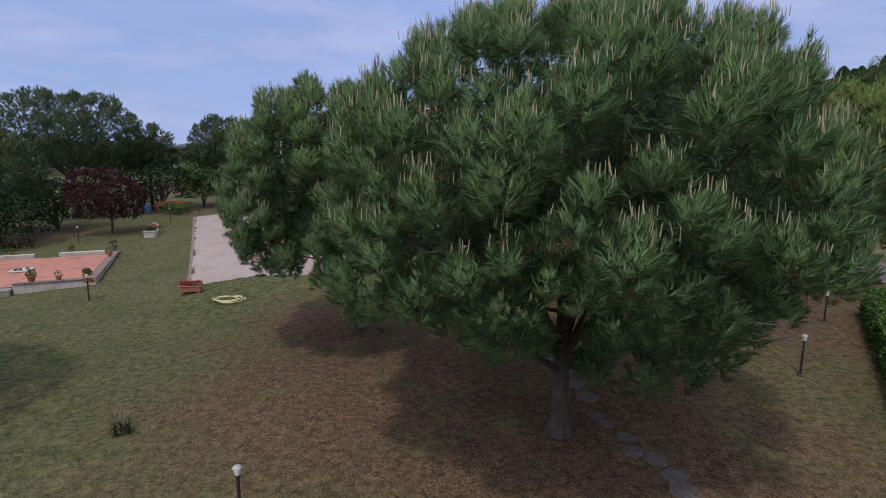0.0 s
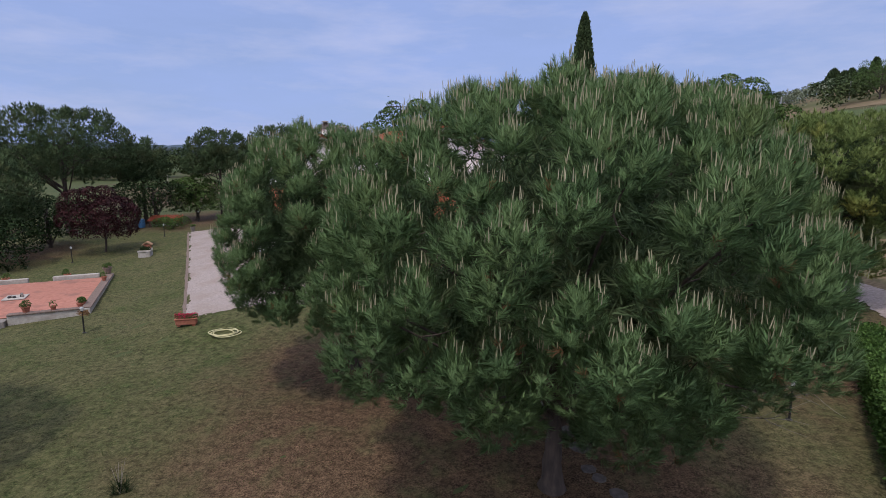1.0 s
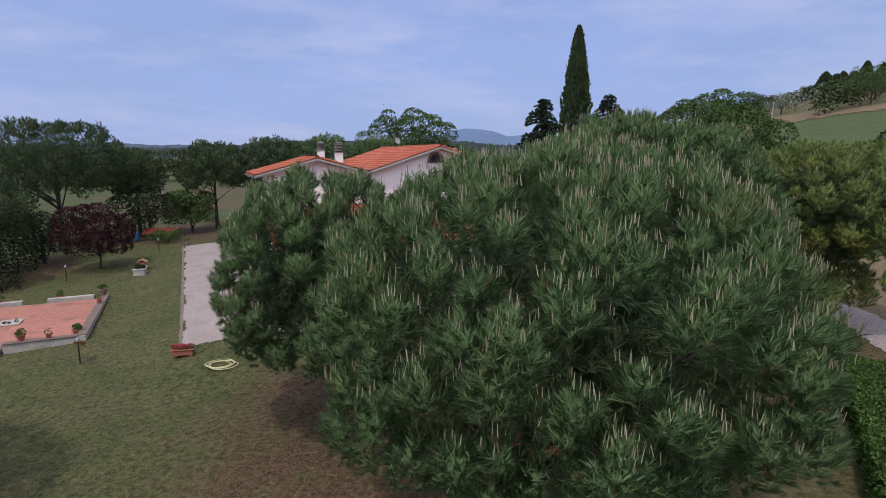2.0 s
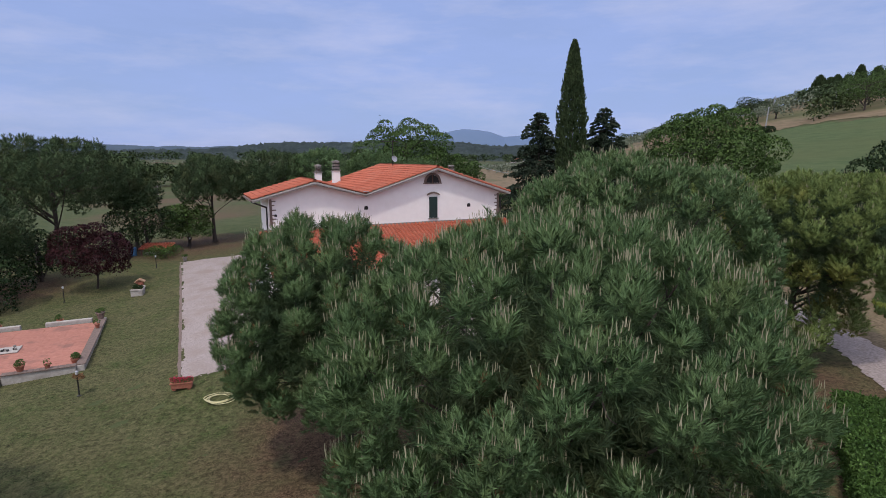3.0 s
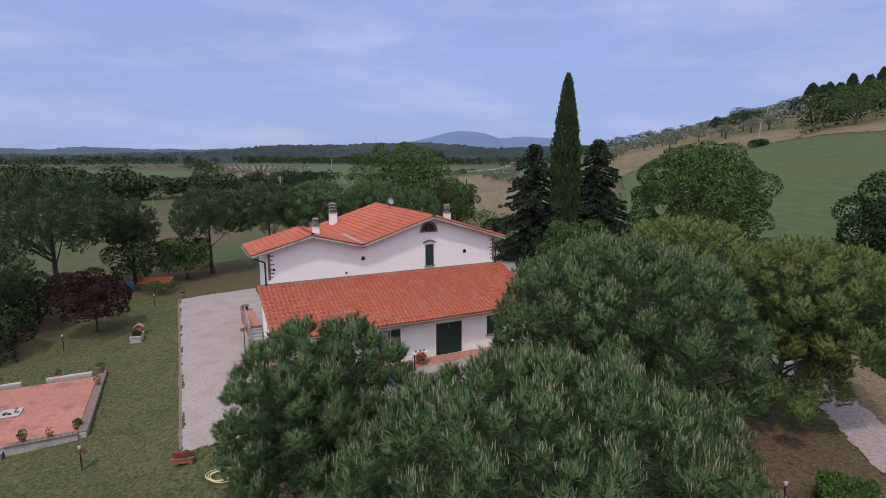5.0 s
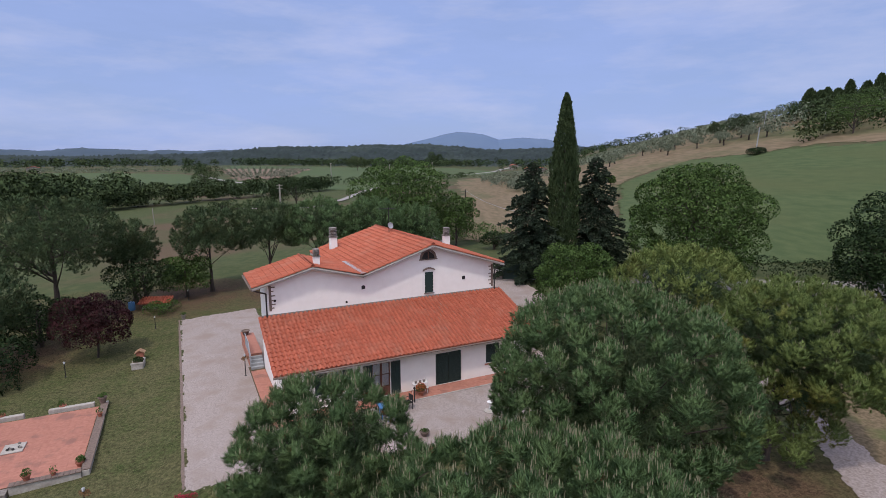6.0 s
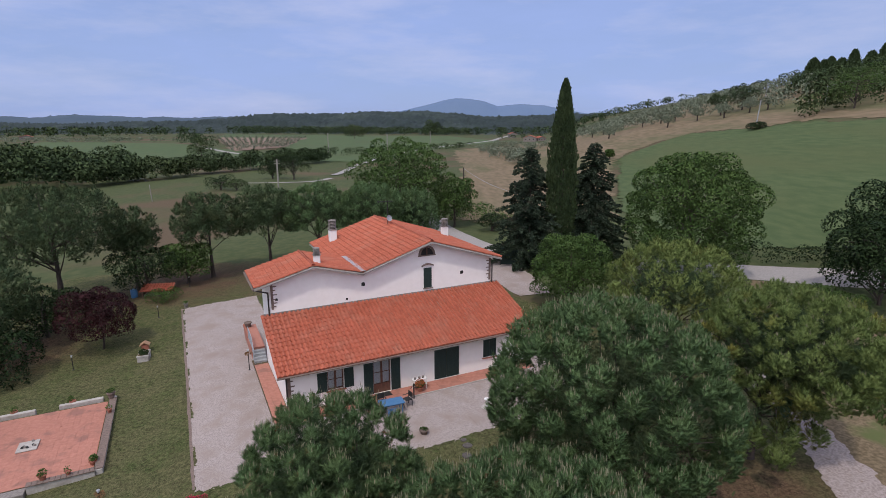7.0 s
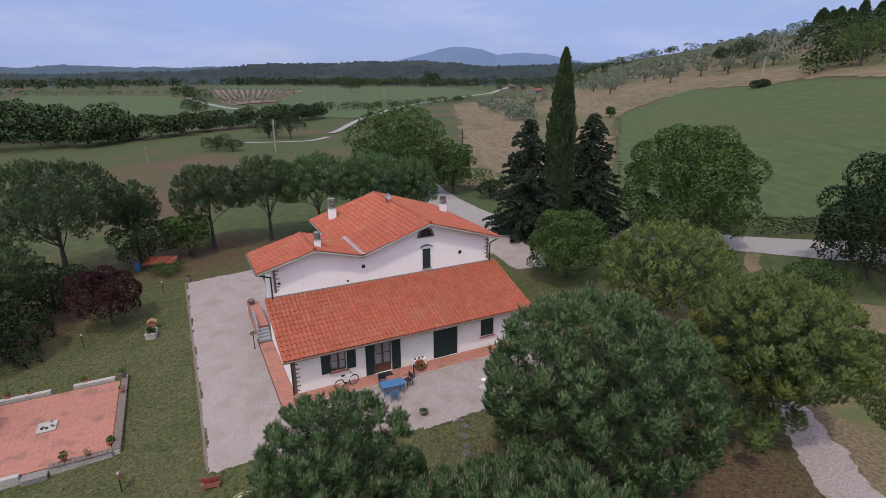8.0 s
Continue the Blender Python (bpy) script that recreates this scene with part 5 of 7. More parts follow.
def far_hills(name, d0, d1, a0, a1, height, mat, label, bumps, n=260, rows=26, seed=1):
    """A range of hills: from its foot at d0 to its crest and beyond."""
    a = np.linspace(a0, a1, n)
    t = np.linspace(0, 1, rows)
    d = d0 + (d1 - d0) * t
    aa, dd = np.meshgrid(a, d)
    crest = smooth(0, 0.75, t)[:, None] - 0.35 * smooth(0.75, 1, t)[:, None]
    z = 4 + (height(a)[None] - 4) * crest
    r = np.random.default_rng(seed)
    z = z + bumps * r.standard_normal(z.shape) * (t[:, None] > 0.02) + bumps * 2 * np.sin(aa * 47 + dd / 130) * np.sin(dd / 90 + aa * 23) * (t[:, None] > 0.05)
    v = np.stack([aa * dd, dd, z], -1).reshape(-1, 3)
    return tagged(mesh_from(name, v, grid_faces(rows, n), mat, smooth=True), label, "hills", kind="structure")


far_hills("backdrop_near_ridge", 950, 2300, -1.25, 0.8, lambda a: 14 + rise(a) * 1500, M_FARHILL, "dark wooded hills across the valley", 3.0, 520, 46)
# far ridge and mountain carry their air haze as base colour
far_hills("backdrop_far_ridge", 2600, 3500, -1.0, 0.4, lambda a: 20 + 3270 * np.interp(a, [-1, -0.82, -0.7, -0.63, -0.55, -0.4, 0.4], [0.022, 0.022, 0.018, 0.0215, 0.018, 0.017, 0.017]), M_FARHAZE, "distant hills, blue-grey from haze put into their colour", 2.0, 200, 14, 2)
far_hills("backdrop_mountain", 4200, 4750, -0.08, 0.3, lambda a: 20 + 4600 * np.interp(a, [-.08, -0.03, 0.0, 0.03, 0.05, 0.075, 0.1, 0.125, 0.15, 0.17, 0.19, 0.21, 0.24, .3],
          [0.02, 0.031, 0.038, 0.046, 0.049, 0.0475, 0.044, 0.035, 0.037, 0.0385, 0.037, 0.0365, 0.03, 0.02]), M_MOUNTAIN_HAZE, "mountain on the horizon, pale blue from painted haze", 0.6, 160, 12, 3)

# ---- olive groves and scattered trees on the hill ----
olives = np.concatenate([belt([(33, 350), (36, 300), (40, 240), (38, 222)], 8, 46, 21), belt([(42, 335), (46, 290), (48, 258)], 7, 26, 22), belt([(60, 445), (71, 385), (80, 335)], 16, 46, 25),
                         spread([(113, 424), (84, 285), (89, 250), (96, 226), (105, 212), (110, 190), (110, 168), (114, 163), (150, 215), (185, 300), (259, 434), (242, 486), (200, 560), (150, 540)], 560, 23, 5.0)])
near_ones = [(91, 303), (78.5, 237), (95, 296), (97, 247), (86, 252), (92.5, 211), (101, 224), (101, 205), (103, 190), (108.7, 185), (111, 179), (100, 235), (107, 200)]


def olive(x, y, h, r):
    base = float(gz(x, y))
    tree = thing("olive_tree", x, y, base, 0, "grey-green olive tree on the dry field", "tree", "olive trees on the hillside")
    lc, lr = crown_lobes(np.array([0, 0, h * 0.62]), r, h * 0.4, h * 0.35, 14, r * 0.42, 0.2)
    mesh_from("crown", *leaf_cloud(lc, lr, 30, 0.5), M_LEAF_OLIVE, tree)
    mesh_from("trunk", *joined([tube_np(spline([(0, 0, -0.1), (0.15, 0, h * 0.3), (0.5 * sx, 0.2, h * 0.6)], 5), np.linspace(0.3, 0.1, 5), 6) for sx in (-1, 1)]), M_BARK, tree)
    return tree


first = olive(near_ones[0][0], near_ones[0][1], 4.6, 2.5)
for i, (x, y) in enumerate(near_ones[1:]):
    copy_thing(first, pose(x, y, float(gz(x, y)), 0, 0, 77 * i))
woods("olive_grove", olives[:, 0], olives[:, 1], RNG.uniform(4.2, 5.8, len(olives)), RNG.uniform(2.3, 3.3, len(olives)), "grey-green olive grove climbing the hill", M_LEAF_OLIVE, 42, 1.1, "olive grove", lobes=5)
w = np.concatenate([spread([(133, 205), (128, 185), (107, 145), (109, 131), (160, 170), (215, 225), (190, 280), (150, 225)], 170, 31, 4.5), belt([(101, 143), (104, 150), (106, 142)], 3, 6, 32)])
woods("hill_wood", w[:, 0], w[:, 1], RNG.uniform(3.0, 6.0, len(w)), RNG.uniform(2.4, 3.8, len(w)), "green wood on the hilltop", M_WOODS, 90, 1.0)
w = np.concatenate([np.array([(240, 520), (257, 520), (265, 530), (237, 457), (238, 443), (225, 408), (232, 406), (258, 432), (254, 414), (225, 349), (229, 344)]), belt([(100, 640), (140, 600), (190, 540)], 30, 14, 34)])
woods("skyline_pines", w[:, 0], w[:, 1], RNG.uniform(6, 9, len(w)), RNG.uniform(2.8, 4.4, len(w)), "dark pines on the skyline of the hill", M_WOODS, 130, 1.4)
for x, y, h, r in ((182, 262, 10, 2.8), (190, 266, 8, 2.6), (199, 274, 9, 2.4), (188, 252, 7, 2.2), (178, 232, 9, 1.6), (187, 234, 7, 2.0), (192, 233, 9, 1.8)):
    conifer(x, y, h, r, "dark cypress on the hilltop", "cypress_tree", M_LEAF_CYP, columnar=True, leaf=1.5, n=1300)
for x, y, h, r, m, lab in ((114, 199, 9, 5.5, M_WOODS, "dark green tree standing among the olives"), (119, 225, 6, 4, M_WOODS, "dark green tree standing among the olives"), (107, 137, 9, 6.0, M_LEAF, "big green tree up on the hillside"),
                           (115, 146, 9.5, 6, M_LEAF, "big green tree up on the hillside"), (-121, 294, 9, 6.5, M_WOODS, "lone dark tree on the pale field"), (-44, 178, 8.5, 5.5, M_LEAF_DARK, "dark green tree in the meadow"), (-52, 182, 6, 4, M_LEAF_DARK, "dark green tree in the meadow"),
                           (-58, 152, 3.6, 4.4, M_LEAF_DARK, "dark bushes in the meadow"), (-53, 150, 3.2, 3.2, M_WOODS, "dark bushes in the meadow"), (-88, 660, 16, 13, M_WOODS, "lone spreading tree in the far field"),
                           (7.7, 950, 22, 14, M_WOODS, "lone tree in the far field"), (58.1, 173.4, 3.6, 1.5, M_LEAF, "small sapling in the dry field"), (89.3, 147.5, 1.6, 2.4, M_LEAF_DARK, "low round bush by the pole"),
                           (9.5, 80, 2.6, 2.2, M_LEAF_DARK, "low green roadside bush"), (14, 76, 2.6, 2.4, M_LEAF, "low green roadside bush"), (-118, 205, 8, 4.5, M_WOODS, "green tree at the wood's edge")):
    broadleaf(x, y, h, r, h * 0.12, lab, m, 30, 0.32, 60, max(0.25, 0.002 * math.hypot(x, y)), trunk_r=0.25)
x = np.linspace(30, 62, 26)
w = np.stack([x + RNG.uniform(-1, 1, 26), np.interp(x, [30, 47, 62], [63.5, 54.5, 42.5]) + RNG.uniform(-1.0, 1.6, 26)], -1)
woods("roadside_bushes", w[:, 0], w[:, 1], RNG.uniform(1.2, 2.4, 26), RNG.uniform(1.2, 2.0, 26), "tangled green bushes along the road", M_LEAF_DARK, 160, 0.3, "bushes")
w = np.concatenate([belt([(-10, 92), (-2, 95), (6, 92), (12, 84)], 5, 22, 41), belt([(-26, 108), (-14, 112), (-6, 118)], 6, 12, 42)])
woods("meadow_bushes", w[:, 0], w[:, 1], RNG.uniform(1.2, 2.8, len(w)), RNG.uniform(1.4, 2.4, len(w)), "rough green bushes behind the garden", M_LEAF, 140, 0.4, "bushes")


# ---- poles ----
def pole(x, y, h, arms=0, mat=None, name="utility_pole", r=0.13, label="weathered wooden utility pole in the field", lean=0.0):
    base = float(gz(x, y))
    p = thing(name, x, y, base, 0, label, "pole")
    bm = bmesh.new()
    rod(bm, (0, 0, -0.3), (lean, 0, h), r, 8)
    part("post", bm, mat or M_POLE, p)
    for k in range(arms):
        part("cross_arm", boxed(-0.8, -0.06, h - 0.5 - 0.7 * k, 0.8, 0.06, h - 0.35 - 0.7 * k), M_POLE, p)
    return p


pole(7.2, 110.3, 7.4, 0, M_BARK)
pole(-40.5, 146.8, 8.4, 2, r=0.2)
pole(-62.5, 344, 12.5, 1, r=0.28)
pole(-28.7, 384.8, 11, 0, r=0.3)
pole(2.0, 554, 12, 0, r=0.35)
pole(-66.7, 131.3, 4.0, 0, r=0.09, lean=-0.2)
pole(-72, 222, 5, 0, r=0.12)
pole(-86, 196, 4.6, 0, r=0.1)
pole(96.5, 160, 6.2, 0, M_ZINC, r=0.16, lean=0.5)
pole(132, 215, 6.0, 0, M_ZINC, r=0.16, lean=0.4)
pole(113.6, 156.4, 5.2, 0, M_ZINC, r=0.16)


def wire(name, a, b, sag):
    p = np.linspace(a, b, 14)
    p[:, 2] -= sag * 4 * np.linspace(0, 1, 14) * (1 - np.linspace(0, 1, 14))
    return tagged(mesh_from(name, *tube_np(p, np.full(14, 0.03), 4), M_ZINC), "thin overhead wire between poles", "wire")


wire("overhead_wire", (7.2, 110.3, float(gz(7.2, 110.3)) + 7.2), (16, 68, float(gz(16, 68)) + 6.5), 1.2)
wire("overhead_wire", (113.6, 156.4, float(gz(113.6, 156.4)) + 5.0), (190, 165, float(gz(190, 165)) + 8), 1.0)


def far_house(x, y, w, d, h, turn, label, wall=None):
    b = thing("farmhouse", x, y, float(gz(x, y)) - 0.5, turn, label, "house")
    part("wall", prism(bmesh.new(), [(-w / 2, 0), (w / 2, 0), (w / 2, h), (0, h + w * 0.16), (-w / 2, h)], -d / 2, d / 2), wall or M_PLASTER, b)
    for s in (-1, 1):
        slab("roof", [(s * (w / 2 + 0.5), -d / 2 - 0.5, h - 0.1), (0, -d / 2 - 0.5, h + w * 0.16 + 0.15), (0, d / 2 + 0.5, h + w * 0.16 + 0.15), (s * (w / 2 + 0.5), d / 2 + 0.5, h - 0.1)], 0.25, M_TILE, b)
    for i in range(3):
        part("window", boxed(-w * 0.3 + i * w * 0.3 - 0.5, -d / 2 - 0.06, h * 0.45, -w * 0.3 + i * w * 0.3 + 0.5, -d / 2 + 0.02, h * 0.45 + 1.4), M_DARKHOLE, b)
    return b


far_house(-430, 600, 12, 8, 4, 30, "small grey farmhouse at the wood's edge", M_STONE)
far_house(118, 770, 9, 9, 6.5, 10, "distant grey stone villa among cypresses", M_STONE)
far_house(112, 600, 14, 9, 5, -20, "distant stone farmhouse by the road", M_STONE)
far_house(124, 606, 10, 8, 4, 20, "distant stone farmhouse by the road", M_STONE)


# ---- containers at the drive entrance ----
M_BIN = material("dark_green_container_steel", (0.012, 0.03, 0.022), (0.02, 0.042, 0.03), 4, 0.5)
for i, (bx, by) in enumerate(((9.7, 63.3), (11.5, 62.7))):
    crate = thing("waste_container", bx, by, float(gz(bx, by)) + 0.08, -18, "dark green steel waste container beside the road", "container", "waste containers")
    part("body", prism(bmesh.new(), [(-0.75, 0.18), (0.75, 0.18), (0.86, 1.25), (-0.86, 1.25)], -0.55, 0.55), M_BIN, crate)
    part("lid", prism(bmesh.new(), [(-0.9, 1.25), (0.9, 1.25), (0.86, 1.42), (0.6, 1.52), (-0.6, 1.52), (-0.86, 1.42)], -0.6, 0.6), M_BIN, crate)
    for wx in (-0.6, 0.6):
        for wy in (-0.4, 0.4):
            bm = bmesh.new()
            rod(bm, (wx, wy - 0.04, 0.1), (wx, wy + 0.04, 0.1), 0.1, 10)
            part("wheel", bm, M_DARKHOLE, crate)

# ---- house details ----
def shutter(x0, x1, z0, z1, y=-0.045, closed=False):
    """A louvred leaf with frame, slats and hinges."""
    s = part("shutter", boxed(x0, y, z0, x1, y + 0.04, z1, bevel=0.006), M_GREEN, house, "dark green louvred shutter")
    w = x1 - x0
    n = int((z1 - z0 - 0.2) / 0.075)
    for i in range(n):
        z = z0 + 0.1 + i * 0.075
        part("slat", boxed(x0 + 0.07, y - 0.014, z, x1 - 0.07, y - 0.001, z + 0.045), M_GREEN, s)
    return s


def window_unit(name, x0, x1, z0, z1, door=False):
    """Frame, two sashes with bars, panes and a curtain behind."""
    w = part(name, boxed(x0, 0.10, z0, x0 + 0.06, 0.18, z1), M_WOOD, house, "brown wooden window with curtains" if not door else "brown wooden glazed door with curtains")
    part("frame_side", boxed(x1 - 0.06, 0.10, z0, x1, 0.18, z1), M_WOOD, w)
    part("frame_top", boxed(x0 + 0.06, 0.10, z1 - 0.06, x1 - 0.06, 0.18, z1), M_WOOD, w)
    mid = (x0 + x1) / 2
    low = z0 + (0.62 if door else 0.06)
    part("bottom_rail", boxed(x0 + 0.06, 0.10, z0, x1 - 0.06, 0.18, low), M_WOOD, w)
    part("mullion", boxed(mid - 0.06, 0.09, low, mid + 0.06, 0.17, z1 - 0.06), M_WOOD, w)
    part("glazing_bar", boxed(x0 + 0.06, 0.115, (low + z1) / 2 - 0.02, mid - 0.06, 0.145, (low + z1) / 2 + 0.02), M_WOOD, w)
    part("glazing_bar", boxed(mid + 0.06, 0.115, (low + z1) / 2 - 0.02, x1 - 0.06, 0.145, (low + z1) / 2 + 0.02), M_WOOD, w)
    for a, b in ((x0 + 0.06, mid - 0.06), (mid + 0.06, x1 - 0.06)):
        for c, d in ((low, (low + z1) / 2 - 0.02), ((low + z1) / 2 + 0.02, z1 - 0.06)):
            g = part("pane", boxed(a, 0.128, c, b, 0.132, d), M_GLASS, w)
            g.visible_shadow = False
    part("curtain", boxed(x0 + 0.05, 0.2, low, x1 - 0.05, 0.215, z1 - 0.05), M_CURTAIN, w, "white lace curtain")
    return w


def glass_material():
    m = bpy.data.materials.new("window_glass")
    m.use_nodes = True
    b = m.node_tree.nodes["Principled BSDF"]
    b.inputs["Base Color"].default_value = (0.9, 0.95, 0.95, 1)
    b.inputs["Roughness"].default_value, b.inputs["Transmission Weight"].default_value, b.inputs["IOR"].default_value = 0.03, 1.0, 1.45
    return m


M_GLASS = glass_material()
window_unit("front_window", 2.37, 3.38, 0.96, 2.23)
part("window_sill", boxed(2.25, -0.14, 0.9, 3.5, 0.06, 0.955, bevel=0.01), M_TERRA, house, "terracotta window sill")
shutter(1.74, 2.34, 0.95, 2.24)
shutter(3.42, 4.02, 0.95, 2.24)
window_unit("front_door", 5.32, 6.49, 0.03, 2.23, True)
shutter(4.68, 5.29, 0.08, 2.24)
shutter(6.52, 7.15, 0.08, 2.24)
shutter(9.65, 10.58, 0.06, 2.19, 0.05)
shutter(10.61, 11.54, 0.06, 2.19, 0.05)
shutter(13.46, 13.99, 0.92, 2.23, 0.05)
shutter(14.01, 14.54, 0.92, 2.23, 0.05)
part("window_sill", boxed(13.35, -0.12, 0.84, 14.65, 0.06, 0.895, bevel=0.01), M_TERRA, house, "terracotta window sill")
# upper window with a brow, lunette and vents on the gable
part("upper_shutter", boxed(11.07, 4.752, 5.1, 11.71, 4.799, 6.62, bevel=0.006), M_GREEN, house, "closed dark green shutter")
part("upper_sill", boxed(10.99, 4.68, 5.02, 11.79, 4.798, 5.09, bevel=0.008), M_STONE, house)
bm = bmesh.new()
prism(bm, [(10.9 + 0.97 * i / 10, 6.72 + 0.14 * math.sin(math.pi * i / 10)) for i in range(11)] + [(11.87 - 0.97 * i / 10, 6.82 + 0.16 * math.sin(math.pi * i / 10)) for i in range(11)], 4.7, 4.799)
part("brick_brow", bm, M_QUOIN, house)
bm = bmesh.new()
cx, cz = 11.34, 7.62
prism(bm, [(cx + 0.5 * math.cos(math.pi * i / 14), cz + 0.55 * math.sin(math.pi * i / 14)) for i in range(15)] + [(cx + 0.67 * math.cos(math.pi * (14 - i) / 14), cz + 0.7 * math.sin(math.pi * (14 - i) / 14)) for i in range(15)], 4.73, 4.799)
part("lunette_arch", bm, M_QUOIN, house, "half-round brick arch")
bm = bmesh.new()
prism(bm, [(cx + 0.49 * math.cos(math.pi * i / 14), cz + 0.54 * math.sin(math.pi * i / 14)) for i in range(15)], 4.77, 4.798)
part("lunette_opening", bm, M_DARKHOLE, house)
part("lunette_sill", boxed(cx - 0.72, 4.7, cz - 0.08, cx + 0.72, 4.798, cz - 0.004, bevel=0.008), M_QUOIN, house)
part("lunette_bar", boxed(cx - 0.03, 4.745, cz, cx + 0.03, 4.769, cz + 0.52), M_WOOD, house)
for x, z, r in ((6.38, 6.02, 0.13), (14.28, 5.92, 0.13), (0.42, 5.76, 0.08), (5.16, 5.11, 0.07)):
    bm = bmesh.new()
    prism(bm, [(x - r, z - r), (x + r, z - r), (x + r, z + r * 0.5), (x + r * 0.5, z + r), (x - r * 0.5, z + r), (x - r, z + r * 0.5)], 4.775, 4.798)
    part("wall_vent", bm, M_DARKHOLE, house)


def quoins(x0, x1, y0, y1, z0, z1, into):
    """A corner strip of rough stone with thin toothing bricks."""
    part("quoin_strip", boxed(x0, y0, z0, x1, y1, z1, bevel=0.012), M_QUOIN, house, "brown stone corner strip")
    z, k = z0 + 0.16, 0
    while z < z1 - 0.1:
        ext = 0.24 if k % 2 else 0.15
        a, b = (x1 + 0.002, x1 + ext) if into > 0 else (x0 - ext, x0 - 0.002)
        part("quoin", boxed(a, y0, z, b, y0 + 0.1, z + 0.075, bevel=0.01), M_QUOIN, house)
        z += RNG.uniform(0.24, 0.34)
        k += 1


quoins(-0.03, 0.15, -0.03, 0.2, 0.06, 2.7, 1)
quoins(0.06, 0.22, 4.77, 4.9, 5.1, 6.8, 1)
quoins(16.7, 16.88, 4.77, 5.0, 5.0, 6.75, -1)
# gutters and pipes
bm = bmesh.new()
rod(bm, (-0.7, -0.76, 2.72), (17.5, -0.76, 2.72), 0.06, 8)
part("front_gutter", bm, M_QUOIN, house, "brown copper gutter")
bm = bmesh.new()
rod(bm, (-1.07, 4.22, 6.78), (-1.07, 8.95, 6.78), 0.06, 8)
part("wing_gutter", bm, M_QUOIN, house, "brown copper gutter")
for a, b in (((-1.03, 4.35, 6.7), (-0.12, 4.72, 6.3)), ((-0.12, 4.72, 6.3), (-0.12, 4.72, 4.6)), ((-0.5, -0.7, 2.7), (-0.1, -0.1, 2.4)), ((-0.1, -0.1, 2.4), (-0.1, -0.1, 0.05)), ((17.6, 4.4, 6.75), (16.95, 4.7, 6.3)), ((16.95, 4.7, 6.3), (16.95, 4.7, 4.7))):
    bm = bmesh.new()
    rod(bm, a, b, 0.05, 8)
    part("downpipe", bm, M_METAL, house)
for xa, za, xb, zb in ((-1.0, 6.81, 2.85, 7.85), (2.85, 7.85, 6.22, 6.99), (6.22, 6.99, 11.5, 8.67), (11.5, 8.67, 17.55, 6.81)):
    slab("barge_board", [(xa, YF - 0.03, za - 0.03), (xb, YF - 0.03, zb - 0.03), (xb, YF + 0.06, zb - 0.03), (xa, YF + 0.06, za - 0.03)], 0.06, M_CONCRETE, house)
slab("valley_flashing", [(6.05, 4.2, 7.17), (6.42, 4.2, 7.17), (6.42, 8.95, 7.19), (6.05, 8.95, 7.19)], 0.04, M_ZINC, house, "grey zinc valley gutter")


def chimney(x, y, z, h, w, d):
    c = part("chimney", boxed(x - w / 2, y - d / 2, z - 0.5, x + w / 2, y + d / 2, z + h * 0.58, bevel=0.015), M_PLASTER, house, "white plastered chimney with slatted cap")
    part("collar", boxed(x - w / 2 - 0.05, y - d / 2 - 0.05, z + h * 0.58, x + w / 2 + 0.05, y + d / 2 + 0.05, z + h * 0.63), M_STONE, c)
    part("flue", boxed(x - w / 2 + 0.09, y - d / 2 + 0.09, z + h * 0.6, x + w / 2 - 0.09, y + d / 2 - 0.09, z + h), M_DARKHOLE, c)
    for i in range(5):
        zz = z + h * 0.66 + i * h * 0.068
        bm = bmesh.new()
        lathe(bm, [(w * 0.5, zz), (w * 0.58, zz + 0.01), (w * 0.58, zz + h * 0.034), (w * 0.5, zz + h * 0.04)], 12, x, y)
        part("cap_slat", bm, M_STONE, c)
    bm = bmesh.new()
    lathe(bm, [(w * 0.6, z + h), (w * 0.55, z + h + 0.05), (w * 0.1, z + h + 0.1)], 12, x, y)
    part("cap", bm, M_STONE, c)
    return c


chimney(6.85, 14.4, 7.2, 1.85, 0.58, 0.58)
chimney(3.3, 5.2, 7.75, 1.1, 0.4, 0.4)
chimney(16.8, 12.8, 7.0, 1.65, 0.52, 0.52)

antenna = thing("tv_antenna", 0, 0, 0, 0, "thin metal television aerial on the roof", "antenna")
antenna.matrix_world = HOUSE @ pose(11.1, 12.2, 8.5)
bm = bmesh.new()
rod(bm, (0, 0, 0), (0, 0, 2.3), 0.04)
part("mast", bm, M_METAL, antenna)
bm = bmesh.new()
rod(bm, (-0.9, 0, 2.2), (0.5, 0, 2.2), 0.025)
part("boom", bm, M_METAL, antenna)
for i in range(8):
    bm = bmesh.new()
    rod(bm, (-0.9 + 0.19 * i, -0.32, 2.2), (-0.9 + 0.19 * i, 0.32, 2.2), 0.014)
    part("element", bm, M_METAL, antenna)
dish = part("dish", lathe(bmesh.new(), [(0.04, 0.0), (0.17, 0.04), (0.27, 0.11), (0.255, 0.115), (0.14, 0.05)], 20), M_GREYRAIL, antenna, "grey satellite dish")
dish.matrix_local = pose(0.05, -0.1, 0.75, 70, 0, 15)

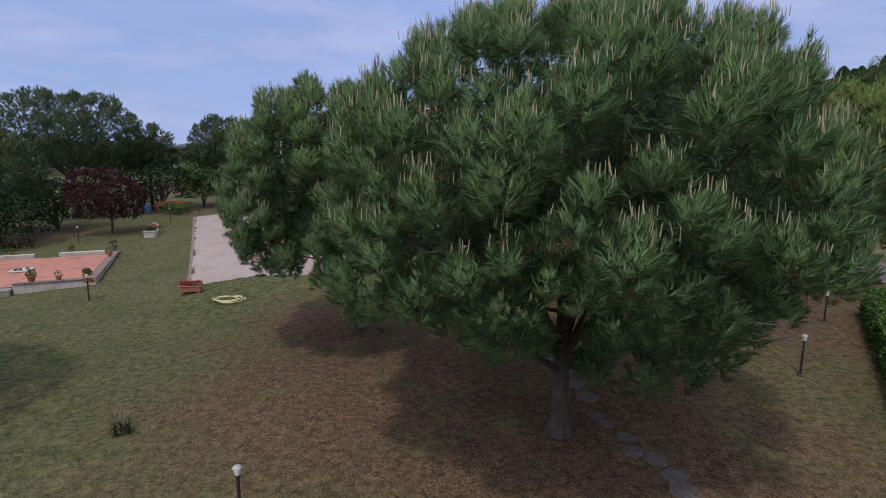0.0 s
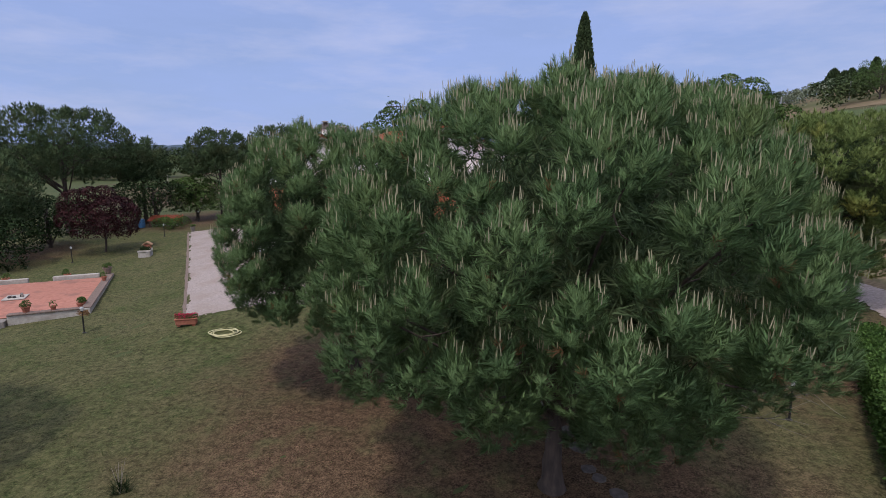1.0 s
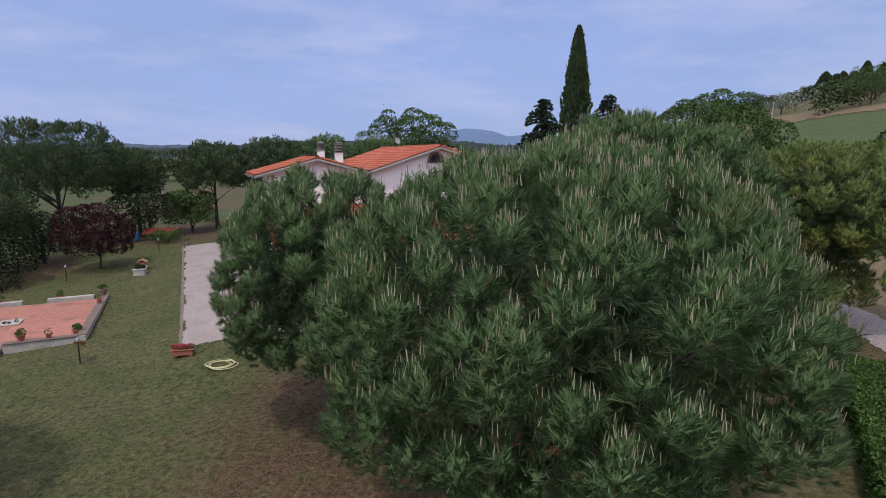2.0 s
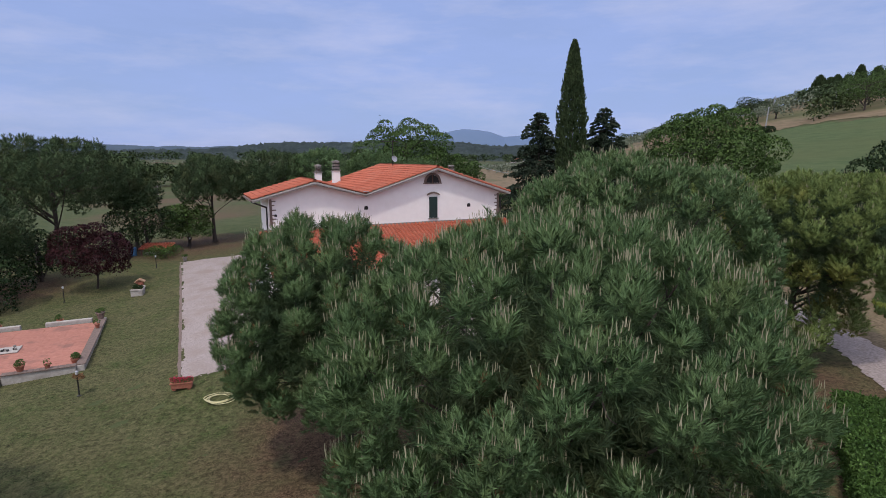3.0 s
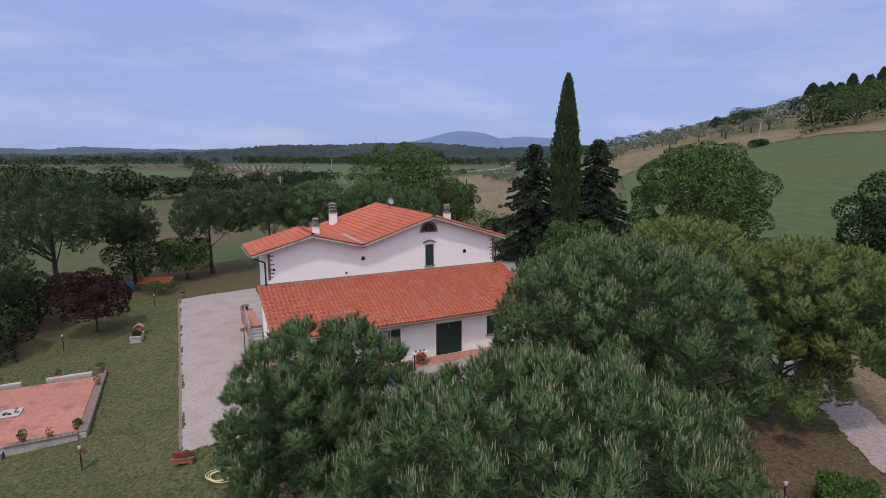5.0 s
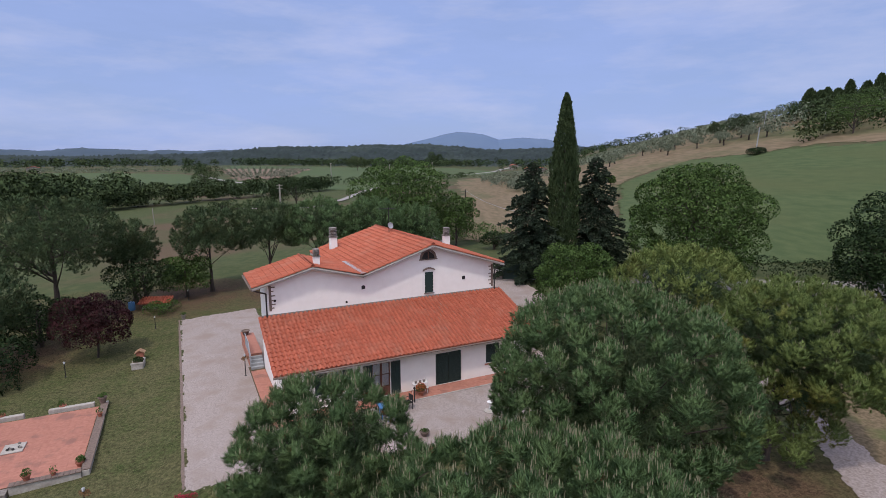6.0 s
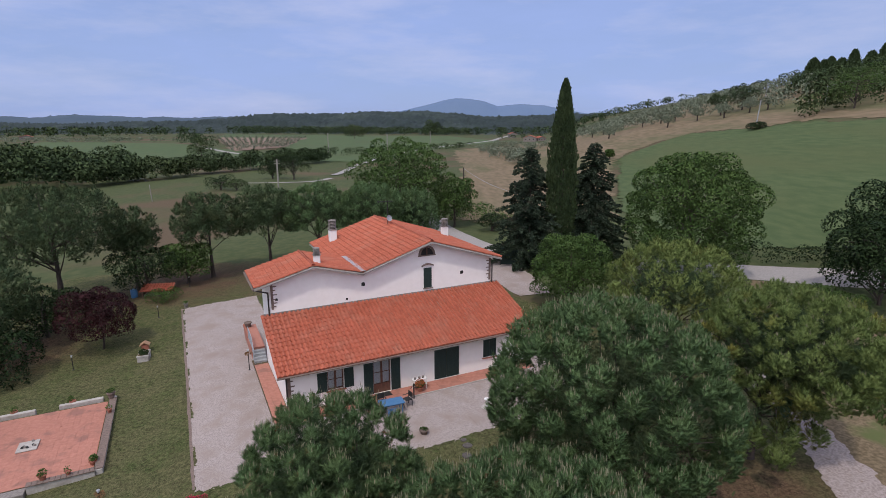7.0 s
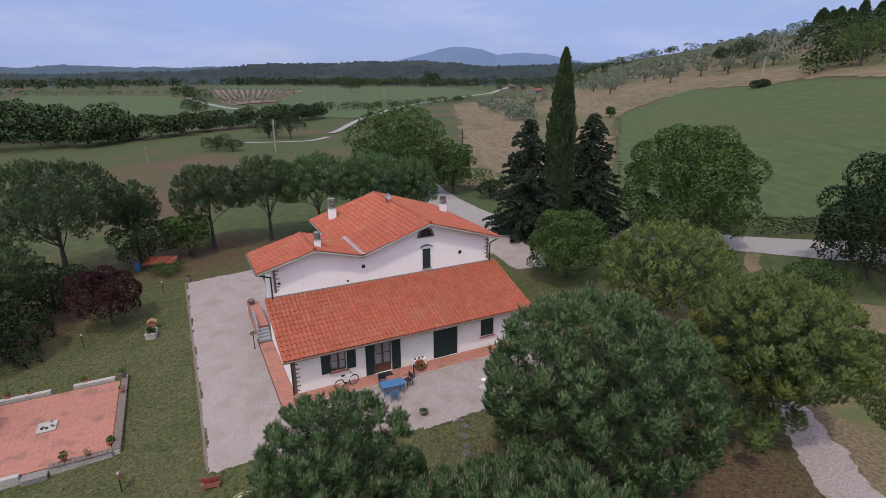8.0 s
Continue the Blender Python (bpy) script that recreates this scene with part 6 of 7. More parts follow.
# ---- paving, stair and side landing ----
paving = thing("pavement", 0, 0, 0, 0, "terracotta tiled walk along the house", "pavement", kind="structure")
paving.matrix_world = HOUSE
part("kerb", boxed(-1.12, -1.4, -0.3, 17.0, -1.31, 0.05, bevel=0.01), M_CONCRETE, paving)
part("walk_bed", boxed(-1.06, -1.31, -0.3, 17.0, -0.02, 0.02), M_DIRT, paving)
part("side_bed", boxed(-1.06, -0.015, -0.3, -0.02, 9.0, 0.02), M_DIRT, paving)
landing = thing("side_landing", 0, 0, 0, 0, "raised terracotta landing with grey railing beside the house", "stair", kind="structure")
landing.matrix_world = HOUSE
part("platform", boxed(-0.95, 9.3, -0.3, -0.02, 14.3, 0.85, bevel=0.01), M_COTTO, landing)
part("platform_tiles", boxed(-1.0, 9.25, 0.854, -0.02, 14.35, 0.90, bevel=0.008), M_COTTO, landing)
part("curb", boxed(-1.0, 11.4, 0.904, -0.86, 14.35, 1.06, bevel=0.01), M_TERRA, landing)
for i in range(4):
    part("step", boxed(-0.92, 8.3 + i * 0.25, -0.3, -0.05, 8.3 + (i + 1) * 0.25, 0.2 + 0.17 * i, bevel=0.01), M_ZINC, landing)
bm = bmesh.new()
rod(bm, (-0.94, 8.3, 1.05), (-0.94, 9.3, 1.8), 0.03), rod(bm, (-0.94, 9.3, 1.8), (-0.94, 11.4, 1.8), 0.03)
part("handrail", bm, M_GREYRAIL, landing, "grey painted metal handrail")
for i in range(10):
    y = 8.32 + i * 0.105
    bm = bmesh.new()
    rod(bm, (-0.94, y, 0.1 + i * 0.07), (-0.94, y, 1.06 + i * 0.075), 0.015, 6)
    part("baluster", bm, M_GREYRAIL, landing)
for i in range(20):
    y = 9.36 + i * 0.107
    bm = bmesh.new()
    rod(bm, (-0.94, y, 0.9), (-0.94, y, 1.8), 0.015, 6)
    part("baluster", bm, M_GREYRAIL, landing)


# ---- small things ----
def pot(x, y, z, r, h, plant, name="flower_pot", label="terracotta flower pot with a plant", mat=None, leaf=None, grow=0.25, petals=None):
    p = thing(name, x, y, z, 0, label, "flower pot")
    part("pot", lathe(bmesh.new(), [(r * 0.62, 0), (r * 0.9, h * 0.8), (r * 1.05, h * 0.82), (r * 1.05, h), (r * 0.85, h), (r * 0.8, h * 0.85)], 14), mat or M_TERRA, p)
    if plant:
        lc = np.stack([RNG.uniform(-r, r, 5) * 0.6, RNG.uniform(-r, r, 5) * 0.6, h + grow * RNG.uniform(0.2, 0.7, 5)], -1)
        v, f = leaf_cloud(lc, np.full(5, grow * 0.6), plant, 0.07)
        mesh_from("plant", v, f, leaf or M_LEAF, p)["kind"] = "stuff"
        if petals:
            v, f = leaf_cloud(lc + [0, 0, 0.04], np.full(5, grow * 0.66), plant, 0.06)
            mesh_from("blossom", v, f, petals, p)
    return p


def at_house(lx, ly):
    q = HOUSE @ Vector((lx, ly, 0))
    return q.x, q.y, float(gz(q.x, q.y)) + 0.03


def on_terrace(lx, ly, up):
    q = pose(-8.42, 30.0, t_base, 0, 0, 24.8) @ Vector((lx, ly, up))
    return q.x, q.y, q.z


pot(*at_house(-1.15, -2.0), 0.24, 0.36, 40, label="mossy terracotta pot at the walk's corner", mat=M_STONE)
pot(*at_house(6.4, -5.4), 0.27, 0.26, 16, label="wide dark pot on the gravel", mat=M_QUOIN, grow=0.15)
x, y, z = at_house(8.15, -0.95)
pot(x, y, HOUSE.translation.z + 0.05, 0.22, 0.3, 110, label="basket of orange flowers against the wall", grow=0.36, petals=M_ORANGE)
pot(-23.9, 51.3, float(gz(-23.9, 51.3)) + 0.03, 0.22, 0.45, 30, label="stone pot at the drive's far corner", mat=M_STONE, grow=0.2)
for lx, ly, up, r, h, plant in ((-10.05, 8.75, 0.30, 0.26, 0.42, 45), (-9.98, 6.6, 0.30, 0.15, 0.25, 14), (-10.3, 1.1, 0.09, 0.2, 0.26, 60), (-11.3, 0.32, 0.30, 0.14, 0.2, 10), (-12.4, 0.4, 0.30, 0.2, 0.28, 36),
                                (-12.3, 9.3, 0.02, 0.2, 0.36, 24), (-15.4, 9.3, 0.0, 0.2, 0.4, 20), (-16.6, 9.3, 0.0, 0.24, 0.4, 30)):
    pot(*on_terrace(lx, ly, up), r, h, plant, label="dark terracotta pot beside the terrace wall", mat=M_TERRA if plant != 45 else M_QUOIN)
x, y, _ = at_house(-0.65, 13.9)
pot(x, y, HOUSE.translation.z + 0.9, 0.3, 0.4, 0, label="brown clay pot on the side landing", mat=M_QUOIN)

# red flower trough at the drive's corner
trough = thing("flower_trough", -11.0, 22.75, float(gz(-11.0, 22.75)) + 0.03, 14, "terracotta trough of red flowers at the drive's corner", "planter")
bm = boxed(-0.42, -0.16, 0.05, 0.42, 0.16, 0.3, bevel=0.03)
part("trough", bm, M_TERRA, trough)
part("rim", boxed(-0.46, -0.19, 0.28, 0.46, 0.19, 0.33, bevel=0.015), M_TERRA, trough)
for sx in (-0.3, 0.3):
    part("foot", boxed(sx - 0.06, -0.16, 0, sx + 0.06, 0.16, 0.05), M_TERRA, trough)
lc = np.stack([np.linspace(-0.35, 0.35, 7), RNG.uniform(-0.08, 0.08, 7), np.full(7, 0.37)], -1)
mesh_from("plant", *leaf_cloud(lc, np.full(7, 0.12), 45, 0.06), M_LEAF, trough)["kind"] = "stuff"
mesh_from("blossom", *leaf_cloud(lc + [0, 0, 0.05], np.full(7, 0.13), 40, 0.05), M_FLOWER, trough, "red and pink blossom")

# hose coil
hose = thing("garden_hose", -9.0, 21.8, float(gz(-9.0, 21.8)) + 0.04, 0, "coiled pale yellow garden hose on the grass", "hose")
a = np.linspace(0, 2 * np.pi * 5, 160)
rr = 0.42 + 0.07 * np.sin(a * 0.37) + 0.05 * np.sin(a * 1.3)
mesh_from("coil", *tube_np(np.stack([rr * 1.25 * np.cos(a) + 0.06 * np.sin(a * 0.21), rr * np.sin(a), 0.03 + 0.02 * np.sin(a * 2.3) + a * 0.0016], -1), np.full(160, 0.018), 6), M_HOSE, hose, smooth=True)

# stone trough with a small tiled well-house
well = thing("stone_trough", -22.2, 39.9, float(gz(-22.2, 39.9)), 20, "pale stone trough planted with shrubs on the lawn", "planter")
bm = boxed(-0.4, -0.6, 0, 0.4, 0.6, 0.5, bevel=0.04)
part("trough", bm, M_CONCRETE, well)
part("soil", boxed(-0.34, -0.54, 0.5, 0.34, 0.54, 0.515), M_DIRT, well)
part("rim", boxed(-0.43, -0.63, 0.42, 0.43, -0.53, 0.55, bevel=0.02), M_CONCRETE, well)
part("rim", boxed(-0.43, 0.53, 0.42, 0.43, 0.63, 0.55, bevel=0.02), M_CONCRETE, well)
lc = np.stack([RNG.uniform(-0.25, 0.25, 8), np.linspace(-0.45, 0.45, 8), np.full(8, 0.58)], -1)
mesh_from("plant", *leaf_cloud(lc, np.full(8, 0.16), 40, 0.08), M_LEAF_DARK, well)["kind"] = "stuff"
M_TAN = material("faded_tan_terracotta", (0.36, 0.22, 0.13), (0.28, 0.165, 0.1), 9, 0.85)
wh = thing("well_house", -22.75, 41.25, float(gz(-22.75, 41.25)), 20, "little brick well-house with a tiled roof", "well")
part("body", boxed(-0.25, -0.22, 0, 0.25, 0.22, 0.7, bevel=0.02), M_TERRA, wh)
for s in (-1, 1):
    slab("roof", [(s * 0.36, -0.3, 0.68), (0, -0.3, 0.9), (0, 0.3, 0.9), (s * 0.36, 0.3, 0.68)], 0.06, M_TAN, wh)


# garden lamps
def garden_lamp(x, y, h=1.05, flowers=False):
    lamp = thing("garden_lamp", x, y, float(gz(x, y)), RNG.uniform(0, 90), "dark metal garden lamp post with a small glass head" if not flowers else "dark lamp post with hanging flowers", "lamp", "garden lamp posts")
    part("base_plate", lathe(bmesh.new(), [(0.09, 0), (0.09, 0.03), (0.045, 0.06)], 10), M_METAL, lamp)
    part("post", lathe(bmesh.new(), [(0.032, 0.05), (0.03, h - 0.16), (0.05, h - 0.15), (0.05, h - 0.12)], 10), M_METAL, lamp)
    part("glass", lathe(bmesh.new(), [(0.05, h - 0.12), (0.062, h - 0.06), (0.055, h)], 12), M_LAMPGLASS, lamp, "frosted lamp glass")
    part("cap", lathe(bmesh.new(), [(0.085, h), (0.07, h + 0.02), (0.02, h + 0.05)], 12), M_ZINC, lamp)
    if flowers:
        lc = np.stack([RNG.uniform(-0.2, 0.2, 5), RNG.uniform(-0.12, 0.12, 5), np.full(5, h - 0.25)], -1)
        mesh_from("plant", *leaf_cloud(lc, np.full(5, 0.13), 30, 0.07), M_DEAD, lamp, "withered hanging plant")["kind"] = "stuff"
    return lamp


for x, y, fl in ((-26.9, 38.7, False), (-25.4, 48.9, False), (-15.8, 23.2, True), (9.85, 14.5, False), (13.4, 18.8, False), (-3.42, 8.6, False), (-26.5, 58.3, False)):
    garden_lamp(x, y, 1.15, fl)
x, y, z = at_house(-1.4, 7.5)
garden_lamp(x, y, 1.55, True)

# stepping stones from the gravel past the pine
line = spline([(1.9, 27.2), (2.0, 24.4), (2.6, 21.0), (3.3, 17.0), (3.6, 13.4), (4.1, 10.9), (4.6, 9.4), (5.0, 8.0)], 30)
line += RNG.uniform(-0.16, 0.16, line.shape)
path = thing("stepping_stones", 0, 0, 0, 0, "path of grey flat stepping stones through the grass", "path", kind="structure")
for i, (x, y) in enumerate(line):
    n = 8
    bm = bmesh.new()
    r = RNG.uniform(0.17, 0.31)
    ring = [((r * RNG.uniform(0.8, 1.2)) * math.cos(2 * math.pi * k / n), (r * RNG.uniform(0.7, 1.05)) * math.sin(2 * math.pi * k / n)) for k in range(n)]
    g = float(gz(x, y))
    lo = [bm.verts.new((x + px + 0.1 * RNG.standard_normal() * 0, y + py, g - 0.05)) for px, py in ring]
    hi = [bm.verts.new((x + px * 0.94, y + py * 0.94, g + 0.05)) for px, py in ring]
    bm.faces.new(hi)
    for k in range(n):
        bm.faces.new((lo[k], lo[(k + 1) % n], hi[(k + 1) % n], hi[k]))
    part("stone", bm, M_SLATE, path)

# hedge
hedge = thing("hedge", 13.55, 15.1, float(gz(13.5, 15)), 0, "clipped dense green hedge beside the lawn", "hedge")
along = unit(np.array([[4.6, 7.4, 0]]))[0]
side = np.array([along[1], -along[0], 0])
n = 9000
u, v, w = RNG.uniform(-5.2, 4.9, n), RNG.uniform(-0.85, 0.85, n), RNG.uniform(0.0, 1.15, n)
face = RNG.integers(0, 4, n)
v = np.where(face == 0, -0.85, np.where(face == 1, 0.85, v))
w = np.where(face >= 2, 1.15, w)
u = np.where((face == 3) & (RNG.random(n) < 0.35), np.where(RNG.random(n) < 0.5, -5.2, 4.9), u)
w = np.where((face == 3) & (np.abs(u) > 4.85), RNG.uniform(0, 1.15, n), w)
nrm = np.where((face == 0)[:, None], -side, np.where((face == 1)[:, None], side, np.array([0, 0, 1.0])))
p = u[:, None] * along + v[:, None] * side + np.array([0, 0, 1.0]) * w[:, None] + 0.06 * RNG.standard_normal((n, 3))
mesh_from("foliage", *scatter(SPRAY_V, SPRAY_F, p, unit(nrm + 0.6 * RNG.standard_normal((n, 3))), 0.12 * RNG.uniform(0.6, 1.4, n)), M_LEAF_HEDGE, hedge)
# solid box in a darker green: shade between the hedge leaves, put into colour
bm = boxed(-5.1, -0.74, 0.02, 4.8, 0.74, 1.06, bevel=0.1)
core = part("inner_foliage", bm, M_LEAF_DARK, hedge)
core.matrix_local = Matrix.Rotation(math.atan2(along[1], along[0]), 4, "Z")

# wispy plant in the lawn
plant = thing("weed_plant", -7.4, 11.75, float(gz(-7.4, 11.75)), 0, "tall wispy green weed standing in the lawn", "plant")
tv, tf = needle_tuft(60, 60, 0.02, 19)
v, f = scatter(tv, tf, np.array([[0, 0, 0.12], [0.12, 0.05, 0.1], [-0.1, -0.06, 0.1]]), np.tile([0, 0, 1.0], (3, 1)), np.array([0.42, 0.36, 0.34]))
mesh_from("foliage", v, f, M_LEAF_DARK, plant)
mesh_from("stalks", *joined([tube_np(np.array([(0, 0, 0), (0.05 * k - 0.1, 0.04 * (k % 2), 0.5), (0.09 * k - 0.18, 0.06, 0.62 + 0.07 * k)]), np.array([0.008, 0.006, 0.003]), 4) for k in range(5)]), M_TWIG, plant)

# wood store
store = thing("wood_store", -28.75, 55.8, float(gz(-28.75, 55.8)), 8, "low wood store with a tiled roof", "shed")
part("back", boxed(-1.5, 0.5, 0, 1.5, 0.6, 0.75), M_WOOD, store)
for sx in (-1.45, 1.37):
    part("post", boxed(sx, -0.5, 0, sx + 0.08, -0.42, 0.6), M_WOOD, store)
slab("roof_deck", [(-1.6, -0.7, 0.6), (1.6, -0.7, 0.6), (1.6, 0.7, 1.0), (-1.6, 0.7, 1.0)], 0.05, M_WOOD, store)
roof("roof_tiles", (-1.6, -0.72, 0.605), (1, 0, 0), (0, 1.4, 0.4), 3.2, 1.48, store)
for i in range(9):
    bm = bmesh.new()
    rod(bm, (-1.2 + 0.3 * i, -0.35, 0.12), (-1.2 + 0.3 * i, 0.45, 0.12), 0.11, 8)
    part("log", bm, M_POLE, store)
broadleaf(-27.0, 53.6, 1.0, 1.5, 0.05, "low green shrub before the wood store", M_LEAF, 20, 0.35, 80, 0.14, "shrub", 0.05)
barrel = thing("water_barrel", -31.0, 55.3, float(gz(-31, 55.3)), 0, "blue plastic barrel beside the wood store", "barrel")
part("body", lathe(bmesh.new(), [(0.28, 0), (0.32, 0.08), (0.34, 0.45), (0.32, 0.85), (0.28, 0.92), (0.26, 0.9)], 18), M_BLUE, barrel)

# netted gate by the entrance
gate = thing("netted_fence", 10.6, 61.3, float(gz(10.6, 61.3)), -4, "dark green netting fence by the entrance", "fence")
part("netting", boxed(-2.2, -0.04, 0.1, 2.2, 0.04, 2.1, bevel=0.01), M_GREEN, gate)
for px_ in (-2.2, 0.0, 2.2):
    bm = bmesh.new()
    rod(bm, (px_, -0.08, 0), (px_, -0.08, 2.25), 0.04)
    part("post", bm, M_METAL, gate)
hb = thing("entrance_hedge", 9.0, 62.0, float(gz(9, 62)), 0, "clipped dark hedge block at the entrance", "hedge")
lc = np.stack([RNG.uniform(-0.8, 3.2, 22), RNG.uniform(-0.5, 0.5, 22), RNG.uniform(0.4, 1.6, 22)], -1)
mesh_from("foliage", *leaf_cloud(lc, np.full(22, 0.6), 90, 0.14), M_LEAF_DARK, hb)

# bird bath
bath = thing("bird_bath", *at_house(11.0, -4.6), 0, "small white bird bath on a round base", "bird bath")
part("base", lathe(bmesh.new(), [(0.34, 0), (0.34, 0.05), (0.1, 0.07)], 18), M_CONCRETE, bath)
part("stem", lathe(bmesh.new(), [(0.06, 0.07), (0.045, 0.3), (0.07, 0.5)], 12), M_WHITE, bath)
part("bowl", lathe(bmesh.new(), [(0.05, 0.5), (0.16, 0.56), (0.17, 0.6), (0.13, 0.58)], 16), M_WHITE, bath)

# door mat
mat_x, mat_y, _ = at_house(5.9, -0.35)
mat = thing("door_mat", mat_x, mat_y, HOUSE.translation.z + 0.056, 24.8, "dark rubber mat before the door", "mat")
part("mat", boxed(-0.45, -0.28, 0, 0.45, 0.28, 0.02, bevel=0.005), M_RUBBER, mat)


# bicycle leaning on the wall
def wheel(parent, x, r, name="wheel"):
    w = thing(name, 0, 0, 0)
    w.parent = parent
    w.matrix_local = pose(x, 0, r)
    a = np.linspace(0, 2 * np.pi, 33)
    ring = np.stack([r * np.cos(a), 0 * a, r * np.sin(a)], -1)
    mesh_from("tyre", *tube_np(ring, np.full(33, 0.034), 8), M_RUBBER, w, smooth=True)
    mesh_from("rim", *tube_np(ring * 0.92, np.full(33, 0.014), 6), M_ZINC, w, smooth=True)
    mesh_from("spokes", *joined([tube_np(np.array([(0, 0.02 * (-1) ** k, 0), ring[k * 2] * 0.92]), np.array([0.004, 0.004]), 3) for k in range(16)]), M_ZINC, w)["kind"] = "stuff"
    return w


bx, by, _ = at_house(3.15, -0.62)
bike = thing("bicycle", bx, by, HOUSE.translation.z + 0.05, 24.8 + 12, "white and black bicycle leaning under the window", "bicycle")
wheel(bike, -0.52, 0.33)
wheel(bike, 0.52, 0.33)
joints = dict(hub=(-0.52, 0, 0.33), crank=(-0.06, 0, 0.28), seat=(-0.22, 0, 0.78), head=(0.34, 0, 0.74), low=(0.36, 0, 0.62), front=(0.52, 0, 0.33))
for name, a, b, r in (("down_tube", "crank", "low", 0.034), ("top_tube", "seat", "head", 0.03), ("seat_tube", "crank", "seat", 0.028), ("chain_stay", "hub", "crank", 0.014), ("seat_stay", "hub", "seat", 0.012), ("fork", "front", "head", 0.018)):
    bm = bmesh.new()
    rod(bm, joints[a], joints[b], r)
    part(name, bm, M_WHITE, bike)
part("saddle", boxed(-0.36, -0.07, 0.84, -0.1, 0.07, 0.9, bevel=0.02), M_RUBBER, bike)
bm = bmesh.new()
rod(bm, (-0.22, 0, 0.78), (-0.23, 0, 0.86), 0.014)
part("seat_post", bm, M_METAL, bike)
bm = bmesh.new()
rod(bm, (0.33, 0, 0.74), (0.31, 0, 0.95), 0.016), rod(bm, (0.33, -0.28, 0.96), (0.33, 0.28, 0.96), 0.014)
part("handlebar", bm, M_METAL, bike)
part("chainring", rod(bmesh.new(), (-0.06, -0.03, 0.28), (-0.06, 0.03, 0.28), 0.09, 16), M_METAL, bike)

# blue garden table and chairs
tx, ty, tz = at_house(5.55, -2.55)
table = thing("garden_table", tx, ty, tz, 20, "blue plastic garden table on the gravel", "table")
part("tabletop", boxed(-0.75, -0.42, 0.68, 0.75, 0.42, 0.73, bevel=0.02), M_BLUE, table)
part("apron", boxed(-0.66, -0.34, 0.6, 0.66, 0.34, 0.68), M_BLUE, table)
for sx in (-0.62, 0.62):
    for sy in (-0.3, 0.3):
        bm = bmesh.new()
        rod(bm, (sx, sy, 0), (sx * 0.95, sy * 0.95, 0.62), 0.035)
        part("leg", bm, M_BLUE, table)


def chair(x, y, z, turn, mat, label):
    ch = thing("garden_chair", x, y, z, turn, label, "chair", "chairs round the garden table")
    part("seat", boxed(-0.24, -0.22, 0.42, 0.24, 0.22, 0.46, bevel=0.015), mat, ch)
    part("backrest", boxed(-0.24, 0.2, 0.5, 0.24, 0.235, 0.88, bevel=0.012), mat, ch)
    for sx in (-0.2, 0.2):
        for sy in (-0.18, 0.2):
            bm = bmesh.new()
            rod(bm, (sx, sy, 0), (sx, sy, 0.42 if sy < 0 else 0.6), 0.022)
            part("leg", bm, mat, ch)
        part("armrest", boxed(sx * 1.2 - 0.025, -0.2, 0.64, sx * 1.2 + 0.025, 0.22, 0.67, bevel=0.008), mat, ch)
    return ch


cx_, cy_, cz_ = at_house(5.2, -1.75)
chair(cx_, cy_, cz_, 20, M_RUBBER, "dark metal chair drawn up to the blue table")
cx_, cy_, cz_ = at_house(6.75, -2.2)
chair(cx_, cy_, cz_, -55, M_RUBBER, "dark metal chair drawn up to the blue table")
cx_, cy_, cz_ = at_house(5.3, -3.4)
chair(cx_, cy_, cz_, 200, M_BLUE, "blue plastic chair drawn up to the table")

# barbecue trolley against the wall
gx, gy, _ = at_house(8.1, -0.7)
grill = thing("plant_stand", gx + 0.1, gy + 0.1, HOUSE.translation.z + 0.05, 24.8, "white metal stand holding small pots by the wall", "stand")
for sx in (-0.45, 0.45):
    for sy in (-0.15, 0.15):
        bm = bmesh.new()
        rod(bm, (sx, sy, 0), (sx, sy, 0.95), 0.014)
        part("leg", bm, M_WHITE, grill)
for z in (0.35, 0.7):
    part("shelf", boxed(-0.5, -0.2, z, 0.5, 0.2, z + 0.025), M_WHITE, grill)
for sx in (-0.3, 0.0, 0.25):
    part("small_pot", lathe(bmesh.new(), [(0.06, 0.725), (0.09, 0.85), (0.08, 0.85)], 10, sx, 0), M_STONE, grill)
pump = thing("hand_pump", *at_house(7.45, -1.55), 24.8, "dark iron hand pump beside the walk", "pump")
part("post", lathe(bmesh.new(), [(0.06, 0), (0.05, 0.05), (0.04, 0.85), (0.07, 0.88), (0.05, 1.0)], 10), M_METAL, pump)
bm = bmesh.new()
rod(bm, (0, 0, 0.75), (0.25, 0, 0.68), 0.02), rod(bm, (0, 0, 0.95), (-0.22, 0, 0.7), 0.014)
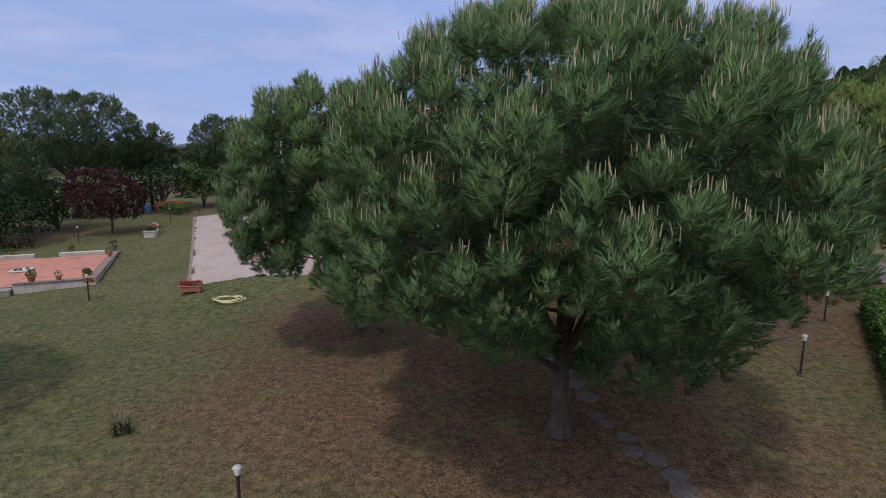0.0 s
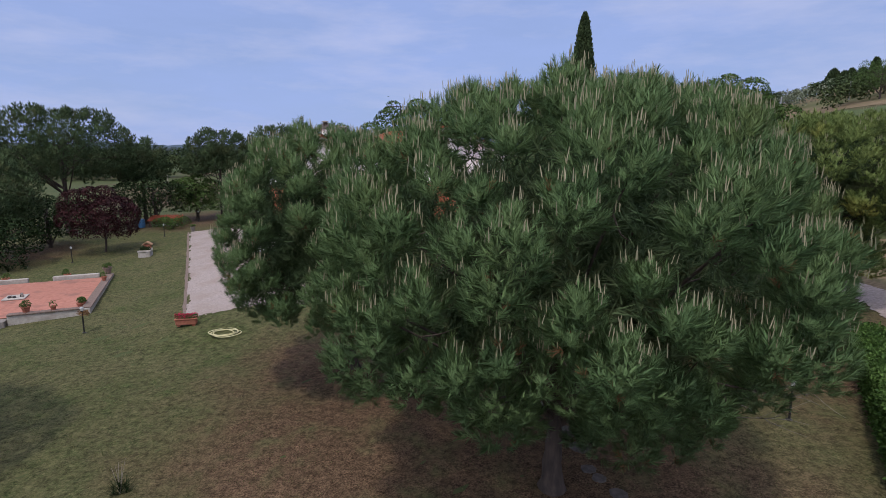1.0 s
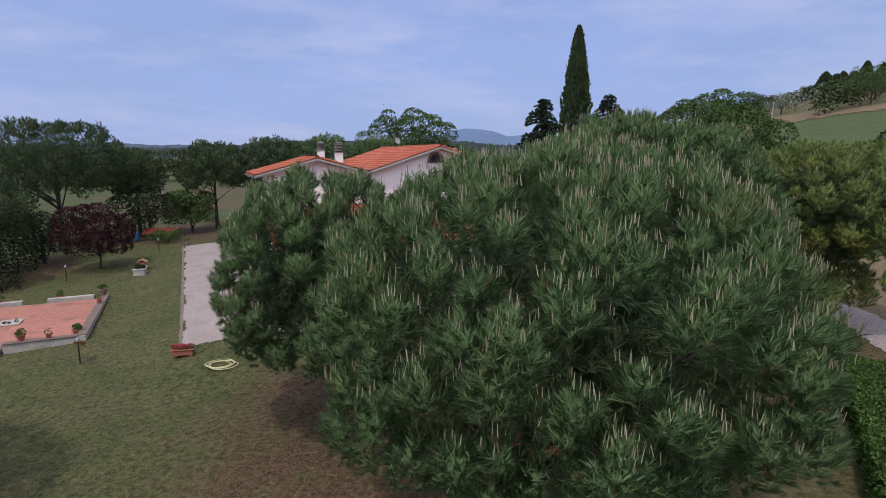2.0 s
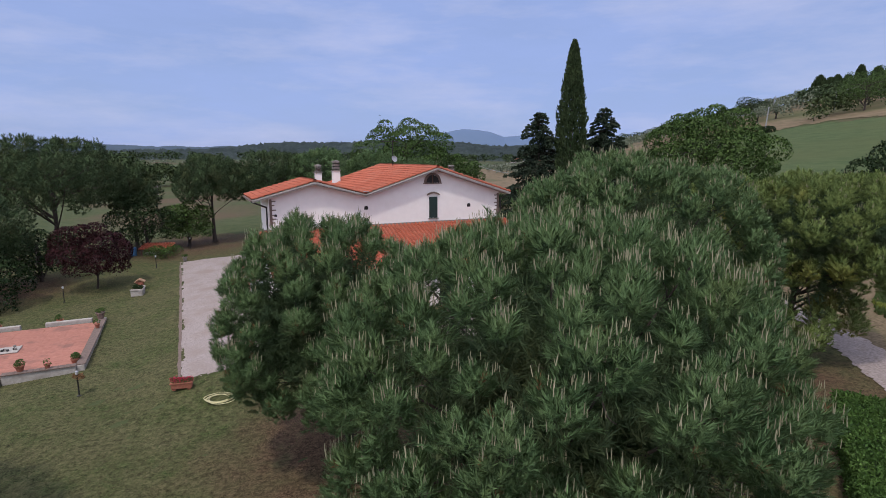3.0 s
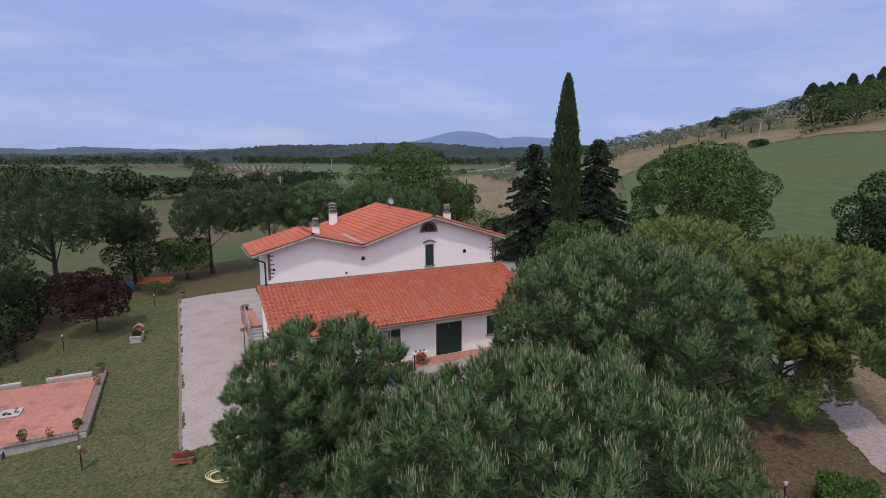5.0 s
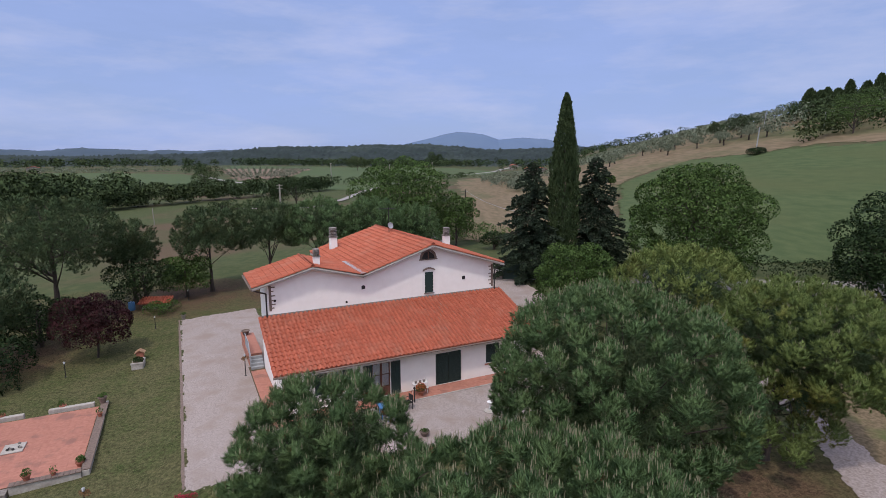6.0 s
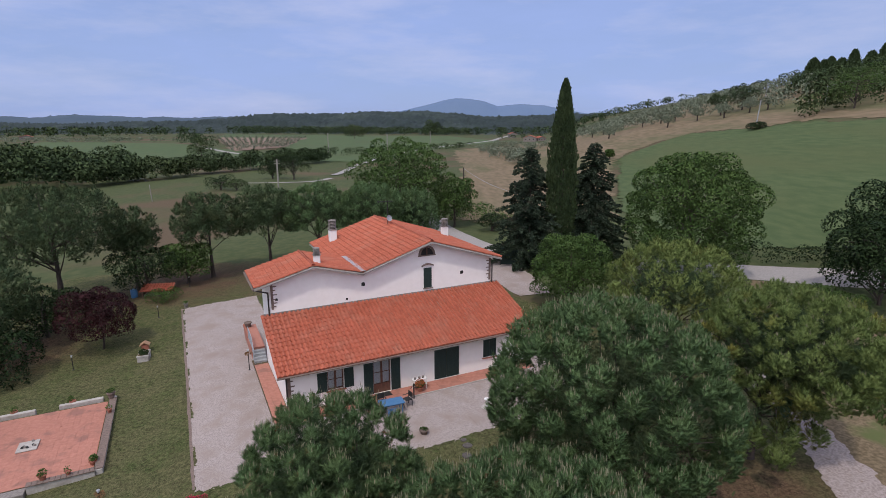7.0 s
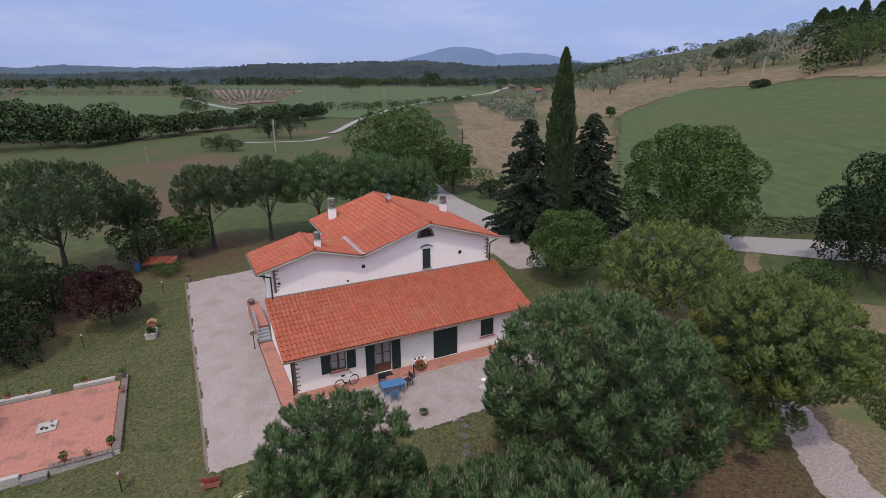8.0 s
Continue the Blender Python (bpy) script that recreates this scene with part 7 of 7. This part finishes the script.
part("spout", bm, M_METAL, pump)

# slab with small things on the terrace
sx_, sy_, sz_ = on_terrace(-13.85, 4.7, 0.11)
slab_t = thing("stone_slab", sx_, sy_, sz_, 24.8, "grey stone slab set into the terrace", "slab")
part("slab", boxed(-0.5, -0.55, 0, 0.5, 0.55, 0.06, bevel=0.015), M_CONCRETE, slab_t)
for i in range(7):
    ox, oy = RNG.uniform(-0.38, 0.38), RNG.uniform(-0.42, 0.42)
    part("stone", lathe(bmesh.new(), [(0.05, 0.06), (0.08, 0.1), (0.05, 0.16), (0.02, 0.17)], 8, ox, oy), M_STONE if i % 2 else M_METAL, slab_t)

# ---- tiles of the terrace and the walk, last ----
def tile_floor(parent, x0, x1, y0, y1, z, size, single, order_y=1, name="floor_tile", gap=0.005):
    """Square floor tiles laid singly, then joined."""
    bm = boxed(-size / 2 + gap / 2, -size / 2 + gap / 2, -0.02, size / 2 - gap / 2, size / 2 - gap / 2, 0.0)
    data = bpy.data.meshes.new(name)
    bm.to_mesh(data)
    bm.verts.index_update()
    tv = np.array([v_.co for v_ in bm.verts])
    tf = np.array([[v_.index for v_ in f_.verts] for f_ in bm.faces])
    bm.free()
    data.materials.append(M_COTTO)
    nx, ny = int((x1 - x0) / size), int((y1 - y0) / size)
    rest, made = [], 0
    for j in range(ny):
        for i in range(nx - 1, -1, -1):
            place = np.array([x0 + (i + 0.5) * size, y0 + (j + 0.5) * size, z + RNG.uniform(-0.004, 0.004)])
            if made < single:
                ob = new(name, data)
                ob.parent = parent
                ob.matrix_local = Matrix.Translation(place)
                made += 1
            else:
                rest.append((tv + place, tf))
    if rest:
        mesh_from(name + "s", *joined(rest), M_COTTO, parent)["kind"] = "stuff"


tile_floor(terrace, TX0, TX1 - 0.33, TY0 + 0.12, TY1 - 0.08, 0.1, 0.33, 300)
tile_floor(paving, -1.0, 16.95, -1.3, -0.02, 0.045, 0.32, 300)
tile_floor(paving, -1.0, -0.02, 0.0, 8.3, 0.045, 0.32, 200)
